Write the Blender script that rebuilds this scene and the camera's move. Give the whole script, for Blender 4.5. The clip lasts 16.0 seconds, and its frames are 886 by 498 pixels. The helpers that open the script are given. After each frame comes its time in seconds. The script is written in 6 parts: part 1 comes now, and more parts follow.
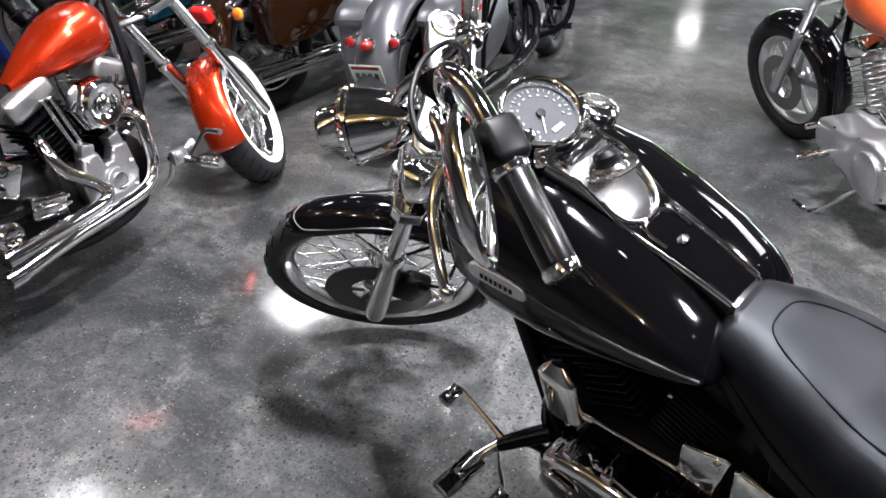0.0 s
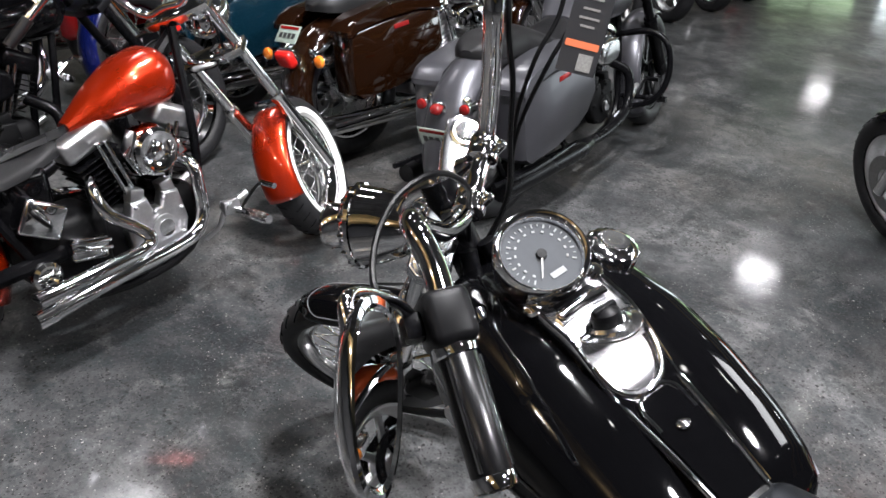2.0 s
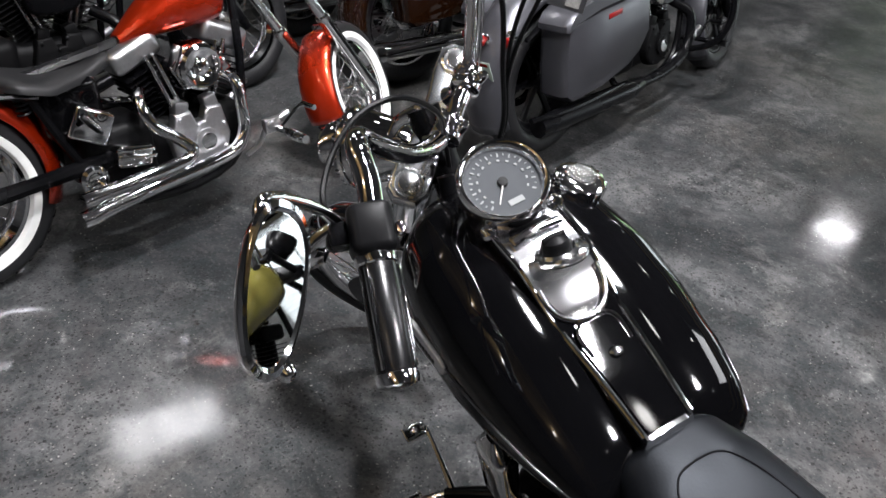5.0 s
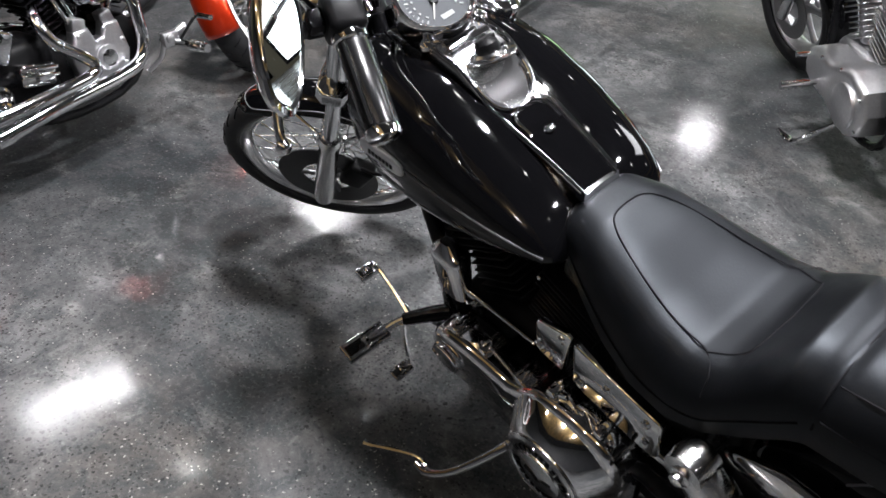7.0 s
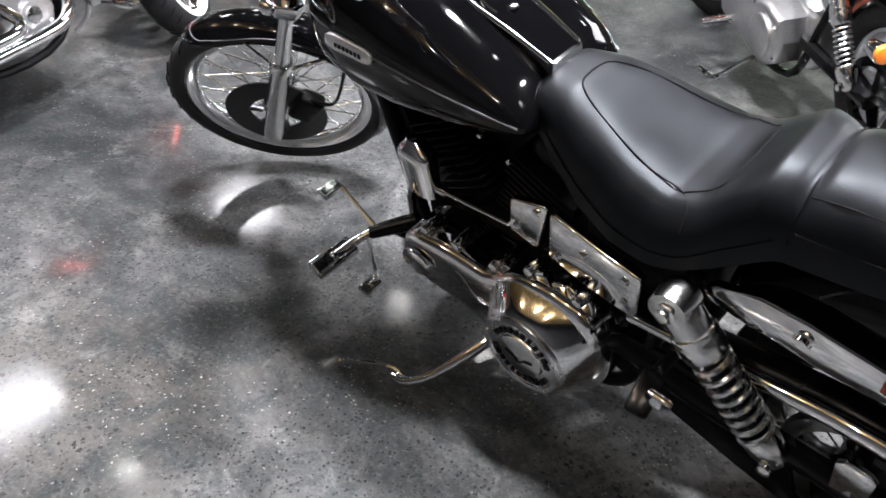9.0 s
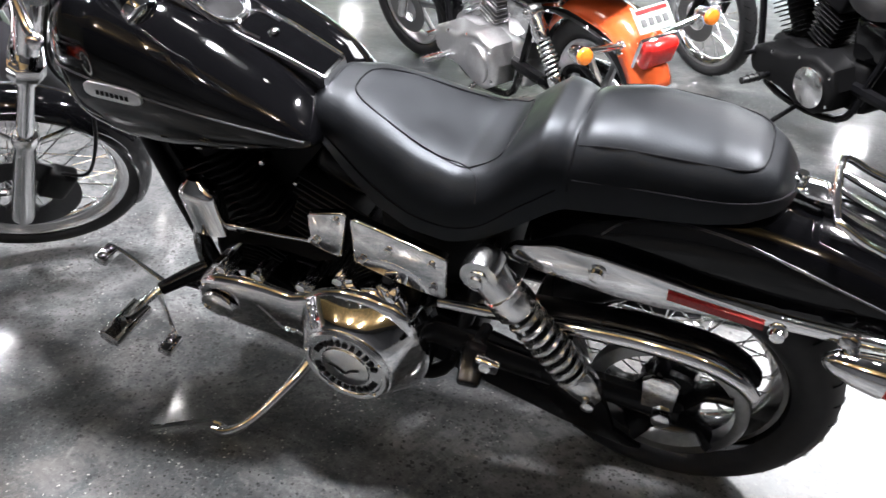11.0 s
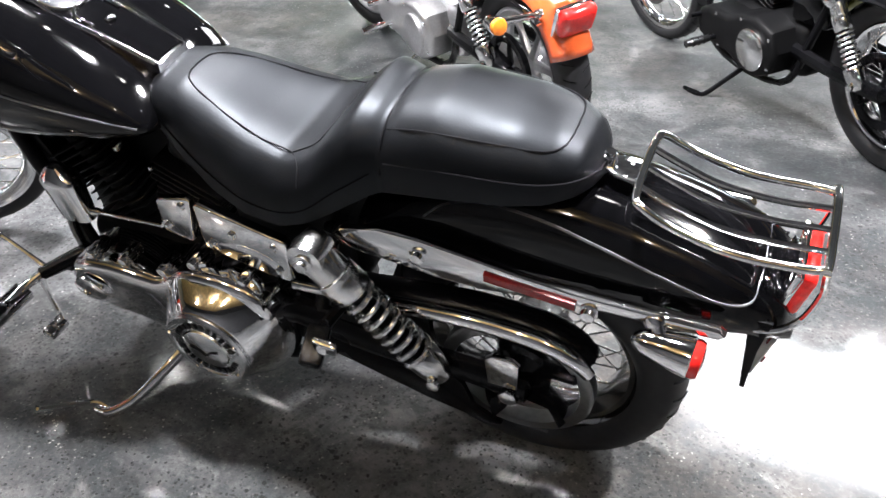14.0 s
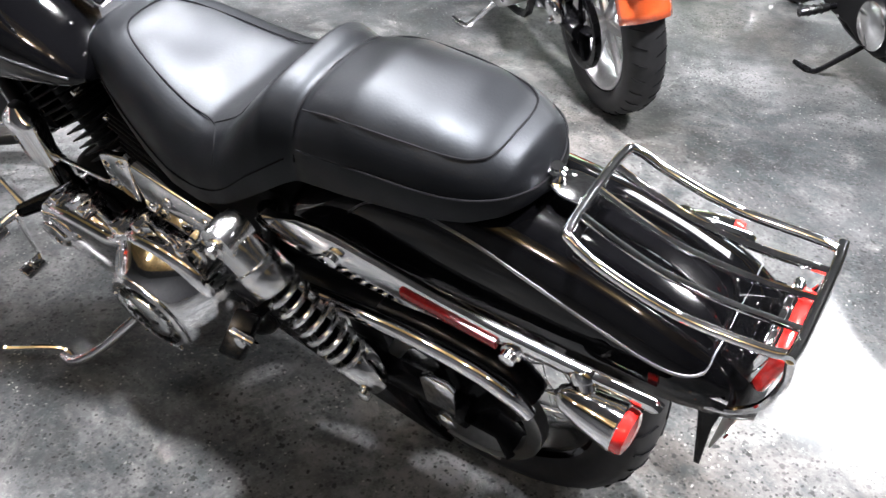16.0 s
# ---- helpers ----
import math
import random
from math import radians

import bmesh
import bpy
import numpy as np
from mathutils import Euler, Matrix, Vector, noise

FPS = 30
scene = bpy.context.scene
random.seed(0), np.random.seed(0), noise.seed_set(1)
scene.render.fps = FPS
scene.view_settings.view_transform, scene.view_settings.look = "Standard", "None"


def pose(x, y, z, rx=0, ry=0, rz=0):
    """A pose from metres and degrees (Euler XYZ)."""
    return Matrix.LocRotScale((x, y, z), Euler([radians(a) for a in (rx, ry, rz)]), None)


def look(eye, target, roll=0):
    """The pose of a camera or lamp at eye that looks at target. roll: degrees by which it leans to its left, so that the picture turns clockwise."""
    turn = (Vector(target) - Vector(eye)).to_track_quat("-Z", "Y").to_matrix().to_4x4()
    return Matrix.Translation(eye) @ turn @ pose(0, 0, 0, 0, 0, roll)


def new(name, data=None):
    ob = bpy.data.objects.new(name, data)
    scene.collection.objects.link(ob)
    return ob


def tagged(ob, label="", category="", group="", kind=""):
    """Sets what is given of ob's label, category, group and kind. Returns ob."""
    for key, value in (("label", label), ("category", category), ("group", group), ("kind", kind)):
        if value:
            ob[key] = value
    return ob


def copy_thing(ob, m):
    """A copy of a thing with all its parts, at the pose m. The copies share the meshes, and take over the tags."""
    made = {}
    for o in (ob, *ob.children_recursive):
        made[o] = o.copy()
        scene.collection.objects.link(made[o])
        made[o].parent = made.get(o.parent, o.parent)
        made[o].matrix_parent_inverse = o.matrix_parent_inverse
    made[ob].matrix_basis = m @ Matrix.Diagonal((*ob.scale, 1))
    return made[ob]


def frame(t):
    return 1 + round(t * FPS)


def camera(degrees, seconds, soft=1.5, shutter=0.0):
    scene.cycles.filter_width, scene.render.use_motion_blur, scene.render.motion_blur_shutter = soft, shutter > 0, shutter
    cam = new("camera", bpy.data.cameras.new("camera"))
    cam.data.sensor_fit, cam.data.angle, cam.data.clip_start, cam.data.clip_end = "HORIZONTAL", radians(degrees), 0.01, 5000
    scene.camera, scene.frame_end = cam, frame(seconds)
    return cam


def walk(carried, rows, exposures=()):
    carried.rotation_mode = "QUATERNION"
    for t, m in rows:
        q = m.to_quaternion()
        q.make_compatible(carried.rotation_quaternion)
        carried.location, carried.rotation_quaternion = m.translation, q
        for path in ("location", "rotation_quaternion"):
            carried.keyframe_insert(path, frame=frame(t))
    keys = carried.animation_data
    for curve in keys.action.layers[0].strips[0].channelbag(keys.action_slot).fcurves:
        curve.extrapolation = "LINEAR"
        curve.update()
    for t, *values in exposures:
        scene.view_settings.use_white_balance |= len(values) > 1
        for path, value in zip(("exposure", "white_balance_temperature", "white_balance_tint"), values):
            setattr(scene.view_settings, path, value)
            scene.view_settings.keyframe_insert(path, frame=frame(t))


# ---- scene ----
cam = camera(56.55, 16.0, soft=1.5, shutter=0.3)
PATH = [
    (0, (-0.302, -1.340, 1.580), (-1.497, -0.111, 0.550), 0.77),
    (0.5, (-0.326, -1.249, 1.606), (-1.582, -0.074, 0.586), 0.81),
    (1, (-0.380, -1.173, 1.621), (-1.676, -0.034, 0.610), 1.14),
    (1.5, (-0.375, -1.116, 1.646), (-1.719, -0.029, 0.640), 2.09),
    (2, (-0.335, -1.059, 1.667), (-1.717, 0.008, 0.691), 3.37),
    (2.5, (-0.311, -1.034, 1.694), (-1.738, -0.030, 0.716), 5.06),
    (3, (-0.286, -0.962, 1.735), (-1.755, -0.023, 0.754), 7.76),
    (3.2, (-0.278, -0.940, 1.745), (-1.755, -0.023, 0.756), 8.82),
    (5.3, (-0.137, -0.956, 1.695), (-1.530, -0.068, 0.567), 3.38),
    (5.5, (-0.109, -1.040, 1.699), (-1.460, -0.087, 0.573), 4.46),
    (6, (-0.069, -1.097, 1.646), (-1.355, -0.111, 0.474), 3.50),
    (6.5, (-0.028, -1.159, 1.613), (-1.266, -0.122, 0.433), 3.64),
    (7, (0.009, -1.214, 1.581), (-1.188, -0.143, 0.390), 3.23),
    (7.5, (0.029, -1.257, 1.542), (-1.121, -0.145, 0.341), 2.48),
    (8, (0.050, -1.278, 1.501), (-1.110, -0.200, 0.280), 2.31),
    (8.2, (0.069, -1.299, 1.488), (-1.100, -0.219, 0.277), 2.65),
    (10.3, (0.024, -1.512, 1.328), (-0.724, 0.004, 0.260), 2.47),
    (10.5, (0.022, -1.522, 1.329), (-0.704, 0.026, 0.291), 1.99),
    (11, (0.039, -1.546, 1.329), (-0.589, 0.072, 0.336), 2.56),
    (11.5, (0.074, -1.578, 1.340), (-0.482, 0.068, 0.348), 2.53),
    (12, (0.115, -1.561, 1.338), (-0.405, 0.094, 0.343), 1.90),
    (12.5, (0.165, -1.549, 1.346), (-0.315, 0.119, 0.353), 1.37),
    (13, (0.210, -1.533, 1.355), (-0.264, 0.126, 0.343), 1.02),
    (13.5, (0.275, -1.493, 1.364), (-0.261, 0.127, 0.320), 0.75),
    (14, (0.353, -1.400, 1.367), (-0.310, 0.156, 0.299), 0.47),
    (14.5, (0.473, -1.310, 1.371), (-0.320, 0.165, 0.277), 0.48),
    (15, (0.519, -1.227, 1.370), (-0.388, 0.160, 0.251), 0.35),
    (15.5, (0.517, -1.112, 1.369), (-0.407, 0.217, 0.195), 0.96),
    (16, (0.520, -1.046, 1.352), (-0.367, 0.285, 0.152), 1.06),
]
walk(cam, [(t, look(eye, target, roll)) for t, eye, target, roll in PATH], [(0, 1.15), (1.0, 1.1), (1.5, 1.05), (2.0, 0.62), (2.5, 0.18), (3.2, -0.1), (5.5, 0.42), (8, 0.93), (10.5, 1.65), (12.5, 1.72), (14.5, 1.87), (16, 1.95)])

# ---- light ----
world = bpy.data.worlds.new("hall_air")
scene.world = world
world.use_nodes = True
world.node_tree.nodes["Background"].inputs[0].default_value = (0.6, 0.65, 0.7, 1)
world.node_tree.nodes["Background"].inputs[1].default_value = 0.006

CEILING = 5.2


def area_lamp(name, at, aim, size_x, size_y, watts, colour):
    data = bpy.data.lights.new(name, "AREA")
    data.shape, data.size, data.size_y, data.energy, data.color = "RECTANGLE", size_x, size_y, watts, colour
    ob = new(name, data)
    ob.matrix_world = look(at, aim)
    return ob


# one wide roof light and the lamps under the roof
key = area_lamp("high_bay_light", (-2.15, 0.75, CEILING - 0.5), (-2.15, 0.75, 0), 0.5, 0.5, 250, (0.975, 0.965, 1.0))
key.data.shape = "DISK"
# added lamp, unseen: brightens the floor behind the black cruiser
rear_fill_bay = area_lamp("high_bay_light", (2.4, 1.5, CEILING - 0.5), (2.4, 1.5, 0), 0.55, 0.55, 320, (0.98, 0.965, 1.0))
rear_fill_bay.data.shape = "DISK"
mid_bay = area_lamp("high_bay_light", (-0.5, 0.1, CEILING - 0.5), (-0.5, 0.1, 0), 0.42, 0.42, 250, (0.965, 0.965, 1.0))
mid_bay.data.shape = "DISK"
area_lamp("roof_light", (1.7, 7.0, CEILING - 0.06), (1.7, 7.0, 0), 3.2, 2.8, 240, (0.95, 0.96, 1.0))
PANELS = [(-6.55, -0.13, 44, 0.55, 1.05), (-6.2, 9.7, 34, 0.5, 0.5), (-7.9, 3.7, 34, 0.8, 0.6), (1.9, 15.5, 40, 0.5, 0.5), (-11.0, 19.0, 32, 0.5, 0.5)]
for lx, ly, lw, sx, sy in PANELS:
    area_lamp("panel_light", (lx, ly, CEILING - 0.5), (lx, ly, 0), sx, sy, lw, (0.98, 0.965, 1.0))
# added fill lamps, unseen: they light the tan bulkhead and soften the shadows
FILL_LAMPS = [(-2.4, -4.4, 36, 0.12), (-0.4, -5.2, 36, 0.12), (2.2, -4.6, 30, 0.12), (-5.4, -4.8, 24, 0.12)]
for lx, ly, lw, lr in FILL_LAMPS:
    data = bpy.data.lights.new("fill_light", "POINT")
    data.energy, data.shadow_soft_size, data.color = lw, lr, (0.98, 0.965, 1.0)
    new("fill_light", data).location = (lx, ly, CEILING - 0.5)

# ---- materials ----


def nodes_of(m):
    m.use_nodes = True
    t = m.node_tree
    return t, t.nodes, t.links, t.nodes["Principled BSDF"]


def mat(name, colour, rough=0.5, metal=0.0, grain=0.0, scale=30.0, bump=0.0, coat=0.0, rough_var=0.0, second=None, emit=None, coarse=3.0, distance=0.002):
    """A paint, metal or plastic with variation at two scales."""
    m = bpy.data.materials.new(name)
    t, n, l, p = nodes_of(m)
    p.inputs["Base Color"].default_value = (*colour, 1)
    p.inputs["Roughness"].default_value = rough
    p.inputs["Metallic"].default_value = metal
    p.inputs["Coat Weight"].default_value = coat
    p.inputs["Coat Roughness"].default_value = 0.04
    if emit:
        p.inputs["Emission Color"].default_value = (*colour, 1)
        p.inputs["Emission Strength"].default_value = emit
    co = n.new("ShaderNodeTexCoord")
    fine, big = n.new("ShaderNodeTexNoise"), n.new("ShaderNodeTexNoise")
    fine.inputs["Scale"].default_value, fine.inputs["Detail"].default_value = scale, 6
    big.inputs["Scale"].default_value, big.inputs["Detail"].default_value = coarse, 5
    l.new(co.outputs["Object"], fine.inputs["Vector"])
    l.new(co.outputs["Object"], big.inputs["Vector"])
    if grain or second:
        mix, ramp = n.new("ShaderNodeMix"), n.new("ShaderNodeMath")
        ramp.operation = "MULTIPLY"
        l.new(fine.outputs["Fac"], ramp.inputs[0])
        l.new(big.outputs["Fac"], ramp.inputs[1])
        sp = n.new("ShaderNodeMapRange")
        sp.inputs["From Min"].default_value, sp.inputs["From Max"].default_value = 0.12, 0.42
        l.new(ramp.outputs[0], sp.inputs["Value"])
        mix.data_type = "RGBA"
        a = second or tuple(min(1, c * (1 + grain)) for c in colour)
        b = colour if second else tuple(c * (1 - grain) for c in colour)
        mix.inputs["A"].default_value, mix.inputs["B"].default_value = (*b, 1), (*a, 1)
        l.new(sp.outputs[0], mix.inputs["Factor"])
        l.new(mix.outputs["Result"], p.inputs["Base Color"])
    if rough_var:
        rr = n.new("ShaderNodeMapRange")
        rr.inputs["From Min"].default_value, rr.inputs["From Max"].default_value = 0.3, 0.7
        rr.inputs["To Min"].default_value, rr.inputs["To Max"].default_value = max(0.02, rough - rough_var), rough + rough_var
        l.new(big.outputs["Fac"], rr.inputs["Value"])
        l.new(rr.outputs[0], p.inputs["Roughness"])
    if bump:
        b = n.new("ShaderNodeBump")
        b.inputs["Strength"].default_value, b.inputs["Distance"].default_value = bump, distance
        l.new(fine.outputs["Fac"], b.inputs["Height"])
        l.new(b.outputs["Normal"], p.inputs["Normal"])
    return m


CHROME = mat("chrome", (0.86, 0.86, 0.87), 0.05, 1.0, grain=0.05, scale=60, rough_var=0.03)
BRUSHED = mat("brushed_chrome", (0.78, 0.79, 0.81), 0.22, 1.0, grain=0.06, scale=60, rough_var=0.05)
CHROME_DULL = mat("worn_chrome", (0.72, 0.72, 0.72), 0.16, 1.0, grain=0.12, scale=50, rough_var=0.08)
ALUMINIUM = mat("cast_aluminium", (0.55, 0.55, 0.56), 0.34, 1.0, grain=0.12, scale=90, bump=0.15, rough_var=0.08)
SPOKE_STEEL = mat("spoke_steel", (0.8, 0.8, 0.8), 0.22, 1.0, grain=0.08, scale=80)
BLACK_PAINT = mat("black_lacquer", (0.0015, 0.0015, 0.0018), 0.06, 0.0, grain=0.2, scale=12, coat=0.0, rough_var=0.03)
BLACK_METAL = mat("black_enamel", (0.0025, 0.0025, 0.003), 0.28, 0.0, grain=0.4, scale=60, rough_var=0.1)
BLACK_CASE = mat("wrinkle_black_case", (0.003, 0.003, 0.0033), 0.5, 0.0, grain=0.4, scale=260, bump=0.25, rough_var=0.1)
RUBBER = mat("tyre_rubber", (0.009, 0.009, 0.01), 0.55, 0.0, grain=0.4, scale=40, bump=0.2, rough_var=0.12)
WHITEWALL = mat("whitewall_rubber", (0.72, 0.72, 0.7), 0.5, 0.0, grain=0.06, scale=40, rough_var=0.1)
GRIP = mat("grip_rubber", (0.004, 0.004, 0.0045), 0.3, 0.0, grain=0.3, scale=120, rough_var=0.1)
PLASTIC = mat("black_plastic", (0.004, 0.004, 0.0045), 0.42, 0.0, grain=0.3, scale=90, rough_var=0.1)
LEATHER = mat("seat_leather", (0.0022, 0.0024, 0.003), 0.43, 0.0, grain=0.25, scale=240, bump=0.16, rough_var=0.1, coarse=9, distance=0.0014)
LEATHER.node_tree.nodes["Principled BSDF"].inputs["Specular IOR Level"].default_value = 0.19
SADDLE = mat("plain_saddle_vinyl", (0.004, 0.004, 0.0045), 0.5, 0.0, grain=0.3, scale=180, bump=0.2, rough_var=0.08)
SADDLE.node_tree.nodes["Principled BSDF"].inputs["Specular IOR Level"].default_value = 0.3
LEATHER.node_tree.nodes["Principled BSDF"].inputs["Specular Tint"].default_value = (0.84, 0.91, 1.0, 1)
STITCH = mat("seam_thread", (0.006, 0.006, 0.007), 0.8)
STITCH.node_tree.nodes["Principled BSDF"].inputs["Specular IOR Level"].default_value = 0.05
RED_LENS = mat("red_lens", (0.62, 0.015, 0.012), 0.12, 0.0, grain=0.25, scale=120, coat=0.5)
RED_REFLECTOR = mat("red_reflector", (0.17, 0.007, 0.007), 0.22, 0.0, grain=0.3, scale=200, bump=0.2)
AMBER_LENS = mat("amber_lens", (0.75, 0.2, 0.02), 0.14, 0.0, grain=0.2, scale=120, coat=0.5)
DIAL = mat("dial_face", (0.048, 0.051, 0.055), 0.75, 0.0, grain=0.06, scale=40)
DIAL.node_tree.nodes["Principled BSDF"].inputs["Specular IOR Level"].default_value = 0.08
DIAL_MARK = mat("dial_marks", (0.16, 0.165, 0.165), 0.7)
PLATE_PALE = mat("pale_plate", (0.26, 0.31, 0.27), 0.45, 0.0, grain=0.2, scale=60)
PRINT_GREY = mat("grey_print", (0.2, 0.195, 0.185), 0.6, 0.0, grain=0.3, scale=300)
PIN = mat("silver_pinstripe", (0.13, 0.13, 0.14), 0.35, 0.5)
DISC = mat("brake_disc", (0.05, 0.05, 0.052), 0.35, 1.0, grain=0.2, scale=150)
BELT = mat("drive_belt", (0.02, 0.02, 0.02), 0.6, 0.0, grain=0.3, scale=120)
DARK_RIM = mat("smoked_chrome", (0.3, 0.3, 0.3), 0.12, 1.0, grain=0.1, scale=60, rough_var=0.04)
STEEL_GREY = mat("pulley_steel", (0.24, 0.24, 0.24), 0.32, 1.0, grain=0.15, scale=80)
CONSOLE = mat("dash_chrome", (0.52, 0.52, 0.53), 0.15, 1.0, grain=0.08, scale=60, rough_var=0.05)
GLASS_MIRROR = mat("mirror_glass", (0.93, 0.93, 0.93), 0.015, 1.0)
LAMP_GLASS = mat("headlamp_glass", (0.85, 0.87, 0.88), 0.08, 0.6, grain=0.1, scale=150, bump=0.2)
PAPER = mat("printed_card", (0.5, 0.49, 0.47), 0.5, 0.0, grain=0.05, scale=40)
PAPER_DARK = mat("dark_print", (0.02, 0.02, 0.022), 0.4)
PAPER_ORANGE = mat("orange_print", (0.55, 0.14, 0.06), 0.45)


def paint(name, colour, flake=0.25, coat=0.8, rough=0.16):
    return mat(name, colour, rough, 0.0, grain=flake, scale=350, coat=coat, rough_var=0.04)


RED_ORANGE = mat("orange_red_candy", (0.45, 0.024, 0.0022), 0.28, 0.75, grain=0.25, scale=350, coat=1.0, rough_var=0.04)
ORANGE = paint("burnt_orange_paint", (0.46, 0.075, 0.02))
OLIVE = paint("olive_paint", (0.14, 0.125, 0.03))
GREY_PAINT = mat("satin_grey_paint", (0.06, 0.06, 0.068), 0.34, 0.55, grain=0.12, scale=300, coat=0.15, rough_var=0.05)
BROWN = paint("root_beer_paint", (0.0095, 0.0033, 0.0012), rough=0.09, coat=1.0)
DEEP_RED = paint("deep_red_paint", (0.14, 0.003, 0.004))
TEAL = paint("teal_paint", (0.002, 0.014, 0.024))
BLUE = paint("blue_paint", (0.002, 0.005, 0.05))
YELLOW = paint("yellow_paint", (0.6, 0.38, 0.02))
WHITE = paint("white_paint", (0.7, 0.7, 0.68))


def concrete():
    m = bpy.data.materials.new("polished_concrete")
    t, n, l, p = nodes_of(m)
    co = n.new("ShaderNodeTexCoord")

    def noise_at(scale, detail=6, rough=0.6, dist=0.0):
        k = n.new("ShaderNodeTexNoise")
        k.inputs["Scale"].default_value, k.inputs["Detail"].default_value = scale, detail
        k.inputs["Roughness"].default_value, k.inputs["Distortion"].default_value = rough, dist
        l.new(co.outputs["Object"], k.inputs["Vector"])
        return k.outputs["Fac"]

    def span(value, a, b, c, d):
        k = n.new("ShaderNodeMapRange")
        for key, v in zip(("From Min", "From Max", "To Min", "To Max"), (a, b, c, d)):
            k.inputs[key].default_value = v
        l.new(value, k.inputs["Value"])
        return k.outputs[0]

    def mixed(fac, a, b, kind="MIX"):
        k = n.new("ShaderNodeMix")
        k.data_type, k.blend_type = "RGBA", kind
        for key, v in (("A", a), ("B", b)):
            if isinstance(v, tuple):
                k.inputs[key].default_value = (*v, 1)
            else:
                l.new(v, k.inputs[key])
        if isinstance(fac, float):
            k.inputs["Factor"].default_value = fac
        else:
            l.new(fac, k.inputs["Factor"])
        return k.outputs["Result"]

    def flecks(scale, inner, outer, gate_scale, lo, hi, most, thin):
        v = n.new("ShaderNodeTexVoronoi")
        v.inputs["Scale"].default_value = scale
        warp = n.new("ShaderNodeMix")
        warp.data_type, warp.blend_type = "RGBA", "LINEAR_LIGHT"
        warp.inputs["Factor"].default_value = 0.35 / scale
        k = n.new("ShaderNodeTexNoise")
        k.inputs["Scale"].default_value = scale * 2.2
        l.new(co.outputs["Object"], k.inputs["Vector"])
        l.new(co.outputs["Object"], warp.inputs["A"])
        l.new(k.outputs["Color"], warp.inputs["B"])
        l.new(warp.outputs["Result"], v.inputs["Vector"])
        pick = n.new("ShaderNodeSeparateColor")
        l.new(v.outputs["Color"], pick.inputs[0])
        size = n.new("ShaderNodeMath")
        size.operation = "MULTIPLY_ADD"
        size.inputs[1].default_value = -thin
        l.new(pick.outputs[0], size.inputs[0])
        l.new(span(v.outputs["Distance"], inner, outer, 1, 0), size.inputs[2])
        gate = n.new("ShaderNodeMath")
        gate.operation, gate.use_clamp = "MULTIPLY", True
        l.new(size.outputs[0], gate.inputs[0])
        l.new(span(noise_at(gate_scale, 4), lo, hi, 0, most), gate.inputs[1])
        return gate.outputs[0]

    cloud = mixed(span(noise_at(0.8, 9, 0.7, 1.0), 0.39, 0.63, 0, 1), (0.013, 0.0135, 0.015), (0.105, 0.105, 0.106))
    tint = mixed(span(noise_at(0.5, 5), 0.46, 0.64, 0, 0.6), cloud, (0.066, 0.055, 0.044))
    blot = mixed(span(noise_at(2.6, 8, 0.72, 0.6), 0.48, 0.62, 0, 0.85), tint, (0.012, 0.0128, 0.0138))
    wear = mixed(span(noise_at(4.0, 9, 0.72, 0.6), 0.55, 0.68, 0, 0.55), blot, (0.15, 0.149, 0.145))
    mottled = mixed(span(noise_at(13, 9, 0.75, 0.5), 0.46, 0.6, 0, 0.68), wear, (0.018, 0.023, 0.024))
    grit = mixed(span(noise_at(70, 6, 0.75), 0.52, 0.7, 0, 0.3), mottled, (0.17, 0.166, 0.16))
    dark_grit = mixed(span(noise_at(110, 5, 0.8), 0.54, 0.68, 0, 0.5), grit, (0.014, 0.014, 0.014))
    pinholes = mixed(flecks(88, 0.24, 0.36, 3.4, 0.37, 0.5, 1.0, 0.7), dark_grit, (0.006, 0.006, 0.006))
    stones = mixed(flecks(46, 0.22, 0.34, 2.2, 0.41, 0.54, 1.0, 0.9), pinholes, (0.008, 0.008, 0.008))
    pale = mixed(flecks(60, 0.12, 0.2, 2.8, 0.42, 0.56, 0.85, 0.85), stones, (0.26, 0.25, 0.235))
    l.new(pale, p.inputs["Base Color"])
    l.new(span(noise_at(2.2, 6), 0.3, 0.7, 0.34, 0.6), p.inputs["Roughness"])
    p.inputs["Coat Weight"].default_value = 0.55
    p.inputs["Specular IOR Level"].default_value = 0.15
    l.new(span(noise_at(5, 7, 0.7), 0.35, 0.68, 0.05, 0.17), p.inputs["Coat Roughness"])
    b = n.new("ShaderNodeBump")
    b.inputs["Strength"].default_value, b.inputs["Distance"].default_value = 0.05, 0.002
    l.new(noise_at(14, 5), b.inputs["Height"])
    l.new(b.outputs["Normal"], p.inputs["Normal"])
    l.new(b.outputs["Normal"], p.inputs["Coat Normal"])
    return m


CONCRETE = concrete()
WALL_CREAM = mat("olive_grey_wall_paint", (0.2, 0.19, 0.13), 0.6, grain=0.06, scale=4, bump=0.05)
ROOF_TAN = mat("tan_reflection_boards", (0.74, 0.5, 0.21), 0.7, grain=0.3, scale=3)
ROOF_DECK = mat("dark_roof_deck", (0.11, 0.11, 0.115), 0.7, grain=0.3, scale=3)
WALL_DARK = mat("charcoal_wall_paint", (0.05, 0.05, 0.055), 0.6, grain=0.15, scale=3)
FIXTURE = mat("lamp_housing", (0.5, 0.5, 0.5), 0.4, 0.6, grain=0.1)
LAMP_FACE = mat("lamp_face", (1.0, 0.98, 0.96), 0.4, emit=24.0)
WINDOW_GLOW = mat("daylight_outside", (0.86, 0.95, 1.0), 0.4, emit=3.5)
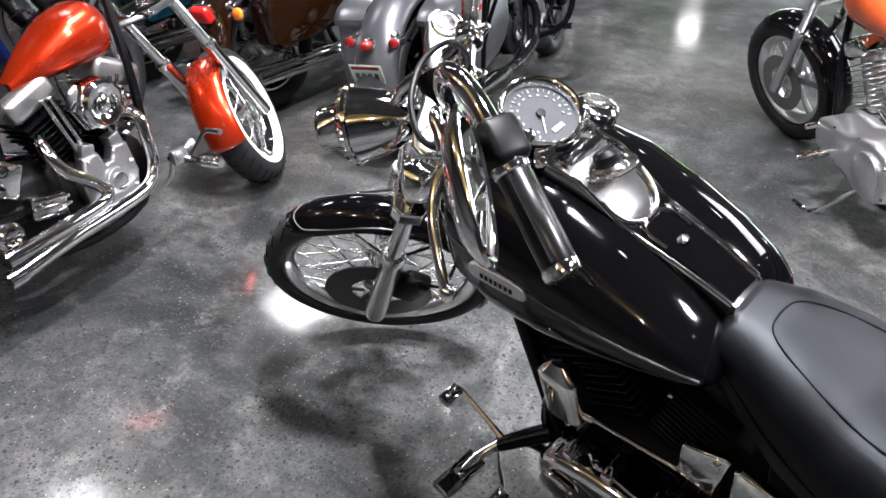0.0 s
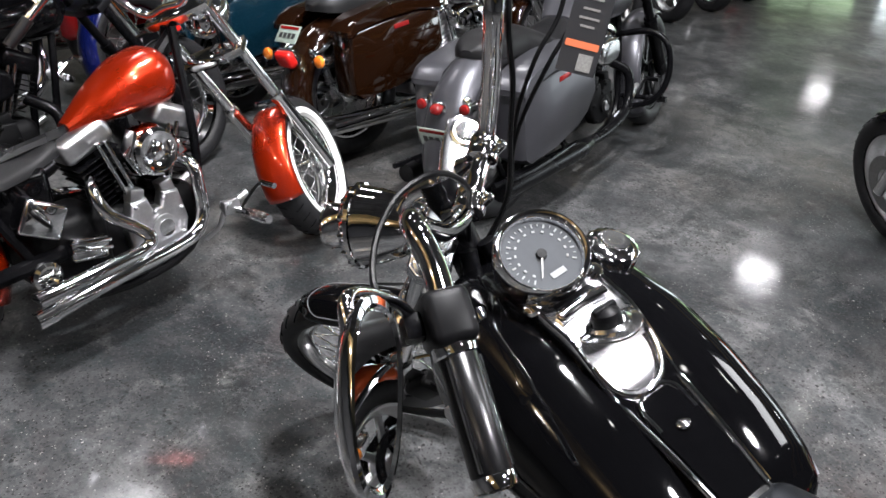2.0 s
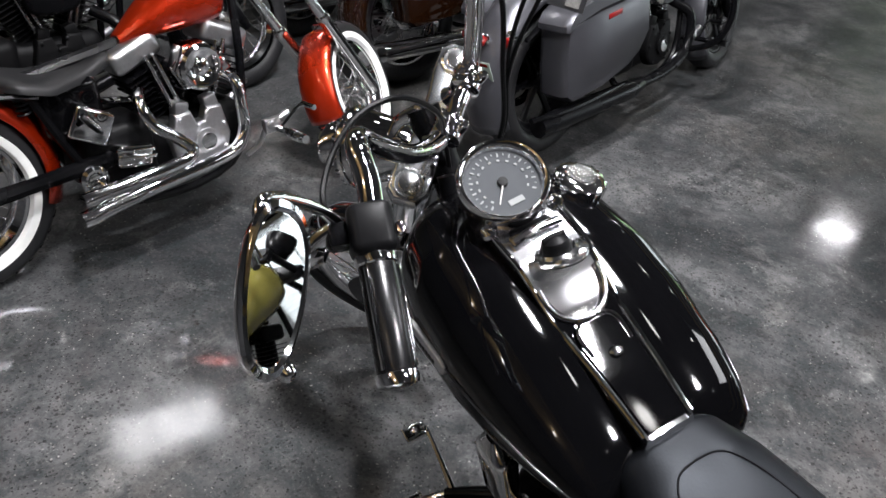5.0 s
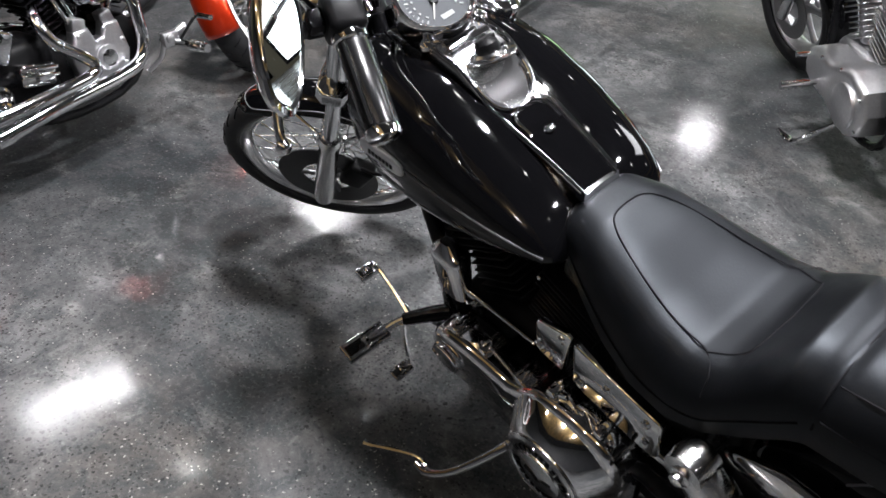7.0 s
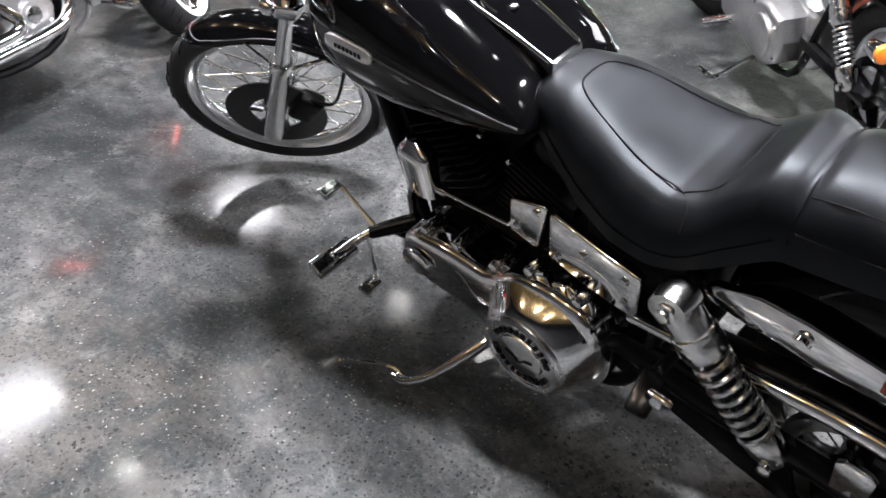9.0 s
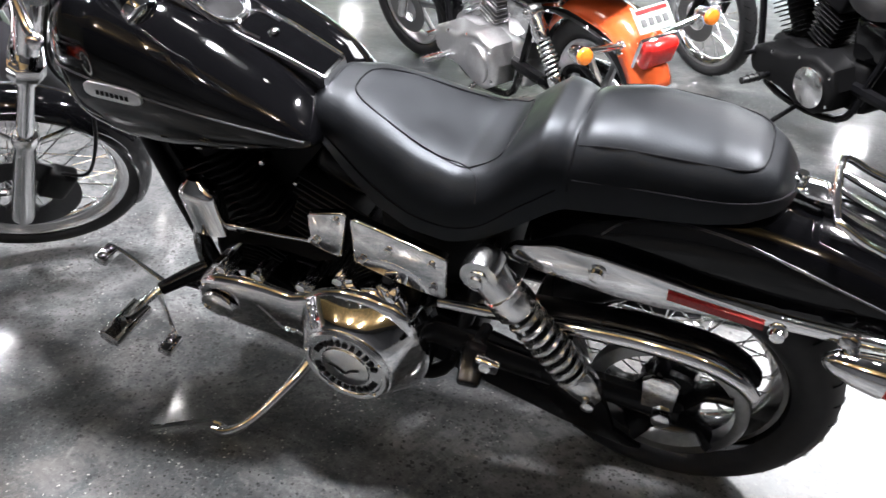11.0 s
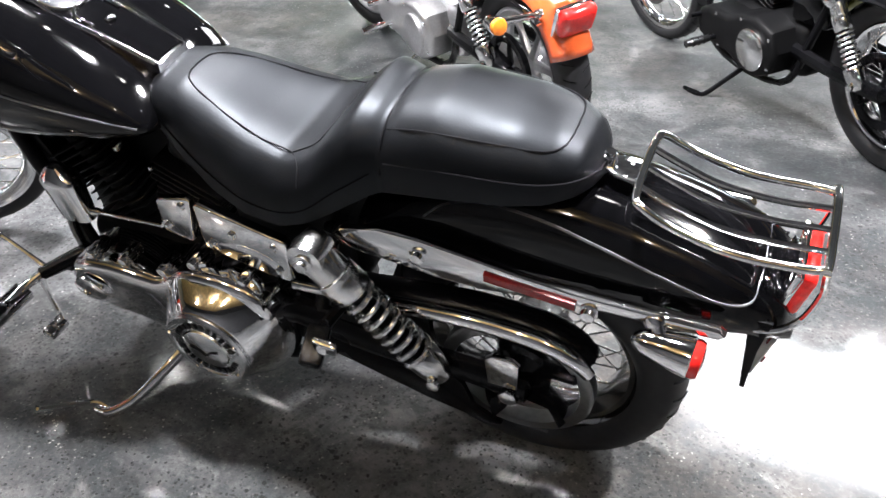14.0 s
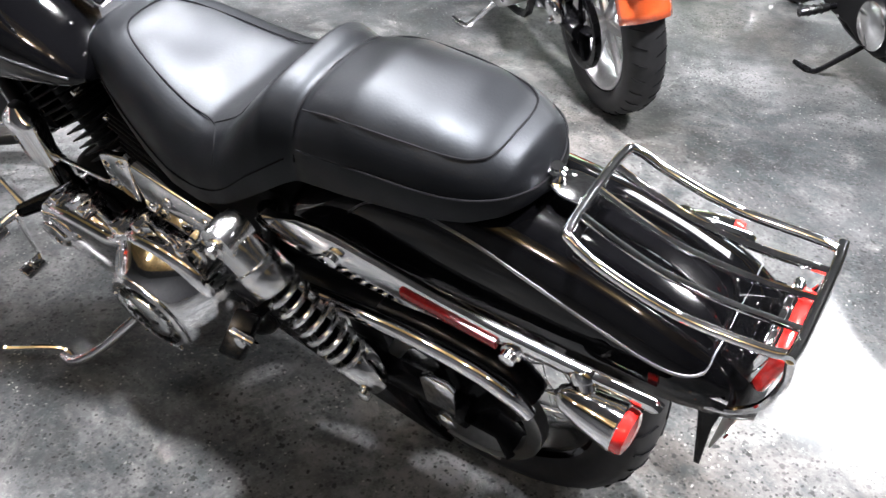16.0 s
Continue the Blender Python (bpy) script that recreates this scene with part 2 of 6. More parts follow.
GREEN_GLOW = mat("garden_outside", (0.5, 0.72, 0.42), 0.4, emit=2.2)

for m_, level in ((BLACK_CASE, 0.1), (BLACK_METAL, 0.12), (RUBBER, 0.3), (PLASTIC, 0.1), (BLACK_PAINT, 0.36)):
    m_.node_tree.nodes["Principled BSDF"].inputs["Specular IOR Level"].default_value = level

# ---- mesh helpers ----


def link_mesh(name, bm, material, parent, label=""):
    me = bpy.data.meshes.new(name)
    bmesh.ops.recalc_face_normals(bm, faces=bm.faces)
    bm.to_mesh(me)
    bm.free()
    me.materials.append(material)
    me.polygons.foreach_set("use_smooth", [True] * len(me.polygons))
    me.set_sharp_from_angle(angle=radians(38))
    ob = new(name, me)
    if parent is not None:
        ob.parent = parent
    if label:
        ob["label"] = label
    return ob


def part(name, bm, material, parent, label=""):
    return link_mesh(name, bm, material, parent, label)


def again(ob, m, parent=None):
    """One more object on the same mesh."""
    o = ob.copy()
    scene.collection.objects.link(o)
    o.parent = parent or ob.parent
    o.matrix_basis = m
    return o


def V(*a):
    return Vector(a)


def smooth_path(pts, n=8):
    p = [Vector(q) for q in pts]
    if len(p) < 3:
        return p
    ext = [2 * p[0] - p[1]] + p + [2 * p[-1] - p[-2]]
    out = []
    for i in range(1, len(ext) - 2):
        a, b, c, d = ext[i - 1], ext[i], ext[i + 1], ext[i + 2]
        for k in range(n):
            s = k / n
            out.append(0.5 * ((2 * b) + (c - a) * s + (2 * a - 5 * b + 4 * c - d) * s * s + (3 * b - a - 3 * c + d) * s ** 3))
    return out + [p[-1]]


def skin(bm, rings, closed=True, caps=True):
    vs = [[bm.verts.new(p) for p in r] for r in rings]
    n = len(vs[0])
    for a, b in zip(vs, vs[1:]):
        for i in range(n if closed else n - 1):
            j = (i + 1) % n
            bm.faces.new((a[i], a[j], b[j], b[i]))
    if caps and closed:
        bm.faces.new(vs[0])
        bm.faces.new(vs[-1])
    return bm


def tube(bm, pts, r, seg=10, n=8, flat=1.0):
    """A round (or, with flat, oval) bar along a smooth path; r: one radius or one for each given point."""
    raw = [Vector(q) for q in pts]
    path = smooth_path(raw, n) if n > 1 else raw
    rs = [r] * len(path) if not isinstance(r, (list, tuple)) else np.interp(np.linspace(0, len(raw) - 1, len(path)), range(len(raw)), r).tolist()
    rings, up = [], None
    for i, q in enumerate(path):
        d = (path[min(i + 1, len(path) - 1)] - path[max(i - 1, 0)]).normalized()
        if up is None:
            up = d.orthogonal().normalized() if abs(d.z) > 0.95 else (V(0, 0, 1) - d * d.z).normalized()
        up = (up - d * up.dot(d)).normalized()
        side = d.cross(up)
        rings.append([q + rs[i] * (math.cos(a) * side + flat * math.sin(a) * up) for a in np.linspace(0, 2 * math.pi, seg, endpoint=False)])
    return skin(bm, rings)


def bar(bm, a, b, r, r2=None, seg=14):
    return tube(bm, [a, b], [r, r if r2 is None else r2], seg, 1)


def lathe(bm, profile, m=None, seg=32, caps=True):
    """Turns (radius, height) pairs round the z axis of m."""
    m = m or Matrix()
    rings = [[m @ V(max(r, 1e-4) * math.cos(a), max(r, 1e-4) * math.sin(a), h) for a in np.linspace(0, 2 * math.pi, seg, endpoint=False)] for r, h in profile]
    return skin(bm, rings, True, caps)


def box(bm, size, m=None, bevel=0.0, seg=2):
    made = bmesh.ops.create_cube(bm, size=1.0, matrix=(m or Matrix()) @ Matrix.Diagonal((*size, 1)))
    if bevel:
        edges = list({e for v in made["verts"] for e in v.link_edges})
        bmesh.ops.bevel(bm, geom=edges, offset=bevel, segments=seg, profile=0.5, affect="EDGES", clamp_overlap=True)
    return bm


def slab(bm, outline, m, thick, bevel=0.0, seg=2):
    """A plate: an outline in the xy plane of m, raised along its z with rounded upper edges."""
    o = [Vector((p[0], p[1], 0)) for p in outline]
    c = sum(o, Vector()) / len(o)

    def shrunk(d):
        out = []
        for i, p in enumerate(o):
            a, b = (p - o[i - 1]).normalized(), (o[(i + 1) % len(o)] - p).normalized()
            nrm = (a + b).normalized()
            inw = V(-nrm.y, nrm.x, 0)
            if inw.dot(c - p) < 0:
                inw = -inw
            out.append(p + inw * d)
        return out

    rings = [[m @ p for p in o], [m @ (p + V(0, 0, thick - bevel)) for p in o]]
    for k in range(1, seg + 1):
        a = math.pi / 2 * k / seg
        rings.append([m @ (p + V(0, 0, thick - bevel + bevel * math.sin(a))) for p in shrunk(bevel * (1 - math.cos(a)))]) if bevel else None
    return skin(bm, rings)


def frame_to(p, z, x=None):
    """A pose at p whose z axis points along z."""
    z = Vector(z).normalized()
    x = Vector(x) if x is not None else z.orthogonal()
    x = (x - z * x.dot(z)).normalized()
    y = z.cross(x)
    return Matrix.Translation(p) @ Matrix((x, y, z)).transposed().to_4x4()


def table(xs, ys, soft=0.02):
    """A smooth curve through a few values."""
    g = np.linspace(xs[0], xs[-1], 240)
    v = np.interp(g, xs, ys)
    w = max(1, int(soft / (g[1] - g[0])))
    k = np.hanning(2 * w + 1) if w > 1 else np.array([1.0])
    v = np.convolve(np.pad(v, w if w > 1 else 0, mode="reflect", reflect_type="odd"), k / k.sum(), mode="valid")
    return lambda x: float(np.interp(x, g, v))


def thing(name, m, label, category, group=""):
    e = new(name)
    e.empty_display_size = 0.1
    e.matrix_world = m
    return tagged(e, label, category, group)


# ---- hall ----
bm = bmesh.new()
bmesh.ops.create_grid(bm, x_segments=2, y_segments=2, size=20)
floor = tagged(link_mesh("floor", bm, CONCRETE, None), "worn polished grey concrete showroom floor with dark speckles", "floor", kind="structure")
floor.location = (-1, 5, 0)


def wall(name, at, size, material, label):
    b = bmesh.new()
    box(b, size)
    w = link_mesh(name, b, material, None)
    w.location = at
    return tagged(w, label, "wall", kind="structure")


wall("wall_south", (-1, -9.0, 2.6), (40, 0.2, 5.2), WALL_DARK, "charcoal painted plain showroom wall")
wall("wall_west", (-16.0, 5, 2.6), (0.2, 34, 5.2), WALL_CREAM, "olive-grey painted plain showroom wall")
wall("wall_east", (12.0, 5, 2.6), (0.2, 34, 5.2), WALL_DARK, "dark painted plain wall beside the bikes")
wall("wall_north", (-1, 22.0, 2.6), (40, 0.2, 5.2), WALL_CREAM, "olive-grey painted far wall with tall windows")
bm = bmesh.new()
box(bm, (40, 36, 0.15), Matrix.Translation((-1, 5, CEILING + 0.075)))
tagged(link_mesh("ceiling", bm, ROOF_DECK, None), "dark painted metal roof deck over the hall", "ceiling", kind="structure")
# unseen tan bulkheads, added so the chrome mirrors something warm
for by, wide_ in ((-5.0, 3.4), (10.2, 1.1), (15.0, 1.1)):
    bm = bmesh.new()
    box(bm, (38, wide_, 0.3), None, 0.02)
    joist = tagged(link_mesh("beam", bm, ROOF_TAN, None), "unseen tan boarded bulkhead added for tan reflections in the chrome", "beam", "roof beams", "structure")
    joist.location = (-1, by, CEILING - 0.154)


# housing for the added fill lamps on the south side
def ceiling_light():
    b = bmesh.new()
    lathe(b, [(0.05, 0.38), (0.08, 0.34), (0.1, 0.24), (0.1, 0.2), (0.04, 0.2)], None, 24)
    root = thing("ceiling_light", Matrix(), "added globe fill lamp hanging by the tan bulkhead", "lamp", "high bay lamps")
    part("gear_box", b, FIXTURE, root)
    b = bmesh.new()
    bar(b, (0, 0, 0.36), (0, 0, 0.42), 0.012)
    part("rod", b, FIXTURE, root)
    return root


bm = bmesh.new()
lathe(bm, [(0.06, 0.36), (0.12, 0.3), (0.3, 0.14), (0.44, 0.02), (0.45, 0.0), (0.43, 0.0), (0.28, 0.15), (0.1, 0.28)], None, 36)
big_bay = thing("ceiling_light", pose(-2.15, 0.75, CEILING - 0.49), "wide round high bay lamp hanging under the roof", "lamp", "high bay lamps")
part("reflector", bm, FIXTURE, big_bay)
bm = bmesh.new()
bar(bm, (0, 0, 0.34), (0, 0, 0.49), 0.012)
part("rod", bm, FIXTURE, big_bay)
# shade over the added rear fill lamp
copy_thing(big_bay, pose(2.4, 1.5, CEILING - 0.49))
copy_thing(big_bay, pose(-0.5, 0.1, CEILING - 0.49))
first = ceiling_light()
first.matrix_world = pose(FILL_LAMPS[0][0], FILL_LAMPS[0][1], CEILING - 0.42)
for lx, ly, lw, lr in FILL_LAMPS[1:]:
    copy_thing(first, pose(lx, ly, CEILING - 0.42))

# flat panel lamps farther off
for lx, ly, lw, sx, sy in PANELS:
    panel = thing("ceiling_light", pose(lx, ly, CEILING - 0.5), "flat panel lamp hung on rods under the roof", "lamp", "panel lamps")
    b = bmesh.new()
    for w_, d_, px_, py_ in ((sx + 0.06, 0.03, 0, sy / 2 + 0.015), (sx + 0.06, 0.03, 0, -sy / 2 - 0.015), (0.03, sy, sx / 2 + 0.015, 0), (0.03, sy, -sx / 2 - 0.015, 0)):
        box(b, (w_, d_, 0.06), Matrix.Translation((px_, py_, 0.024)), 0.004)
    box(b, (sx, sy, 0.02), Matrix.Translation((0, 0, 0.05)))
    part("housing", b, FIXTURE, panel)
    for s in (-1, 1):
        b = bmesh.new()
        bar(b, (s * sx * 0.35, 0, 0.055), (s * sx * 0.35, 0, 0.5), 0.008)
        part("rod", b, FIXTURE, panel)

# small round lamps in rows
bm = bmesh.new()
lathe(bm, [(0.13, 0.06), (0.14, 0.02), (0.14, 0.0), (0.11, 0.0), (0.1, 0.03)], None, 20)
small = thing("ceiling_light", pose(-8.2, -2.4, CEILING - 0.4), "small round spot lamp under the dark roof", "lamp", "small roof lamps")
part("housing", bm, FIXTURE, small)
bm = bmesh.new()
lathe(bm, [(0.1, 0.028), (0.1, 0.012), (0.06, 0.004), (0.001, 0.002)], None, 20)
part("lens", bm, LAMP_FACE, small)
bm = bmesh.new()
bar(bm, (0, 0, 0.05), (0, 0, 0.4), 0.01)
part("rod", bm, FIXTURE, small)
for lx in (-8.2, -5.2, -3.9, -1.2, 0.6, 4.2):
    for ly in (0.4, 3.9, 7.4):
        if (lx, ly) != (-8.2, -2.4):
            copy_thing(small, pose(lx, ly, CEILING - 0.4))

for i, (wx, glow) in enumerate(((-13.5, GREEN_GLOW), (-10.2, WINDOW_GLOW), (-6.9, GREEN_GLOW), (-3.6, WINDOW_GLOW), (-0.3, WINDOW_GLOW), (3.0, WINDOW_GLOW))):
    root = tagged(new(f"window_{i + 1}"), "tall shop window with pale daylight outside", "window", kind="structure")
    root.location = (wx, 21.88, 1.7)
    b = bmesh.new()
    box(b, (2.6, 0.02, 3.0))
    pane = part("pane", b, glow, root)
    pane.location = (0, 0, 0)
    b = bmesh.new()
    for sx, sz, px, pz in ((2.8, 0.1, 0, 1.55), (2.8, 0.1, 0, -1.55), (0.1, 3.0, 1.35, 0), (0.1, 3.0, -1.35, 0), (0.06, 3.0, 0, 0)):
        box(b, (sx, 0.08, sz), Matrix.Translation((px, -0.03, pz)), 0.008)
    part("window_frame", b, BLACK_METAL, root)

roof_window = tagged(new("window_7"), "square roof light over the showroom", "window", kind="structure")
roof_window.location = (1.7, 7.0, CEILING - 0.02)
b = bmesh.new()
for sx_, sy_, px_, py_ in ((3.7, 0.14, 0, 1.58), (3.7, 0.14, 0, -1.58), (0.14, 3.02, 1.78, 0), (0.14, 3.02, -1.78, 0)):
    box(b, (sx_, sy_, 0.16), Matrix.Translation((px_, py_, -0.02)), 0.01)
part("window_frame", b, FIXTURE, roof_window)

# ---- the black cruiser on its stand ----
LEAN_MAIN = pose(0, 0, 0, 13.3, 0, 0) @ Matrix.Translation((0, -0.010, 0))
bike = thing("motorcycle", LEAN_MAIN, "black chrome-laden cruiser motorcycle leaning on its side stand", "motorcycle")


def wheel(parent, name, at, axis, radius, half, rim_r, rim_w, spokes, hub_r, hub_w, rim_mat=CHROME, side=RUBBER, steel=SPOKE_STEEL, tread=True, cast=0):
    """A motorcycle wheel in its own frame (z along the axle): rim > tyre, hub, every spoke."""
    root = bmesh.new()
    lathe(root, [(rim_r - 0.022, -rim_w * 0.55), (rim_r - 0.004, -rim_w), (rim_r + 0.006, -rim_w * 1.02), (rim_r + 0.008, -rim_w * 0.9), (rim_r - 0.006, -rim_w * 0.8),
                 (rim_r - 0.006, rim_w * 0.8), (rim_r + 0.008, rim_w * 0.9), (rim_r + 0.006, rim_w * 1.02), (rim_r - 0.004, rim_w), (rim_r - 0.022, rim_w * 0.55),
                 (rim_r - 0.03, 0.3 * rim_w), (rim_r - 0.032, 0), (rim_r - 0.03, -0.3 * rim_w), (rim_r - 0.022, -rim_w * 0.55)], None, 56, False)
    w = part(name, root, rim_mat, parent)
    w.matrix_basis = frame_to(at, axis, (1, 0, 0.01))
    b = bmesh.new()
    prof = []
    for a in np.linspace(-2.35, 2.35, 19):
        rr = (radius + rim_r) / 2 + (radius - rim_r) / 2 * math.copysign(abs(math.cos(a)) ** 0.75, math.cos(a))
        hh = half * math.copysign(abs(math.sin(a)) ** 0.85, math.sin(a))
        prof.append((rr, hh))
    lathe(b, prof, None, 72, False)
    part("tyre", b, RUBBER, w)
    if tread:
        b = bmesh.new()
        n = 34
        for k in range(n):
            for s in (-1, 1):
                a0 = 2 * math.pi * (k + (0.5 if s > 0 else 0)) / n
                pts = []
                for f in (0.15, 0.4, 0.66, 0.86):
                    ang = a0 + s * 0.0 + 0.1 * (f - 0.15)
                    th = f * 1.15
                    rr = (radius + rim_r) / 2 + (radius - rim_r) / 2 * math.cos(th) ** 0.75 + 0.0006
                    pts.append((rr * math.cos(ang), rr * math.sin(ang), s * half * math.sin(th) ** 0.85 * 1.004))
                tube(b, pts, 0.0028, 4, 1, 0.5)
        tagged(part("tread", b, STITCH, w), kind="stuff")
    if side is not RUBBER:
        for s in (-1, 1):
            b = bmesh.new()
            lathe(b, [(rim_r + 0.008, s * half * 0.74), (rim_r + 0.016, s * half * 0.98), (rim_r + 0.026, s * half * 1.03), (rim_r + 0.04, s * half * 1.03), (rim_r + 0.043, s * half * 0.92)], None, 56, False)
            part("whitewall", b, side, w)
    b = bmesh.new()
    lathe(b, [(0.012, -hub_w - 0.012), (hub_r * 0.75, -hub_w - 0.01), (hub_r, -hub_w), (hub_r, -hub_w + 0.008), (hub_r * 0.55, -hub_w + 0.016), (hub_r * 0.5, 0),
              (hub_r * 0.55, hub_w - 0.016), (hub_r, hub_w - 0.008), (hub_r, hub_w), (hub_r * 0.75, hub_w + 0.01), (0.012, hub_w + 0.012)], None, 28)
    part("hub", b, steel if not cast else rim_mat, w)
    if cast:
        for k in range(cast):
            b = bmesh.new()
            a = 2 * math.pi * k / cast
            c, s = math.cos(a), math.sin(a)
            tube(b, [(hub_r * 0.5 * c, hub_r * 0.5 * s, 0), (0.55 * rim_r * c, 0.55 * rim_r * s, 0), ((rim_r - 0.02) * c, (rim_r - 0.02) * s, 0)], [0.024, 0.016, 0.02], 8, 4, 0.7)
            part("spoke", b, rim_mat, w)
    else:
        made = None
        for k in range(spokes):
            s = 1 if k % 2 else -1
            turn = (1 if (k // 2) % 2 else -1) * radians(38)
            a = 2 * math.pi * k / spokes
            m = Matrix.Rotation(a, 4, "Z")
            p0 = V(hub_r * 0.92 * math.cos(turn), hub_r * 0.92 * math.sin(turn), s * (hub_w - 0.004))
            p1 = V((rim_r - 0.026), 0, s * 0.006)
            key = (s, turn > 0)
            made = made or {}
            if key not in made:
                b = bmesh.new()
                bar(b, p0, p1, 0.0022, None, 6)
                made[key] = part("spoke", b, steel, w)
                made[key].matrix_basis = m
            else:
                again(made[key], m, w)
    return w


# rear wheel, final drive
AX = (0, 0, 0.315)
rear = wheel(bike, "rear_wheel", AX, (0, -1, 0), 0.318, 0.078, 0.214, 0.046, 40, 0.062, 0.06, DARK_RIM)
b = bmesh.new()
lathe(b, [(0.132, 0.0), (0.152, 0.0), (0.158, 0.004), (0.158, 0.03), (0.152, 0.034), (0.132, 0.034), (0.132, 0)], frame_to((0, -0.088, 0.315), (0, -1, 0)), 64, False)
pulley = part("belt_pulley", b, STEEL_GREY, bike, "grey steel drive pulley ring")
b = bmesh.new()
pm = frame_to((0, -0.09, 0.315), (0, -1, 0))
lathe(b, [(0.02, 0.0), (0.066, 0.0), (0.068, 0.016), (0.04, 0.03), (0.018, 0.05)], pm, 24)
for k in range(5):
    a = 2 * math.pi * k / 5 + 0.3
    tube(b, [pm @ V(0.04 * math.cos(a), 0.04 * math.sin(a), 0.014), pm @ V(0.09 * math.cos(a + 0.1), 0.09 * math.sin(a + 0.1), 0.012), pm @ V(0.138 * math.cos(a), 0.138 * math.sin(a), 0.014)], [0.036, 0.026, 0.034], 8, 4, 0.4)
part("pulley_centre", b, BLACK_METAL, pulley, "black pulley web")
b = bmesh.new()
lathe(b, [(0.028, 0.0), (0.03, 0.012), (0.02, 0.02), (0.02, 0.04), (0.013, 0.043)], frame_to((0, -0.13, 0.315), (0, -1, 0)), 6)
part("axle_nut", b, CHROME_DULL, bike)
b = bmesh.new()
slab(b, [(-0.03, -0.02), (0.03, -0.02), (0.034, 0.05), (0.02, 0.062), (-0.02, 0.062), (-0.034, 0.05)], frame_to((-0.012, -0.15, 0.36), (0, -1, 0), (1, 0, 0)), 0.012, 0.003)
part("axle_adjuster", b, CHROME, bike, "chrome axle adjuster plate")
b = bmesh.new()
belt = [(0.153 * math.sin(a), -0.106, 0.315 + 0.153 * math.cos(a)) for a in np.linspace(0.1, math.pi - 0.05, 12)]
tube(b, [(-0.62, -0.106, 0.40)] + belt + [(-0.62, -0.106, 0.28)], 0.012, 6, 3, 0.35)
part("drive_belt", b, BELT, bike)
b = bmesh.new()
guard = [(-0.47, -0.13, 0.447), (-0.30, -0.135, 0.466), (-0.17, -0.138, 0.482), (-0.06, -0.139, 0.490), (0.05, -0.139, 0.482), (0.115, -0.138, 0.456), (0.15, -0.137, 0.418)]
tube(b, guard, [0.013, 0.015, 0.017, 0.018, 0.019, 0.018, 0.013], 10, 6, 1.0)
part("belt_guard", b, CHROME, bike, "chrome upper belt guard rail")
b = bmesh.new()
tube(b, [(p[0], -0.105, p[2] + 0.016) for p in guard], 0.026, 8, 6, 0.4)
part("belt_guard_inner", b, BLACK_METAL, bike)
for s in (-1, 1):
    b = bmesh.new()
    tube(b, [(-0.52, s * 0.12, 0.36), (-0.3, s * 0.135, 0.34), (-0.1, s * 0.13, 0.325), (0.03, s * 0.13, 0.315)], [0.03, 0.028, 0.026, 0.03], 10, 5, 1.2)
    part("swing_arm", b, BLACK_METAL, bike)

b = bmesh.new()
slab(b, [(-0.50, 0.385), (-0.36, 0.40), (-0.2, 0.355), (-0.11, 0.27), (-0.09, 0.20), (-0.03, 0.165), (-0.06, 0.155), (-0.2, 0.185), (-0.36, 0.235), (-0.50, 0.275)], frame_to((0, -0.125, 0), (0, -1, 0), (1, 0, 0)), 0.012, 0.004)
part("lower_belt_guard", b, BLACK_METAL, bike, "black lower belt guard plate")


# shocks
def shock(parent, top, low, spring_r=0.03):
    top, low = Vector(top), Vector(low)
    d = (low - top).normalized()
    L = (low - top).length
    m = frame_to(top, d)
    b = bmesh.new()
    k = spring_r / 0.031
    lathe(b, [(0.028 * k, -0.012), (0.033 * k, -0.004), (0.034 * k, 0.03), (0.0345 * k, 0.056), (0.0385 * k, 0.058), (0.039 * k, 0.068), (0.0385 * k, 0.07), (0.039 * k, 0.072), (0.039 * k, 0.106), (0.034 * k, 0.113), (0.02, 0.113)], m, 30)
    lathe(b, [(0.018, -0.03), (0.033 * k, -0.027), (0.036 * k, 0.0), (0.033 * k, 0.027), (0.018, 0.03)], frame_to(top, (0, 1, 0)), 24)
    root = part("shock_absorber", b, CHROME_DULL, parent, "chrome shock with a coil spring")
    b = bmesh.new()
    turns, n = 8, 8 * 14
    pts = [m @ V(spring_r * math.cos(2 * math.pi * turns * i / n), spring_r * math.sin(2 * math.pi * turns * i / n), 0.112 + (L - 0.112 - 0.065) * i / n) for i in range(n + 1)]
    tube(b, pts, 0.0058, 8, 1)
    part("spring", b, SPOKE_STEEL, root)
    b = bmesh.new()
    bar(b, m @ V(0, 0, 0.05), m @ V(0, 0, L), 0.019)
    part("damper_rod", b, BLACK_METAL, root)
    b = bmesh.new()
    lathe(b, [(0.033, L - 0.068), (0.035, L - 0.06), (0.033, L - 0.03), (0.027, L - 0.006), (0.018, L + 0.012)], m, 24)
    part("lower_cap", b, CHROME_DULL, root)
    b = bmesh.new()
    lathe(b, [(0.019, 0), (0.019, 0.006), (0.012, 0.008), (0.012, 0.016), (0.006, 0.019)], frame_to(top + V(0, -0.028 if top.y < 0 else 0.028, 0), (0, -1 if top.y < 0 else 1, 0)), 12)
    part("bolt", b, CHROME_DULL, root)
    b = bmesh.new()
    lathe(b, [(0.013, 0), (0.013, 0.01), (0.007, 0.013)], frame_to(low + V(0, -0.03 if top.y < 0 else 0.03, 0.004), (0, -1 if top.y < 0 else 1, 0)), 12)
    part("bolt", b, CHROME_DULL, root)
    return root


shock(bike, (-0.343, -0.207, 0.650), (-0.135, -0.178, 0.352), 0.0325)
shock(bike, (-0.343, 0.207, 0.650), (-0.135, 0.178, 0.352), 0.0325)

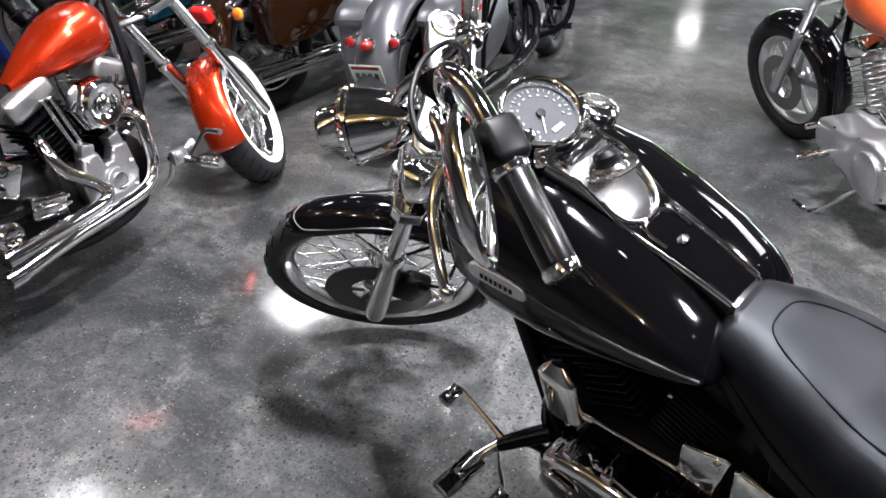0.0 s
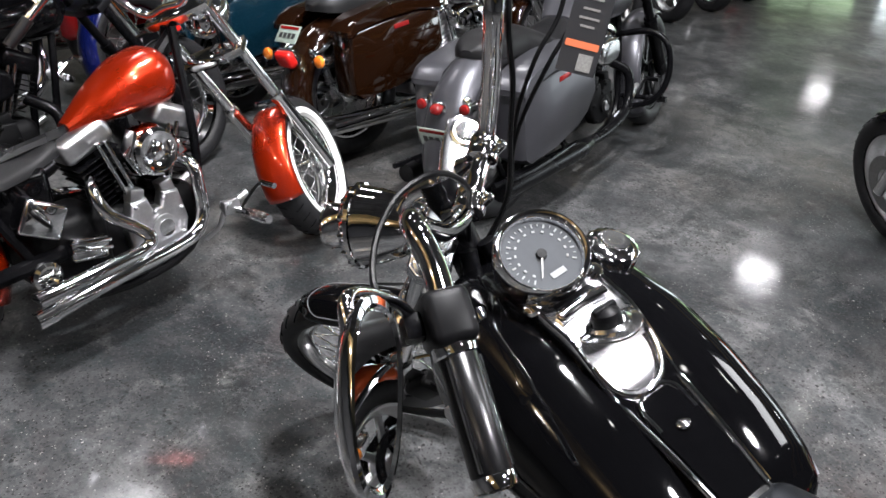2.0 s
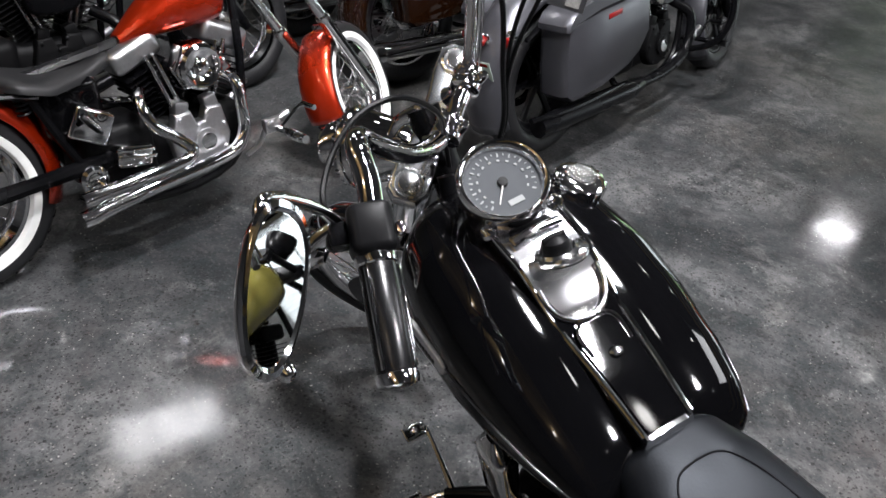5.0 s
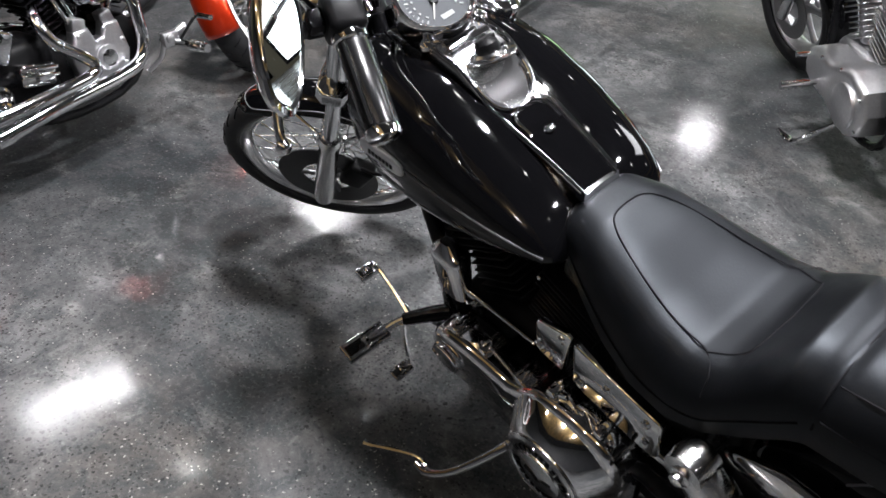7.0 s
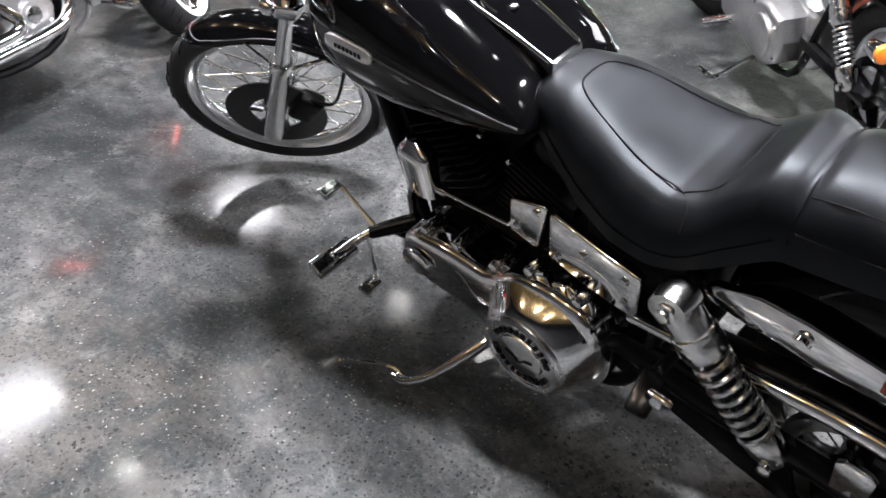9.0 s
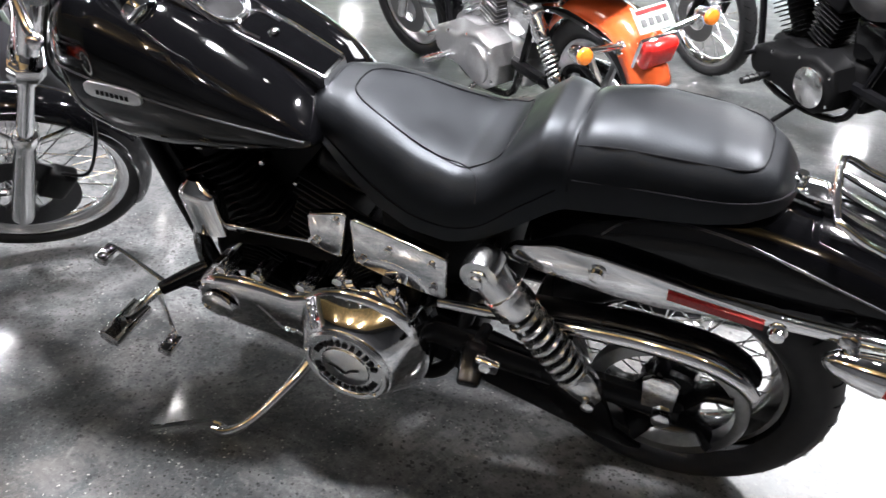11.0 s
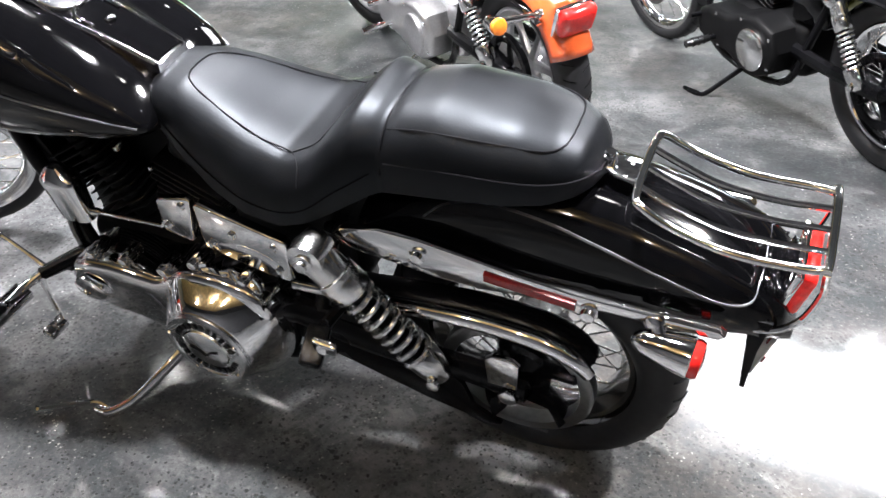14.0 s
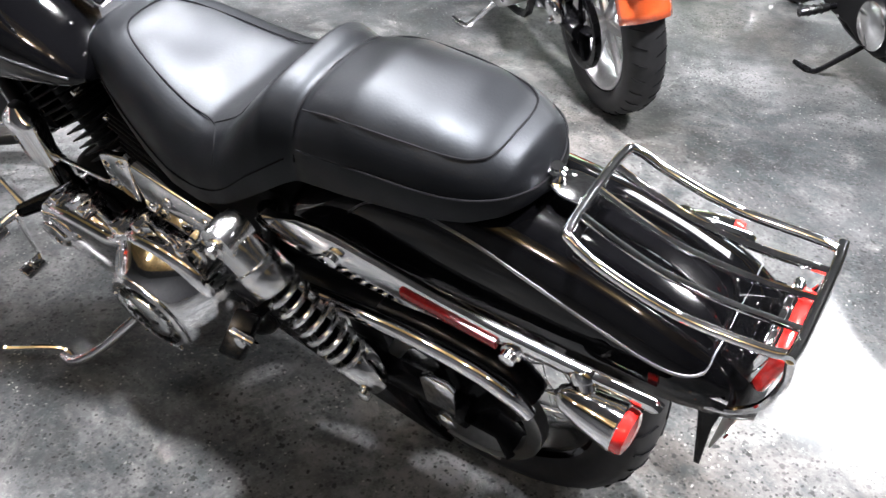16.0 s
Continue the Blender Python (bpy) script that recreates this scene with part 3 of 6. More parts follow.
# rear fender
f_top = table([-0.30, -0.2, -0.1, 0.0, 0.1, 0.2, 0.3, 0.38, 0.43, 0.455], [0.665, 0.735, 0.772, 0.786, 0.78, 0.762, 0.73, 0.695, 0.655, 0.605], 0.03)
f_low = table([-0.30, -0.1, 0.1, 0.3, 0.40, 0.455], [0.6, 0.618, 0.618, 0.612, 0.605, 0.585], 0.02)
f_half = table([-0.30, 0.0, 0.2, 0.36, 0.42, 0.455], [0.120, 0.128, 0.128, 0.120, 0.105, 0.082], 0.02)


def fender_at(x, a, grow=0.0):
    """A place on the rear fender: a from 0 at the left edge over the crown to pi at the right."""
    c, s = math.cos(a), math.sin(a)
    return V(x, -(f_half(x) + grow) * math.copysign(abs(c) ** 0.62, c), f_low(x) + (f_top(x) + grow - f_low(x)) * abs(s) ** 0.72)


b = bmesh.new()
skin(b, [[fender_at(x, a) for a in np.linspace(0, math.pi, 33)] for x in np.linspace(-0.30, 0.455, 36)], False, False)
fender = part("rear_fender", b, BLACK_PAINT, bike, "glossy black rear fender with silver pinstripes")
sol = fender.modifiers.new("sheet", "SOLIDIFY")
sol.thickness, sol.offset = 0.004, 1
b = bmesh.new()
for off in (0.0, 0.012):
    stripe = [fender_at(x, a - off * 2, 0.0052) for x, a in ((-0.16, 0.60), (-0.12, 0.80 - off * 0), (-0.05, 0.86), (0.05, 0.78), (0.15, 0.64), (0.25, 0.50), (0.34, 0.42), (0.385, 0.62), (0.392, 1.1), (0.393, math.pi / 2))]
    tube(b, stripe, 0.0012, 5, 8, 0.4)
    tube(b, [V(p.x, -p.y, p.z) for p in stripe], 0.0012, 5, 8, 0.4)
part("pinstripe", b, PIN, fender)

# struts with bolts and reflectors
for s in (-1, 1):
    b = bmesh.new()
    top = [(-0.322, 0.664), (-0.30, 0.684), (-0.227, 0.700), (-0.15, 0.697), (-0.071, 0.685), (0.03, 0.668), (0.129, 0.656), (0.25, 0.652), (0.352, 0.651)]
    low = [(0.362, 0.643), (0.352, 0.633), (0.25, 0.632), (0.131, 0.631), (0.03, 0.622), (-0.039, 0.614), (-0.12, 0.616), (-0.177, 0.624), (-0.26, 0.634), (-0.31, 0.645)]
    slab(b, top + low, frame_to((0, s * 0.152, 0), (0, s, 0), (1, 0, 0)) @ (Matrix.Diagonal((1, 1, 1, 1)) if s < 0 else Matrix.Diagonal((1, -1, 1, 1))), 0.016, 0.005)
    strut = part("fender_strut", b, CHROME, bike, "polished chrome fender strut")
    for x, z in ((-0.15, 0.667), (0.15, 0.628)):
        b = bmesh.new()
        lathe(b, [(0.015, 0), (0.016, 0.006), (0.013, 0.008), (0.012, 0.018), (0.007, 0.02)], frame_to((x, s * 0.166, z), (0, s, 0)), 14)
        part("bolt", b, CHROME, strut)
    b = bmesh.new()
    slab(b, [(-0.03, 0.664), (0.128, 0.644), (0.128, 0.628), (-0.03, 0.646)] if s < 0 else [(-0.03, -0.664), (0.128, -0.644), (0.128, -0.628), (-0.03, -0.646)],
         frame_to((0, s * 0.168, 0), (0, s, 0), (1, 0, 0)), 0.008, 0.003)
    part("reflector", b, RED_REFLECTOR, strut, "dark red side reflector")


def signal(parent, at, out, lens, length=0.085, r=0.034, stem=None):
    """A bullet turn signal whose lens looks along out."""
    m = frame_to(at, out)
    b = bmesh.new()
    lathe(b, [(0.004, -length), (0.012, -length * 0.96), (0.022, -length * 0.8), (r * 0.86, -length * 0.45), (r, -length * 0.12), (r * 1.02, 0.0), (r * 0.9, 0.004)], m, 28)
    if stem is not None:
        bar(b, m @ V(0, 0, -length * 0.45), stem, 0.011, 0.013)
        lathe(b, [(0.018, -0.008), (0.02, 0), (0.018, 0.008)], frame_to(stem, Vector(stem) - (m @ V(0, 0, -length * 0.45))), 18)
    root = part("turn_signal", b, CHROME, parent, "chrome bullet turn signal")
    b = bmesh.new()
    lathe(b, [(r * 0.95, 0.0), (r * 0.97, 0.011), (r * 0.88, 0.017), (r * 0.5, 0.021), (0.002, 0.022)], m, 28)
    part("lens", b, lens, root)
    return root


for s in (-1, 1):
    signal(bike, (0.318, s * 0.185, 0.600), (0.99, s * 0.05, -0.08), RED_LENS, 0.095, 0.034, (0.255, s * 0.16, 0.638))

# tail lamp, plate bracket
b = bmesh.new()
box(b, (0.034, 0.128, 0.09), Matrix.Translation((0.45, 0, 0.657)) @ Matrix.Rotation(radians(12), 4, "Y"), 0.012, 3)
tail = part("tail_lamp", b, RED_LENS, bike, "flat red tail lamp under the rack")
b = bmesh.new()
box(b, (0.016, 0.138, 0.1), Matrix.Translation((0.436, 0, 0.657)) @ Matrix.Rotation(radians(12), 4, "Y"), 0.006, 2)
part("bezel", b, CHROME, tail)
b = bmesh.new()
slab(b, [(-0.016, 0.03), (0.02, 0.03), (0.009, -0.04), (0.004, -0.14), (-0.004, -0.14), (-0.01, -0.04)], frame_to((0.405, -0.105, 0.605), (0, -1, 0), (1, 0, 0)), 0.006, 0.001)
bar(b, (0.40, -0.11, 0.60), (0.40, 0.11, 0.60), 0.008)
slab(b, [(-0.016, -0.03), (0.02, -0.03), (0.009, 0.04), (0.004, 0.14), (-0.004, 0.14), (-0.01, 0.04)], frame_to((0.405, 0.105, 0.605), (0, 1, 0), (1, 0, 0)), 0.006, 0.001)
bracket = part("plate_bracket", b, BLACK_METAL, bike, "black steel plate bracket")
b = bmesh.new()
box(b, (0.003, 0.18, 0.1), Matrix.Translation((0.425, 0.0, 0.53)) @ Matrix.Rotation(radians(14), 4, "Y"), 0.001)
part("dealer_plate", b, PAPER, bracket, "white dealer plate with red bars")
b = bmesh.new()
for z in (0.556, 0.506):
    box(b, (0.003, 0.15, 0.016), Matrix.Translation((0.4285, 0.0, z)) @ Matrix.Rotation(radians(14), 4, "Y"))
part("plate_bars", b, RED_REFLECTOR, bracket)

# luggage rack
rack_z = lambda x: float(np.interp(x, [0.19, 0.235, 0.29, 0.34, 0.40, 0.475], [0.808, 0.786, 0.763, 0.753, 0.749, 0.752]))
b = bmesh.new()
loop = [(0.475, -0.09, rack_z(0.475)), (0.44, -0.096, rack_z(0.44)), (0.34, -0.098, rack_z(0.34)), (0.25, -0.097, rack_z(0.25)), (0.203, -0.093, 0.804), (0.19, -0.078, 0.808), (0.187, 0, 0.809),
        (0.19, 0.078, 0.808), (0.203, 0.093, 0.804), (0.25, 0.097, rack_z(0.25)), (0.34, 0.098, rack_z(0.34)), (0.44, 0.096, rack_z(0.44)), (0.475, 0.09, rack_z(0.475))]
tube(b, loop, 0.007, 10, 6)
rack = part("luggage_rack", b, CHROME, bike, "bent chrome tube luggage rack")
for y in (-0.05, 0.0, 0.05):
    b = bmesh.new()
    tube(b, [(x, y, rack_z(x) - 0.001) for x in (0.19, 0.235, 0.29, 0.34, 0.40, 0.44, 0.474)], 0.0058, 8, 5)
    part("rail", b, CHROME, rack)
b = bmesh.new()
tube(b, [(0.475, -0.1, 0.755), (0.478, -0.06, 0.752), (0.478, 0.06, 0.752), (0.475, 0.1, 0.755)], 0.0075, 10, 6)
part("end_bar", b, CHROME, rack)
for s in (-1, 1):
    b = bmesh.new()
    tube(b, [(0.476, s * 0.098, 0.752), (0.478, s * 0.1, 0.71), (0.462, s * 0.1, 0.65), (0.43, s * 0.105, 0.618), (0.385, s * 0.11, 0.612)], 0.0058, 9, 6)
    part("stay", b, CHROME, rack)
b = bmesh.new()
slab(b, [(0, -0.016), (0.025, -0.026), (0.068, -0.026), (0.068, 0.026), (0.025, 0.026), (0, 0.016), (-0.008, 0.0)], frame_to((0.122, 0, 0.800), (0.12, 0, 1), (1, 0, 0)), 0.006, 0.002)
lathe(b, [(0.013, 0), (0.013, 0.012), (0.009, 0.014), (0.009, 0.02)], frame_to((0.13, 0, 0.806), (0.1, 0, 1)), 14)
part("seat_tab", b, CHROME, rack)

# seat
sx = [-0.775, -0.755, -0.72, -0.65, -0.58, -0.50, -0.42, -0.36, -0.315, -0.275, -0.243, -0.225, -0.205, -0.13, 0.0, 0.06, 0.10, 0.122, 0.130]
s_top = table(sx, [0.80, 0.832, 0.856, 0.864, 0.852, 0.824, 0.806, 0.822, 0.866, 0.897, 0.890, 0.878, 0.890, 0.905, 0.892, 0.876, 0.852, 0.822, 0.80], 0.014)
s_low = table(sx, [0.79, 0.79, 0.785, 0.735, 0.688, 0.668, 0.668, 0.688, 0.712, 0.735, 0.752, 0.758, 0.762, 0.772, 0.782, 0.788, 0.795, 0.798, 0.798], 0.02)
s_half = table(sx, [0.022, 0.062, 0.098, 0.128, 0.150, 0.172, 0.182, 0.178, 0.166, 0.152, 0.138, 0.132, 0.134, 0.136, 0.128, 0.114, 0.088, 0.055, 0.018], 0.012)
s_dish = table(sx, [0, 0, 0.0, 0.008, 0.014, 0.018, 0.02, 0.02, 0.014, 0.006, 0.002, 0, 0, 0, 0, 0, 0, 0, 0], 0.03)


def seat_at(x, a, grow=0.0):
    c, s = math.cos(a), math.sin(a)
    pw = 0.68
    y = -(s_half(x) + grow) * math.copysign(abs(c) ** pw, c)
    z = s_low(x) + (s_top(x) + grow - s_low(x)) * abs(s) ** 0.74
    return V(x, y, z - s_dish(x) * max(0, 1 - (y / max(0.02, s_half(x) * 0.75)) ** 2))


b = bmesh.new()
xs = np.concatenate([np.linspace(-0.775, -0.70, 12), np.linspace(-0.69, -0.3, 30), np.linspace(-0.29, -0.19, 22), np.linspace(-0.18, 0.08, 20), np.linspace(0.09, 0.130, 10)])
skin(b, [[seat_at(x, a) for a in np.linspace(0, math.pi, 41)] + [V(x, 0.6 * s_half(x), s_low(x) - 0.006), V(x, -0.6 * s_half(x), s_low(x) - 0.006)] for x in xs])
seat = part("seat", b, LEATHER, bike, "two-up black stitched leather seat")


def seam(points, r=0.0017, mirror=True, name="seam"):
    bb = bmesh.new()
    p = [seat_at(x, a, 0.0009) for x, a in points]
    tube(bb, p, r, 5, 8, 0.8)
    if mirror:
        tube(bb, [V(q.x, -q.y, q.z) for q in p], r, 5, 8, 0.8)
    return part(name, bb, STITCH, seat)


h = math.pi / 2
seam([(-0.662, h), (-0.657, 1.44), (-0.638, 1.31), (-0.60, 1.21), (-0.54, 1.14), (-0.47, 1.09), (-0.405, 1.04), (-0.378, 0.78), (-0.372, 0.45)])
seam([(-0.40, 1.03), (-0.362, 1.14), (-0.345, 1.25), (-0.34, h)])
seam([(-0.73, 0.26), (-0.66, 0.20), (-0.58, 0.16), (-0.48, 0.13), (-0.38, 0.12), (-0.30, 0.16), (-0.24, 0.22)])
seam([(-0.222, 0.2), (-0.222, 0.7), (-0.222, 1.1), (-0.222, h)], 0.002)
seam([(-0.215, 0.92), (-0.15, 0.87), (-0.05, 0.87), (0.03, 0.91), (0.062, 1.03), (0.074, 1.25), (0.077, h)])
seam([(-0.215, 0.36), (-0.10, 0.31), (0.0, 0.30), (0.06, 0.32), (0.10, 0.40), (0.122, 0.8), (0.126, h)])

# tank
tx = [-1.325, -1.31, -1.28, -1.22, -1.12, -1.0, -0.9, -0.8, -0.74, -0.705, -0.695]
t_top = table(tx, [0.86, 0.93, 0.985, 1.022, 1.032, 1.005, 0.962, 0.908, 0.866, 0.825, 0.80], 0.02)
t_low = table(tx, [0.80, 0.75, 0.715, 0.695, 0.69, 0.70, 0.715, 0.735, 0.75, 0.765, 0.775], 0.02)
t_half = table(tx, [0.03, 0.09, 0.135, 0.178, 0.205, 0.212, 0.204, 0.186, 0.168, 0.15, 0.13], 0.015)


def tank_at(x, a, grow=0.0):
    """A place on the tank: a from 0 (left flank) over the top (pi/2) to pi and on below."""
    c, s = math.cos(a), math.sin(a)
    zm = t_low(x) + 0.48 * (t_top(x) - t_low(x))
    y = -(t_half(x) + grow) * math.copysign(abs(c) ** 0.72, c)
    z = zm + ((t_top(x) + grow - zm) * abs(s) ** 0.78 if s > 0 else -(zm - t_low(x)) * abs(s) ** 0.9)
    if s > 0:
        z -= 0.022 * math.exp(-(y / 0.055) ** 2) * min(1, (x + 1.33) / 0.1)
    return V(x, y, z)


b = bmesh.new()
xs = np.concatenate([np.linspace(-1.325, -1.25, 12), np.linspace(-1.24, -0.75, 26), np.linspace(-0.742, -0.695, 9)])
skin(b, [[tank_at(x, a) for a in np.linspace(0, 2 * math.pi, 56, endpoint=False)] for x in xs])
tank = part("fuel_tank", b, BLACK_PAINT, bike, "gloss black twin-lobed fuel tank")
b = bmesh.new()
for s in (1, -1):
    line = [tank_at(x, 0.10 - 0.05 * (x + 0.7), 0.001) for x in np.linspace(-1.30, -0.71, 12)]
    tube(b, [V(p.x, s * p.y, p.z) for p in line], 0.0022, 6, 3)
part("side_bead", b, PIN, tank, "bright bead along the tank flank")
for s in (1, -1):
    b = bmesh.new()
    ring = [(0.066 * math.copysign(abs(math.cos(a)) ** 0.45, math.cos(a)), 0.0165 * math.copysign(abs(math.sin(a)) ** 0.6, math.sin(a))) for a in np.linspace(0, 2 * math.pi, 28, endpoint=False)]
    slab(b, ring, frame_to((-1.068, -s * 0.206, 0.872), (0, -s, 0.1), (1, 0, -0.03)), 0.011, 0.004, 3)
    badge = part("tank_badge", b, ALUMINIUM, tank, "long chrome tank badge")
    for k in range(7):
        b = bmesh.new()
        box(b, (0.007, 0.009, 0.002), frame_to((-1.10 + 0.011 * k, -s * 0.2175, 0.872 - 0.0004 * k), (0, -s, 0.1), (1, 0, -0.03)))
        part("print_bar", b, BLACK_METAL, badge)

# dash console
c_z = table([-1.215, -1.16, -1.08, -1.0, -0.955, -0.915, -0.87, -0.80, -0.72], [0.985, 1.028, 1.032, 1.016, 0.985, 0.950, 0.932, 0.905, 0.868], 0.02)
c_half = table([-1.215, -1.16, -1.05, -0.95, -0.9, -0.8, -0.72], [0.035, 0.062, 0.066, 0.062, 0.058, 0.050, 0.044], 0.02)
b = bmesh.new()
rings = []
for x in np.linspace(-1.215, -0.715, 44):
    w, z = c_half(x), c_z(x)
    rail = 0.006 if x > -0.92 else 0.0
    rings.append([V(x, y * w, z + dz) for y, dz in ((-1.06, -0.035), (-1.0, -0.008), (-0.95, -0.001 + rail), (-0.86, rail), (-0.8, 0.0), (-0.5, 0.002), (0, 0.003), (0.5, 0.002), (0.8, 0), (0.86, rail), (0.95, -0.001 + rail), (1.0, -0.008), (1.06, -0.035))])
skin(b, rings)
console = part("dash_console", b, CONSOLE, bike, "chrome dash console along the tank")
b = bmesh.new()
lathe(b, [(0.012, 0), (0.012, 0.004), (0.008, 0.007), (0.001, 0.008)], frame_to((-0.838, 0, 0.9245), (-0.35, 0, 1)), 18)
part("dash_screw", b, CHROME_DULL, console)
b = bmesh.new()
tube(b, [V(-0.952 + 0.052 * math.cos(a), 0.055 * math.sin(a), c_z(-0.952 + 0.052 * math.cos(a)) + 0.005) for a in np.linspace(-1.65, 1.65, 15)], 0.0065, 10, 3)
part("console_step", b, CONSOLE, console)
for s in (-1, 1):
    b = bmesh.new()
    tube(b, [(x, s * (c_half(x) * 0.97), c_z(x) + 0.004) for x in np.linspace(-1.06, -0.722, 12)], 0.0042, 8, 3)
    part("console_rail", b, CHROME, console)
b = bmesh.new()
tube(b, [(-0.845, -0.036, c_z(-0.845) + 0.007), (-0.882, -0.036, c_z(-0.882) + 0.008), (-0.896, -0.02, c_z(-0.896) + 0.009), (-0.899, 0, c_z(-0.899) + 0.009), (-0.896, 0.02, c_z(-0.896) + 0.009), (-0.882, 0.036, c_z(-0.882) + 0.008), (-0.845, 0.036, c_z(-0.845) + 0.007)], 0.0028, 8, 5)
part("inlay_lip", b, CHROME, console)
b = bmesh.new()
rings = []
for x in np.linspace(-0.892, -0.722, 18):
    w = c_half(x) * 0.78 * min(1.0, 0.55 + (x + 0.892) * 16)
    rings.append([V(x, -w, c_z(x) + 0.001), V(x, -w * 0.97, c_z(x) + 0.0055), V(x, 0, c_z(x) + 0.0068), V(x, w * 0.97, c_z(x) + 0.0055), V(x, w, c_z(x) + 0.001)])
skin(b, rings)
part("console_inlay", b, BLACK_PAINT, console, "black lacquered inlay of the dash console")
b = bmesh.new()
tube(b, [(-1.036, -0.045, 1.032), (-1.038, 0, 1.034), (-1.036, 0.045, 1.032)], 0.009, 10, 5, 0.6)
part("dash_ridge", b, CHROME, console)
b = bmesh.new()
box(b, (0.016, 0.075, 0.006), frame_to((-1.055, 0, 1.029), (-0.1, 0, 1), (1, 0, 0)), 0.003)
part("warning_strip", b, PLASTIC, console, "dark warning light strip")
b = bmesh.new()
km = frame_to((-0.985, 0.004, 1.014), (-0.3, 0, 1), (1, 0, 0))
slab(b, [(0.052 * math.cos(a), 0.05 * math.sin(a)) for a in np.linspace(0, 2 * math.pi, 28, endpoint=False)], km, 0.004, 0.002)
lathe(b, [(0.035, 0.0), (0.036, 0.008), (0.031, 0.012), (0.028, 0.01), (0.026, 0.008)], km, 28)
part("switch_plate", b, CHROME_DULL, console)
b = bmesh.new()
lathe(b, [(0.022, 0.006), (0.024, 0.016), (0.021, 0.026), (0.012, 0.032), (0.002, 0.034)], km, 24)
box(b, (0.012, 0.044, 0.016), km @ Matrix.Translation((0, 0, 0.028)), 0.005)
part("ignition_switch", b, PLASTIC, console, "black ignition knob")

# speedometer
gm = frame_to((-1.126, -0.004, 1.064), (0.42, -0.06, 0.9), (0, 1, 0))
b = bmesh.new()
lathe(b, [(0.055, -0.05), (0.068, -0.035), (0.074, -0.005), (0.076, 0.018), (0.0765, 0.03), (0.073, 0.036), (0.068, 0.034), (0.063, 0.026), (0.062, 0.018)], gm, 48, False)
gauge = part("speedometer", b, CHROME, bike, "round chrome-ringed speedometer with a grey dial")
b = bmesh.new()
lathe(b, [(0.001, 0.019), (0.064, 0.019), (0.064, 0.012)], gm, 48)
part("dial", b, DIAL, gauge)
b = bmesh.new()
for k in range(25):
    a = radians(-130 + 260 * k / 24) + math.pi / 2
    long = 0.007 if k % 2 == 0 else 0.004
    box(b, (long, 0.0016 if k % 2 else 0.0026, 0.001), gm @ Matrix.Rotation(a, 4, "Z") @ Matrix.Translation((0.055 - long / 2, 0, 0.0205)))
for k in range(13):
    a = radians(-125 + 250 * k / 12) + math.pi / 2
    box(b, (0.0035, 0.005, 0.001), gm @ Matrix.Rotation(a, 4, "Z") @ Matrix.Translation((0.041, 0, 0.0205)))
tagged(part("dial_print", b, DIAL_MARK, gauge), kind="stuff")
b = bmesh.new()
box(b, (0.027, 0.010, 0.001), gm @ Matrix.Translation((0.002, -0.039, 0.0205)))
part("odometer_window", b, DIAL_MARK, gauge)
b = bmesh.new()
lathe(b, [(0.009, 0.02), (0.008, 0.025), (0.001, 0.026)], gm, 18)
part("needle_hub", b, PLASTIC, gauge)
b = bmesh.new()
tube(b, [gm @ V(-0.004, -0.006, 0.023), gm @ V(-0.026, -0.034, 0.023)], [0.0014, 0.0008], 6, 1)
part("needle", b, PAPER, gauge, "pale speedometer needle")
for s in (-1, 1):
    b = bmesh.new()
    lathe(b, [(0.013, -0.01), (0.014, 0.0), (0.010, 0.006), (0.002, 0.008)], frame_to((-1.075, s * 0.066, 1.036), (0.2, s * 0.5, 1)), 16)
    part("dash_nut", b, CHROME, gauge)


def fuel_cap(at):
    m = frame_to(at, (0.18, 0.28 if at[1] > 0 else -0.28, 1))
    bb = bmesh.new()
    rings = []
    for r, z in ((0.043, -0.012), (0.044, 0.004), (0.043, 0.010), (0.036, 0.016), (0.022, 0.0185), (0.001, 0.019)):
        rings.append([m @ V(max(r, 1e-4) * (1 + (0.07 if k % 2 and 0.03 < r else 0)) * math.cos(2 * math.pi * k / 36), max(r, 1e-4) * (1 + (0.07 if k % 2 and 0.03 < r else 0)) * math.sin(2 * math.pi * k / 36), z) for k in range(36)])
    skin(bb, rings)
    cap = part("fuel_cap", bb, CHROME, bike, "knurled chrome fuel cap")
    bb = bmesh.new()
    lathe(bb, [(0.026, 0.0165), (0.026, 0.021), (0.02, 0.022), (0.016, 0.021), (0.001, 0.0225)], m, 24)
    part("cap_medallion", bb, CHROME_DULL, cap)


fuel_cap((-1.115, 0.142, 1.012))

# engine and frame
b = bmesh.new()
for s in (-1, 1):
    tube(b, [(-1.30, s * 0.02, 1.0), (-1.19, s * 0.07, 0.74), (-1.09, s * 0.1, 0.48), (-1.0, s * 0.12, 0.27), (-0.8, s * 0.135, 0.2), (-0.5, s * 0.135, 0.22), (-0.42, s * 0.12, 0.4), (-0.36, s * 0.11, 0.62)], 0.017, 10, 6)
tube(b, [(-1.35, 0, 0.95), (-1.1, 0, 0.78), (-0.7, 0, 0.70), (-0.35, 0, 0.64)], 0.024, 10, 6)
part("frame", b, BLACK_METAL, bike, "black tubular steel frame")
b = bmesh.new()
tube(b, [(-1.40, 0, 1.09), (-1.30, 0, 0.90)], 0.032, 18, 1)
part("steering_head", b, BLACK_METAL, bike)
b = bmesh.new()
box(b, (0.42, 0.2, 0.2), Matrix.Translation((-0.86, 0.0, 0.34)), 0.05, 4)
box(b, (0.3, 0.2, 0.24), Matrix.Translation((-0.56, 0.02, 0.36)), 0.04, 3)
part("crankcase", b, BLACK_CASE, bike, "black engine and gearbox case")


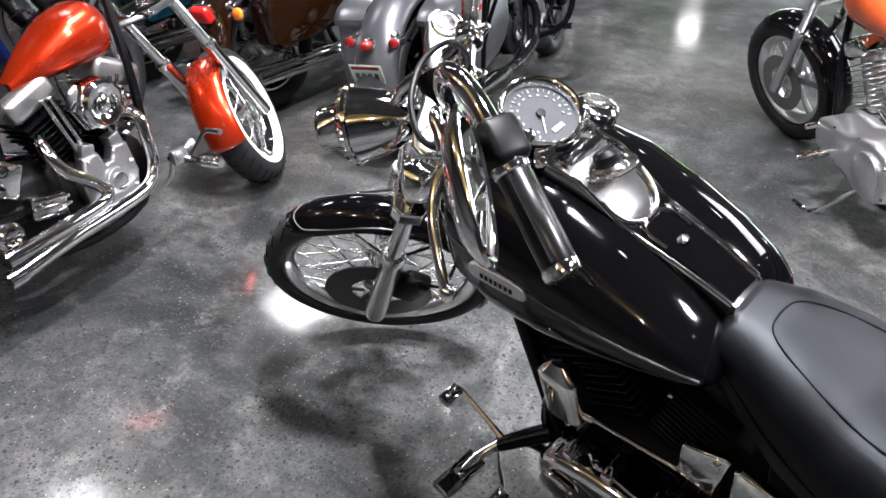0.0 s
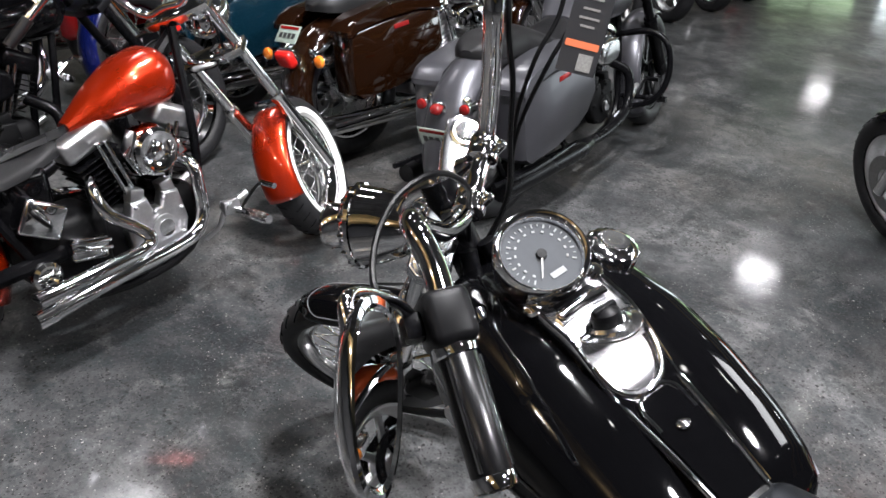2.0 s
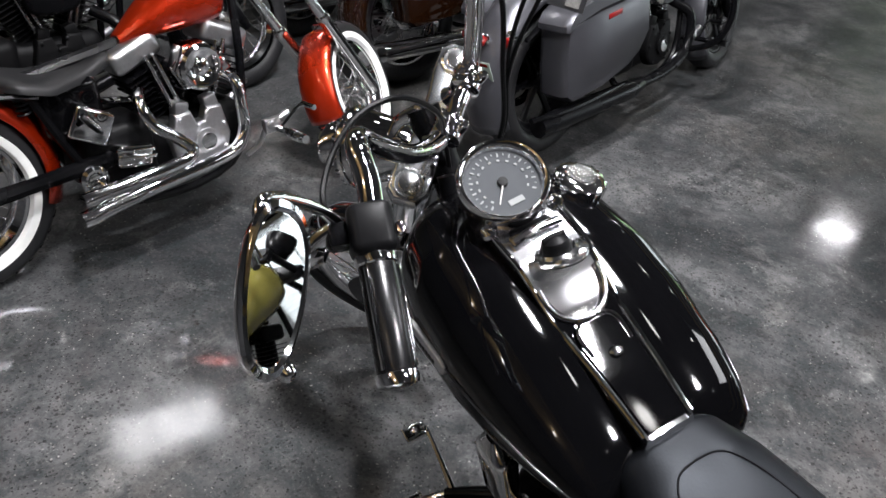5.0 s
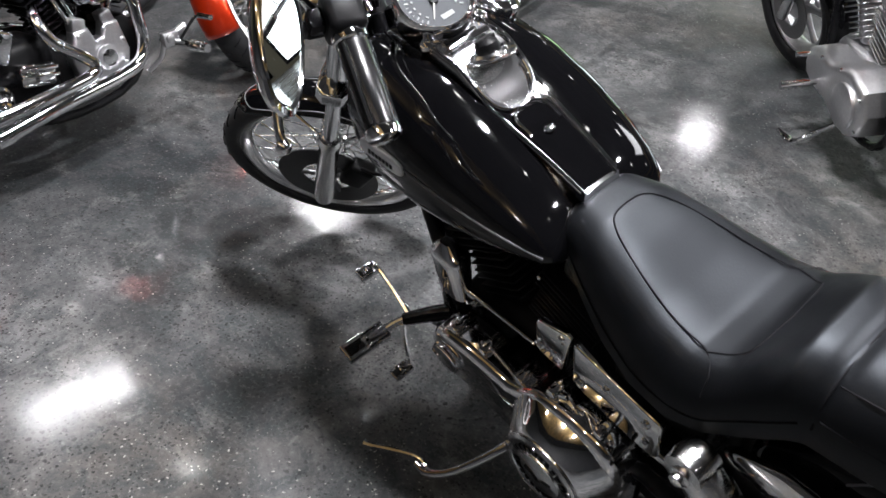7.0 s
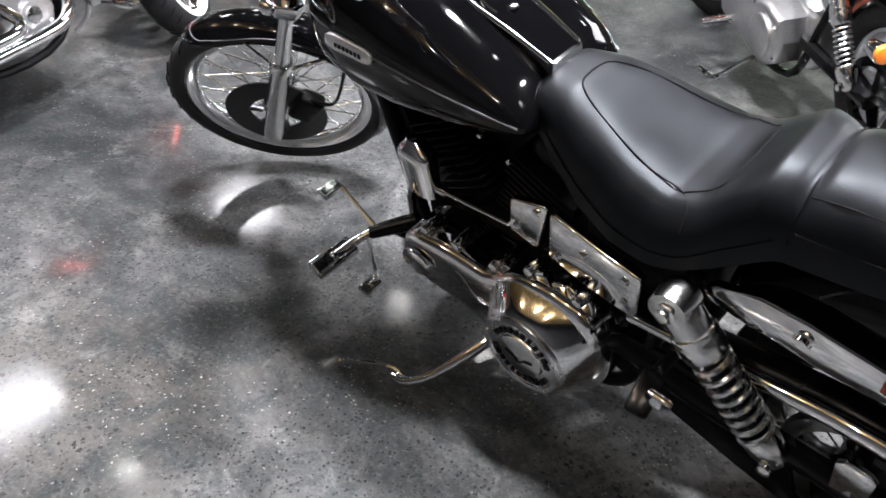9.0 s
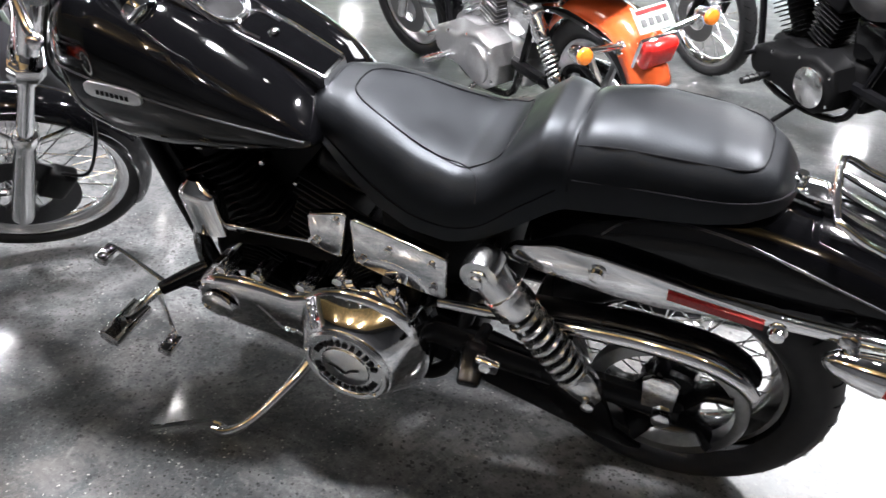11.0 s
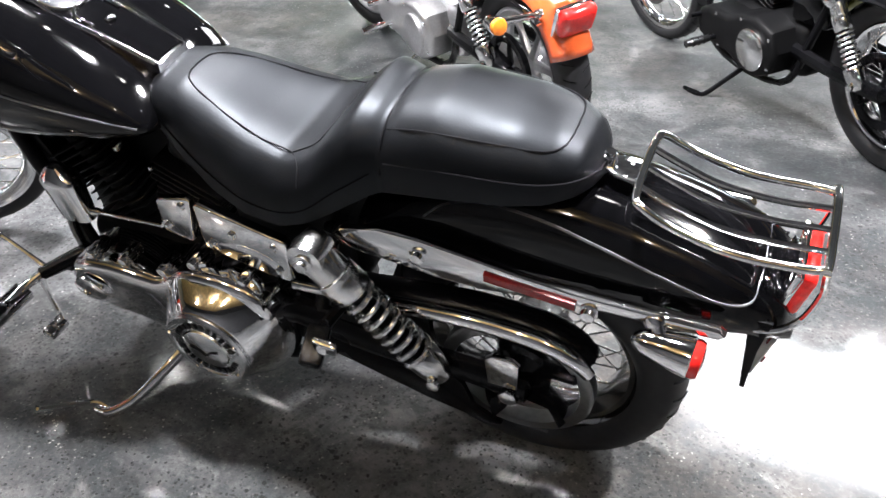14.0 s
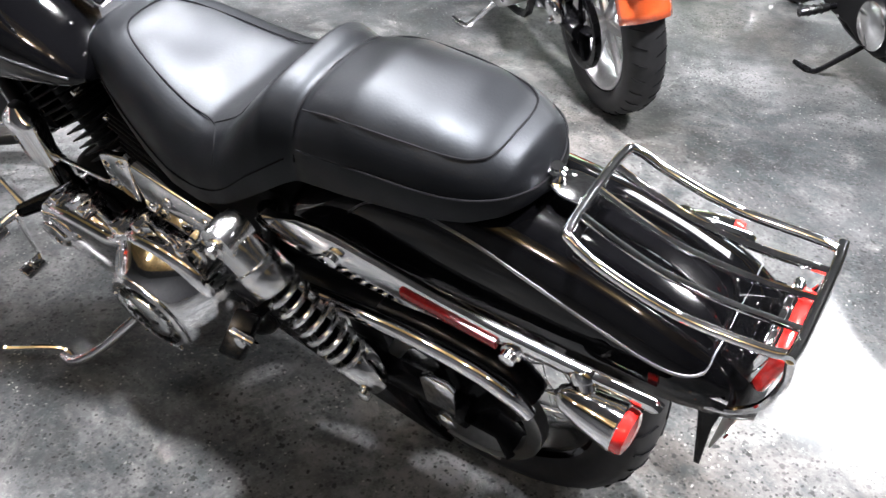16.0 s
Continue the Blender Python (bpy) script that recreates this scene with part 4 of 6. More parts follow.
def cylinder(parent, low, top, mats=(BLACK_CASE, BLACK_METAL), r=0.072, fins=11, rocker=True, cap=(0.15, 0.13, 0.07)):
    low, top = Vector(low), Vector(top)
    m = frame_to(low, top - low, (0, 1, 0))
    L = (top - low).length
    bb = bmesh.new()
    lathe(bb, [(r * 0.78, 0), (r * 0.78, L)], m, 20)
    root = part("cylinder", bb, mats[0], parent)
    for k in range(fins):
        bb = bmesh.new()
        w = r * (1.0 + 0.16 * (k > fins * 0.55))
        box(bb, (2 * w, 2 * w, 0.0045), m @ Matrix.Translation((0, 0, L * (0.12 + 0.8 * k / fins))), 0.0015, 1)
        f = part("cooling_fin", bb, mats[0], root)
    if rocker:
        bb = bmesh.new()
        box(bb, cap, m @ Matrix.Translation((0, 0, L + 0.025)), 0.025, 3)
        part("rocker_cover", bb, mats[1], root)
    return root


cylinder(bike, (-0.92, 0, 0.44), (-1.05, 0, 0.665))
cylinder(bike, (-0.80, 0, 0.44), (-0.70, 0, 0.655))
b = bmesh.new()
box(b, (0.075, 0.15, 0.24), Matrix.Translation((-1.135, 0, 0.60)) @ Matrix.Rotation(radians(-20), 4, "Y"), 0.012, 2)
cooler = part("oil_cooler", b, BLACK_METAL, bike)
for k in range(12):
    b = bmesh.new()
    box(b, (0.018, 0.13, 0.005), Matrix.Translation((-1.19 + 0.006 * k, 0, 0.66 - 0.016 * k)) @ Matrix.Rotation(radians(-20), 4, "Y"), 0.001)
    part("cooling_fin", b, BLACK_METAL, cooler)
for s in (-1, 1):
    b = bmesh.new()
    tube(b, [(-1.20, s * 0.06, 0.67), (-1.12, s * 0.06, 0.47)], 0.012, 8, 1)
    part("oil_pipe", b, BLACK_METAL, cooler)
b = bmesh.new()
box(b, (0.28, 0.2, 0.2), Matrix.Translation((-0.47, 0.01, 0.535)), 0.02, 2)
part("battery_box", b, BLACK_CASE, bike)
b = bmesh.new()
box(b, (0.46, 0.12, 0.46), Matrix.Translation((-0.92, 0.07, 0.52)), 0.03, 2)
engine_back = part("engine_back", b, BLACK_CASE, bike)
for x, z, r in ((-0.86, 0.717, 0.008), (-0.87, 0.672, 0.008), (-0.797, 0.637, 0.007), (-1.027, 0.682, 0.014)):
    b = bmesh.new()
    lathe(b, [(r, -0.03), (r, 0.004), (r * 0.7, 0.008), (r * 0.3, 0.006)], frame_to((x, -0.08, z), (0, -1, 0)), 12)
    part("bolt", b, CHROME, engine_back)
b = bmesh.new()
box(b, (0.22, 0.16, 0.12), Matrix.Translation((-1.16, 0, 0.745)), 0.03, 3)
part("wiring_box", b, BLACK_CASE, bike)

# primary drive cover
top = [(-1.03, 0.362), (-1.025, 0.395), (-1.0, 0.425), (-0.955, 0.440), (-0.9, 0.447), (-0.84, 0.446), (-0.775, 0.440), (-0.735, 0.455), (-0.70, 0.482), (-0.65, 0.498), (-0.59, 0.500), (-0.53, 0.488), (-0.50, 0.462), (-0.487, 0.42), (-0.485, 0.35), (-0.495, 0.29)]
low = [(-0.53, 0.235), (-0.58, 0.212), (-0.64, 0.208), (-0.70, 0.225), (-0.75, 0.258), (-0.80, 0.276), (-0.86, 0.286), (-0.93, 0.292), (-0.98, 0.304), (-1.015, 0.33)]
b = bmesh.new()
slab(b, top + low, frame_to((0, -0.10, 0), (0, -1, 0), (1, 0, 0)), 0.122, 0.022, 4)
primary = part("primary_cover", b, CHROME, bike, "polished chrome primary drive cover")
b = bmesh.new()
cm = frame_to((-0.622, -0.205, 0.348), (0, -1, 0), (1, 0, 0))
rings = []
for r, h, sq in ((0.146, -0.09, 0.8), (0.145, -0.01, 0.8), (0.139, 0.012, 0.84), (0.112, 0.05, 0.95), (0.105, 0.062, 1.0), (0.1, 0.066, 1.0)):
    turn = [(math.cos(a), math.sin(a)) for a in np.linspace(0, 2 * math.pi, 48, endpoint=False)]
    rings.append([cm @ V(r * math.copysign(abs(c) ** sq, c), r * math.copysign(abs(q) ** sq, q), h) for c, q in turn])
skin(b, rings)
part("clutch_bulge", b, CHROME, primary)
dm = frame_to((-0.625, -0.270, 0.345), (0, -1, 0.0), (1, 0, 0))
b = bmesh.new()
lathe(b, [(0.098, -0.004), (0.099, 0.006), (0.094, 0.011), (0.084, 0.010), (0.082, 0.007), (0.055, 0.007), (0.053, 0.011), (0.045, 0.014), (0.001, 0.015)], dm, 48)
derby = part("derby_cover", b, CHROME_DULL, primary, "round dull chrome derby cover with raised bars")
for k in range(26):
    if k in (12, 13, 25, 0):
        continue
    a = 2 * math.pi * k / 26
    b = bmesh.new()
    box(b, (0.013, 0.010, 0.004), dm @ Matrix.Rotation(a, 4, "Z") @ Matrix.Translation((0.0685, 0, 0.008)))
    part("print_bar", b, BLACK_METAL, derby)
b = bmesh.new()
tube(b, [dm @ V(x, y, 0.015) for x, y in ((-0.034, 0.006), (-0.015, 0.0), (0, -0.012), (0.015, 0.0), (0.034, 0.006))], 0.003, 6, 4)
part("derby_mark", b, BLACK_METAL, derby)
for k in range(5):
    a = 2 * math.pi * k / 5 + 0.4
    b = bmesh.new()
    lathe(b, [(0.006, 0), (0.006, 0.003), (0.003, 0.004)], dm @ Matrix.Translation((0.089 * math.cos(a), 0.089 * math.sin(a), 0.010)), 10)
    part("screw", b, CHROME, derby)
b = bmesh.new()
slab(b, [(0.042 * math.cos(a), 0.034 * math.sin(a)) for a in np.linspace(0, 2 * math.pi, 26, endpoint=False)], frame_to((-0.965, -0.228, 0.365), (0, -1, 0), (1, 0, 0)), 0.008, 0.004)
part("inspection_cover", b, CHROME, primary)
for x, z in ((-0.955, 0.445), (-0.862, 0.452), (-0.755, 0.456), (-0.545, 0.492), (-0.66, 0.505)):
    b = bmesh.new()
    lathe(b, [(0.013, 0), (0.014, 0.05), (0.011, 0.058), (0.006, 0.06)], frame_to((x, -0.145, z), (0, -1, 0)), 16)
    part("screw_boss", b, CHROME, primary)
for dx, dz, sz, a in ((-0.03, 0.115, (0.035, 0.012, 0.07), 20), (0.055, 0.115, (0.03, 0.012, 0.075), -25)):
    b = bmesh.new()
    box(b, sz, Matrix.Translation((-0.62 + dx, -0.19, 0.36 + dz)) @ Matrix.Rotation(radians(a), 4, "Z"), 0.004)
    part("case_rib", b, CHROME, primary)

# horn cover and side covers
b = bmesh.new()
rings = []
for k, f in enumerate(np.linspace(0, 1, 14)):
    z = 0.645 - 0.125 * f
    w = 0.047 * min(1, 0.35 + 3.2 * f) * (1 - 0.12 * f)
    d = 0.034 * min(1, 0.4 + 2.5 * f) * (1.0 - 0.35 * f)
    cx, cy = -1.0 + 0.018 * f, -0.145 - 0.012 * f
    rings.append([V(cx + w * math.copysign(abs(math.cos(a)) ** 0.6, math.cos(a)), cy + d * math.copysign(abs(math.sin(a)) ** 0.7, math.sin(a)), z) for a in np.linspace(0, 2 * math.pi, 24, endpoint=False)])
skin(b, rings)
horn = part("horn_cover", b, CHROME, bike, "chrome horn cover on the engine flank")
b = bmesh.new()
tube(b, [(-1.02, -0.12, 0.53), (-1.06, -0.13, 0.47), (-1.07, -0.13, 0.38), (-1.05, -0.12, 0.30)], 0.008, 8, 6)
part("horn_bracket", b, CHROME_DULL, horn)


def plate_with_bolts(name, pts, y, thick, bolts, label):
    bb = bmesh.new()
    slab(bb, pts, frame_to((0, y, 0), (0, -1, 0), (1, 0, 0)), thick, 0.006, 3)
    root = part(name, bb, CHROME, bike, label)
    for x, z in bolts:
        bb = bmesh.new()
        lathe(bb, [(0.0085, 0), (0.009, 0.003), (0.006, 0.006), (0.003, 0.005)], frame_to((x, y - thick, z), (0, -1, 0)), 12)
        part("bolt", bb, CHROME_DULL, root)
    return root


plate_with_bolts("coil_cover", [(-0.728, 0.632), (-0.722, 0.640), (-0.648, 0.660), (-0.638, 0.655), (-0.662, 0.545), (-0.672, 0.538), (-0.728, 0.552), (-0.735, 0.560)], -0.150, 0.016,
                 [(-0.715, 0.575), (-0.66, 0.64)], "small polished chrome coil cover")
plate_with_bolts("battery_cover", [(-0.628, 0.650), (-0.618, 0.657), (-0.55, 0.640), (-0.48, 0.622), (-0.437, 0.612), (-0.430, 0.604), (-0.436, 0.51), (-0.444, 0.500), (-0.49, 0.505), (-0.56, 0.520), (-0.628, 0.540), (-0.634, 0.548)],
                 -0.152, 0.020, [(-0.61, 0.56), (-0.46, 0.59), (-0.46, 0.53), (-0.55, 0.60)], "polished chrome battery side cover")
b = bmesh.new()
bar(b, (-0.95, -0.15, 0.535), (-0.73, -0.17, 0.572), 0.005)
lathe(b, [(0.009, -0.012), (0.01, 0), (0.009, 0.012)], frame_to((-0.93, -0.152, 0.538), (1, 0, 0.1)), 12)
part("shift_rod", b, CHROME, bike)

# forward controls
b = bmesh.new()
tube(b, [(-1.06, -0.13, 0.36), (-1.10, -0.17, 0.35), (-1.14, -0.215, 0.34)], [0.022, 0.02, 0.016], 10, 5)
tube(b, [(-1.03, -0.12, 0.26), (-1.09, -0.15, 0.31), (-1.12, -0.18, 0.345)], 0.011, 8, 5)
controls = part("forward_control", b, BLACK_METAL, bike, "forward foot control with shifter")


def rubber_peg(parent, name, a, c, w, tall):
    """A chrome-framed foot rubber from a to c."""
    a, c = Vector(a), Vector(c)
    m = frame_to((a + c) / 2, (0.25, 0, 1), c - a)
    L = (c - a).length
    bb = bmesh.new()
    for s in (-1, 1):
        box(bb, (L, w * 0.22, tall), m @ Matrix.Translation((0, s * w * 0.42, 0)), 0.002)
        box(bb, (0.008, w, tall), m @ Matrix.Translation((s * (L / 2 - 0.004), 0, 0)), 0.002)
    bar(bb, a, c, tall * 0.55)
    lathe(bb, [(w * 0.2, 0), (w * 0.2, tall * 0.7), (0.002, tall * 0.8)], m, 14)
    root = part(name, bb, CHROME, parent, "chrome framed foot rubber")
    bb = bmesh.new()
    for s in (-1, 1):
        box(bb, (L * 0.4, w * 0.6, tall * 1.04), m @ Matrix.Translation((s * L * 0.26, 0, 0.0015)), 0.002)
    part("rubber_pad", bb, GRIP, root)
    return root


rubber_peg(controls, "footpeg", (-1.162, -0.258, 0.328), (-1.172, -0.372, 0.312), 0.045, 0.022)
b = bmesh.new()
tube(b, [(-1.14, -0.21, 0.34), (-1.155, -0.24, 0.332), (-1.162, -0.26, 0.328)], 0.011, 10, 4)
tube(b, [(-1.135, -0.20, 0.345), (-1.20, -0.19, 0.372), (-1.262, -0.182, 0.396), (-1.278, -0.184, 0.40)], [0.009, 0.006, 0.006, 0.008], 8, 5)
tube(b, [(-1.135, -0.225, 0.338), (-1.125, -0.235, 0.30), (-1.118, -0.24, 0.245), (-1.112, -0.248, 0.226)], [0.009, 0.006, 0.006, 0.008], 8, 5)
part("shift_lever", b, CHROME_DULL, controls)
rubber_peg(controls, "toe_peg", (-1.278, -0.180, 0.400), (-1.281, -0.232, 0.396), 0.03, 0.018)
rubber_peg(controls, "heel_peg", (-1.111, -0.245, 0.222), (-1.113, -0.297, 0.214), 0.03, 0.018)
b = bmesh.new()
tube(b, [(-0.36, -0.15, 0.43), (-0.36, -0.2, 0.44), (-0.352, -0.24, 0.455)], 0.013, 8, 4)
peg2 = part("passenger_peg", b, BLACK_METAL, bike, "folded passenger foot peg")
b = bmesh.new()
box(b, (0.045, 0.085, 0.032), frame_to((-0.35, -0.262, 0.448), (0.35, -0.5, 1), (0.2, -1, -0.1)) @ Matrix.Rotation(radians(90), 4, "Z"), 0.008, 2)
part("rubber_pad", b, GRIP, peg2)
b = bmesh.new()
box(b, (0.048, 0.014, 0.046), frame_to((-0.315, -0.275, 0.475), (0.3, -0.3, 1), (1, 0, 0)), 0.005, 2)
lathe(b, [(0.011, 0), (0.011, 0.006), (0.006, 0.008)], frame_to((-0.315, -0.283, 0.478), (0, -1, 0.2)), 12)
part("peg_end", b, CHROME, peg2)

# side stand, its foot on the floor
b = bmesh.new()
tube(b, [(-0.775, -0.19, 0.215), (-0.80, -0.25, 0.185), (-0.85, -0.325, 0.140), (-0.885, -0.36, 0.118), (-0.92, -0.375, 0.102), (-0.955, -0.375, 0.098)], [0.014, 0.013, 0.011, 0.012, 0.015, 0.011], 10, 6)
stand = part("side_stand", b, CHROME, bike, "chrome side stand folded out")
b = bmesh.new()
tube(b, [(-0.905, -0.37, 0.105), (-0.955, -0.362, 0.106), (-1.0, -0.385, 0.112), (-1.06, -0.428, 0.121), (-1.075, -0.436, 0.122)], [0.006, 0.006, 0.0065, 0.0075, 0.01], 8, 6)
part("stand_foot", b, CHROME, stand)
b = bmesh.new()
tube(b, [(-0.60, 0.2, 0.3), (-0.9, 0.21, 0.27), (-0.5, 0.22, 0.27), (0.1, 0.21, 0.28), (0.3, 0.21, 0.29)], 0.04, 12, 5)
part("exhaust_pipe", b, CHROME, bike)

# ---- front end, in the frame of the turned steering ----
T_HEAD = V(-1.394, 0, 1.074)
rake, steer = radians(27.6), radians(41.1)
up = V(math.sin(rake), 0, math.cos(rake))
back0, left0 = V(math.cos(rake), 0, -math.sin(rake)), V(0, -1, 0)
left = math.cos(steer) * left0 + math.sin(steer) * back0
fwd = -math.cos(steer) * back0 + math.sin(steer) * left0
FM = Matrix.Translation(T_HEAD) @ Matrix((-fwd, -left, up)).transposed().to_4x4()  # x back, y right, z up the fork


def fpart(name, bb, material, parent=None, label=""):
    """A part of the front end: its mesh is given in the steering frame."""
    bmesh.ops.transform(bb, matrix=FM, verts=bb.verts)
    return part(name, bb, material, parent or bike, label)


WZ = -0.834
# the fork below the yokes hangs a little to the right of the steering line
STEER = FM
FORK = FM @ Matrix.Translation((0, 0, -0.1)) @ Matrix.Rotation(radians(2.5), 4, V(0.997, 0.078, 0)) @ Matrix.Translation((0, 0, 0.1))
FM = FORK
wheel(bike, "front_wheel", FM @ V(0.014, 0, WZ), FM.to_3x3() @ V(0, -1, 0), 0.322, 0.042, 0.266, 0.028, 40, 0.045, 0.05)
for s in (-1, 1):
    y = s * 0.125
    b = bmesh.new()
    crown = 0.01 if s > 0 else -0.05
    bar(b, (0.014, y, crown), (0.014, y, -0.52), 0.0205)
    leg = fpart("fork_leg", b, CHROME, None, "chrome fork leg with a polished slider")
    b = bmesh.new()
    lathe(b, [(0.014, WZ - 0.03), (0.028, WZ - 0.026), (0.030, WZ), (0.0285, WZ + 0.04), (0.0275, -0.54), (0.031, -0.53), (0.032, -0.512), (0.027, -0.5), (0.0215, -0.498)], Matrix.Translation((0.014, y, 0)), 26)
    fpart("slider", b, CHROME_DULL, leg)
    b = bmesh.new()
    lathe(b, [(0.021, -0.31), (0.0265, -0.308), (0.0275, -0.29), (0.025, -0.283), (0.021, -0.282)], Matrix.Translation((0.014, y, 0)), 24)
    lathe(b, [(0.021, -0.25), (0.0245, -0.248), (0.0255, -0.15), (0.0255, crown - 0.01), (0.021, crown - 0.006)], Matrix.Translation((0.014, y, 0)), 24)
    fpart("fork_cover", b, CHROME, leg)
FM = STEER
b = bmesh.new()
yoke = [(0.036, -0.165), (-0.008, -0.168), (-0.026, -0.15), (-0.026, -0.10), (-0.018, -0.05), (-0.016, 0.0), (-0.018, 0.05), (-0.026, 0.10), (-0.026, 0.15), (-0.008, 0.168), (0.036, 0.165), (0.052, 0.14), (0.046, 0.06), (0.06, 0.03), (0.06, -0.03), (0.046, -0.06), (0.052, -0.14)]
YM = Matrix.Translation((0.006, 0.004, -0.032)) @ Matrix.Rotation(radians(10.6), 4, "X")  # the crown sits lower on the left leg
slab(b, yoke, YM, 0.03, 0.008, 3)
upper = fpart("top_yoke", b, BRUSHED, None, "chrome top fork yoke")
for s in (-1, 1):
    b = bmesh.new()
    lathe(b, [(0.031, 0.03), (0.031, 0.034), (0.027, 0.036), (0.026, 0.033), (0.02, 0.033), (0.018, 0.04), (0.001, 0.042)], YM @ Matrix.Translation((0.012, s * 0.132, 0)), 24)
    fpart("fork_cap", b, CHROME_DULL, upper)
b = bmesh.new()
lathe(b, [(0.022, 0.03), (0.022, 0.042), (0.012, 0.048), (0.001, 0.049)], YM @ Matrix.Translation((0.03, 0, 0)), 6)
fpart("stem_nut", b, CHROME_DULL, upper)
b = bmesh.new()
slab(b, yoke, Matrix.Translation((0, 0, -0.275)), 0.035, 0.008, 3)
fpart("lower_yoke", b, CHROME, None, "chrome lower fork yoke")

# headlamp
hm = Matrix.Translation((-0.095, 0, -0.166)) @ Matrix.Rotation(radians(-116), 4, "Y")
b = bmesh.new()
lathe(b, [(0.002, -0.135), (0.014, -0.131), (0.03, -0.115), (0.047, -0.085), (0.062, -0.047), (0.073, -0.008), (0.078, 0.022), (0.08, 0.028), (0.084, 0.03), (0.085, 0.038), (0.081, 0.044)], hm, 44)
lamp = fpart("headlamp", b, CHROME, None, "chrome bullet headlamp with a stepped front barrel")
b = bmesh.new()
lathe(b, [(0.082, 0.04), (0.076, 0.052), (0.06, 0.06), (0.047, 0.064), (0.045, 0.07), (0.045, 0.1), (0.047, 0.104), (0.044, 0.11), (0.04, 0.108)], hm, 44, False)
fpart("headlamp_ring", b, CHROME, lamp)
for k in range(14):
    a = 2 * math.pi * k / 14
    b = bmesh.new()
    lathe(b, [(0.006, 0.036), (0.007, 0.046), (0.003, 0.052)], hm @ Matrix.Translation((0.079 * math.cos(a), 0.079 * math.sin(a), 0)), 8)
    fpart("ring_stud", b, CHROME, lamp)
b = bmesh.new()
lathe(b, [(0.043, 0.1), (0.03, 0.108), (0.001, 0.112)], hm, 36)
fpart("headlamp_glass", b, LAMP_GLASS, lamp)
b = bmesh.new()
tube(b, [(-0.06, 0, -0.10), (-0.045, 0, -0.04), (-0.01, 0, 0.012)], [0.012, 0.014, 0.016], 10, 5)
fpart("headlamp_bracket", b, CHROME, lamp)

# handlebar
b = bmesh.new()
for s in (-1, 1):
    rz = 0.068 + 0.007 * s
    lathe(b, [(0.02, -0.005), (0.024, 0.0), (0.02, 0.012), (0.018, 0.04), (0.022, 0.05)], frame_to((0.034, s * 0.05, rz - 0.06), (0.4, 0, 1)), 20)
    lathe(b, [(0.022, -0.024), (0.028, -0.02), (0.029, -0.008), (0.026, 0), (0.029, 0.008), (0.028, 0.02), (0.022, 0.024)], frame_to((0.056, s * 0.052, rz), (0, 1, 0.1)), 24)
    for e in (-0.017, 0.017):
        lathe(b, [(0.009, 0.0), (0.009, 0.034), (0.006, 0.038), (0.001, 0.039)], frame_to((0.056 + e, s * 0.052, rz), (0.3, 0, 1)), 12)
fpart("riser", b, CHROME, upper)
bar_left = [(0.145, -0.585, 0.329), (0.072, -0.465, 0.357), (0.026, -0.375, 0.360), (-0.006, -0.332, 0.362), (-0.020, -0.296, 0.336), (-0.014, -0.256, 0.268), (0.002, -0.215, 0.2), (0.024, -0.165, 0.128), (0.044, -0.105, 0.078), (0.056, -0.045, 0.062)]
bar_right = [(0.056, 0.045, 0.075), (0.05, 0.082, 0.105), (0.034, 0.110, 0.19), (0.016, 0.13, 0.275), (0.004, 0.155, 0.318), (0.0, 0.21, 0.338), (0.0, 0.33, 0.350), (0.035, 0.41, 0.355), (0.072, 0.465, 0.357), (0.145, 0.585, 0.329)]
b = bmesh.new()
tube(b, bar_left + [(0.056, 0.0, 0.068)] + bar_right, 0.0168, 14, 7)
handle = fpart("handlebar", b, CHROME, None, "tall chrome handlebar")
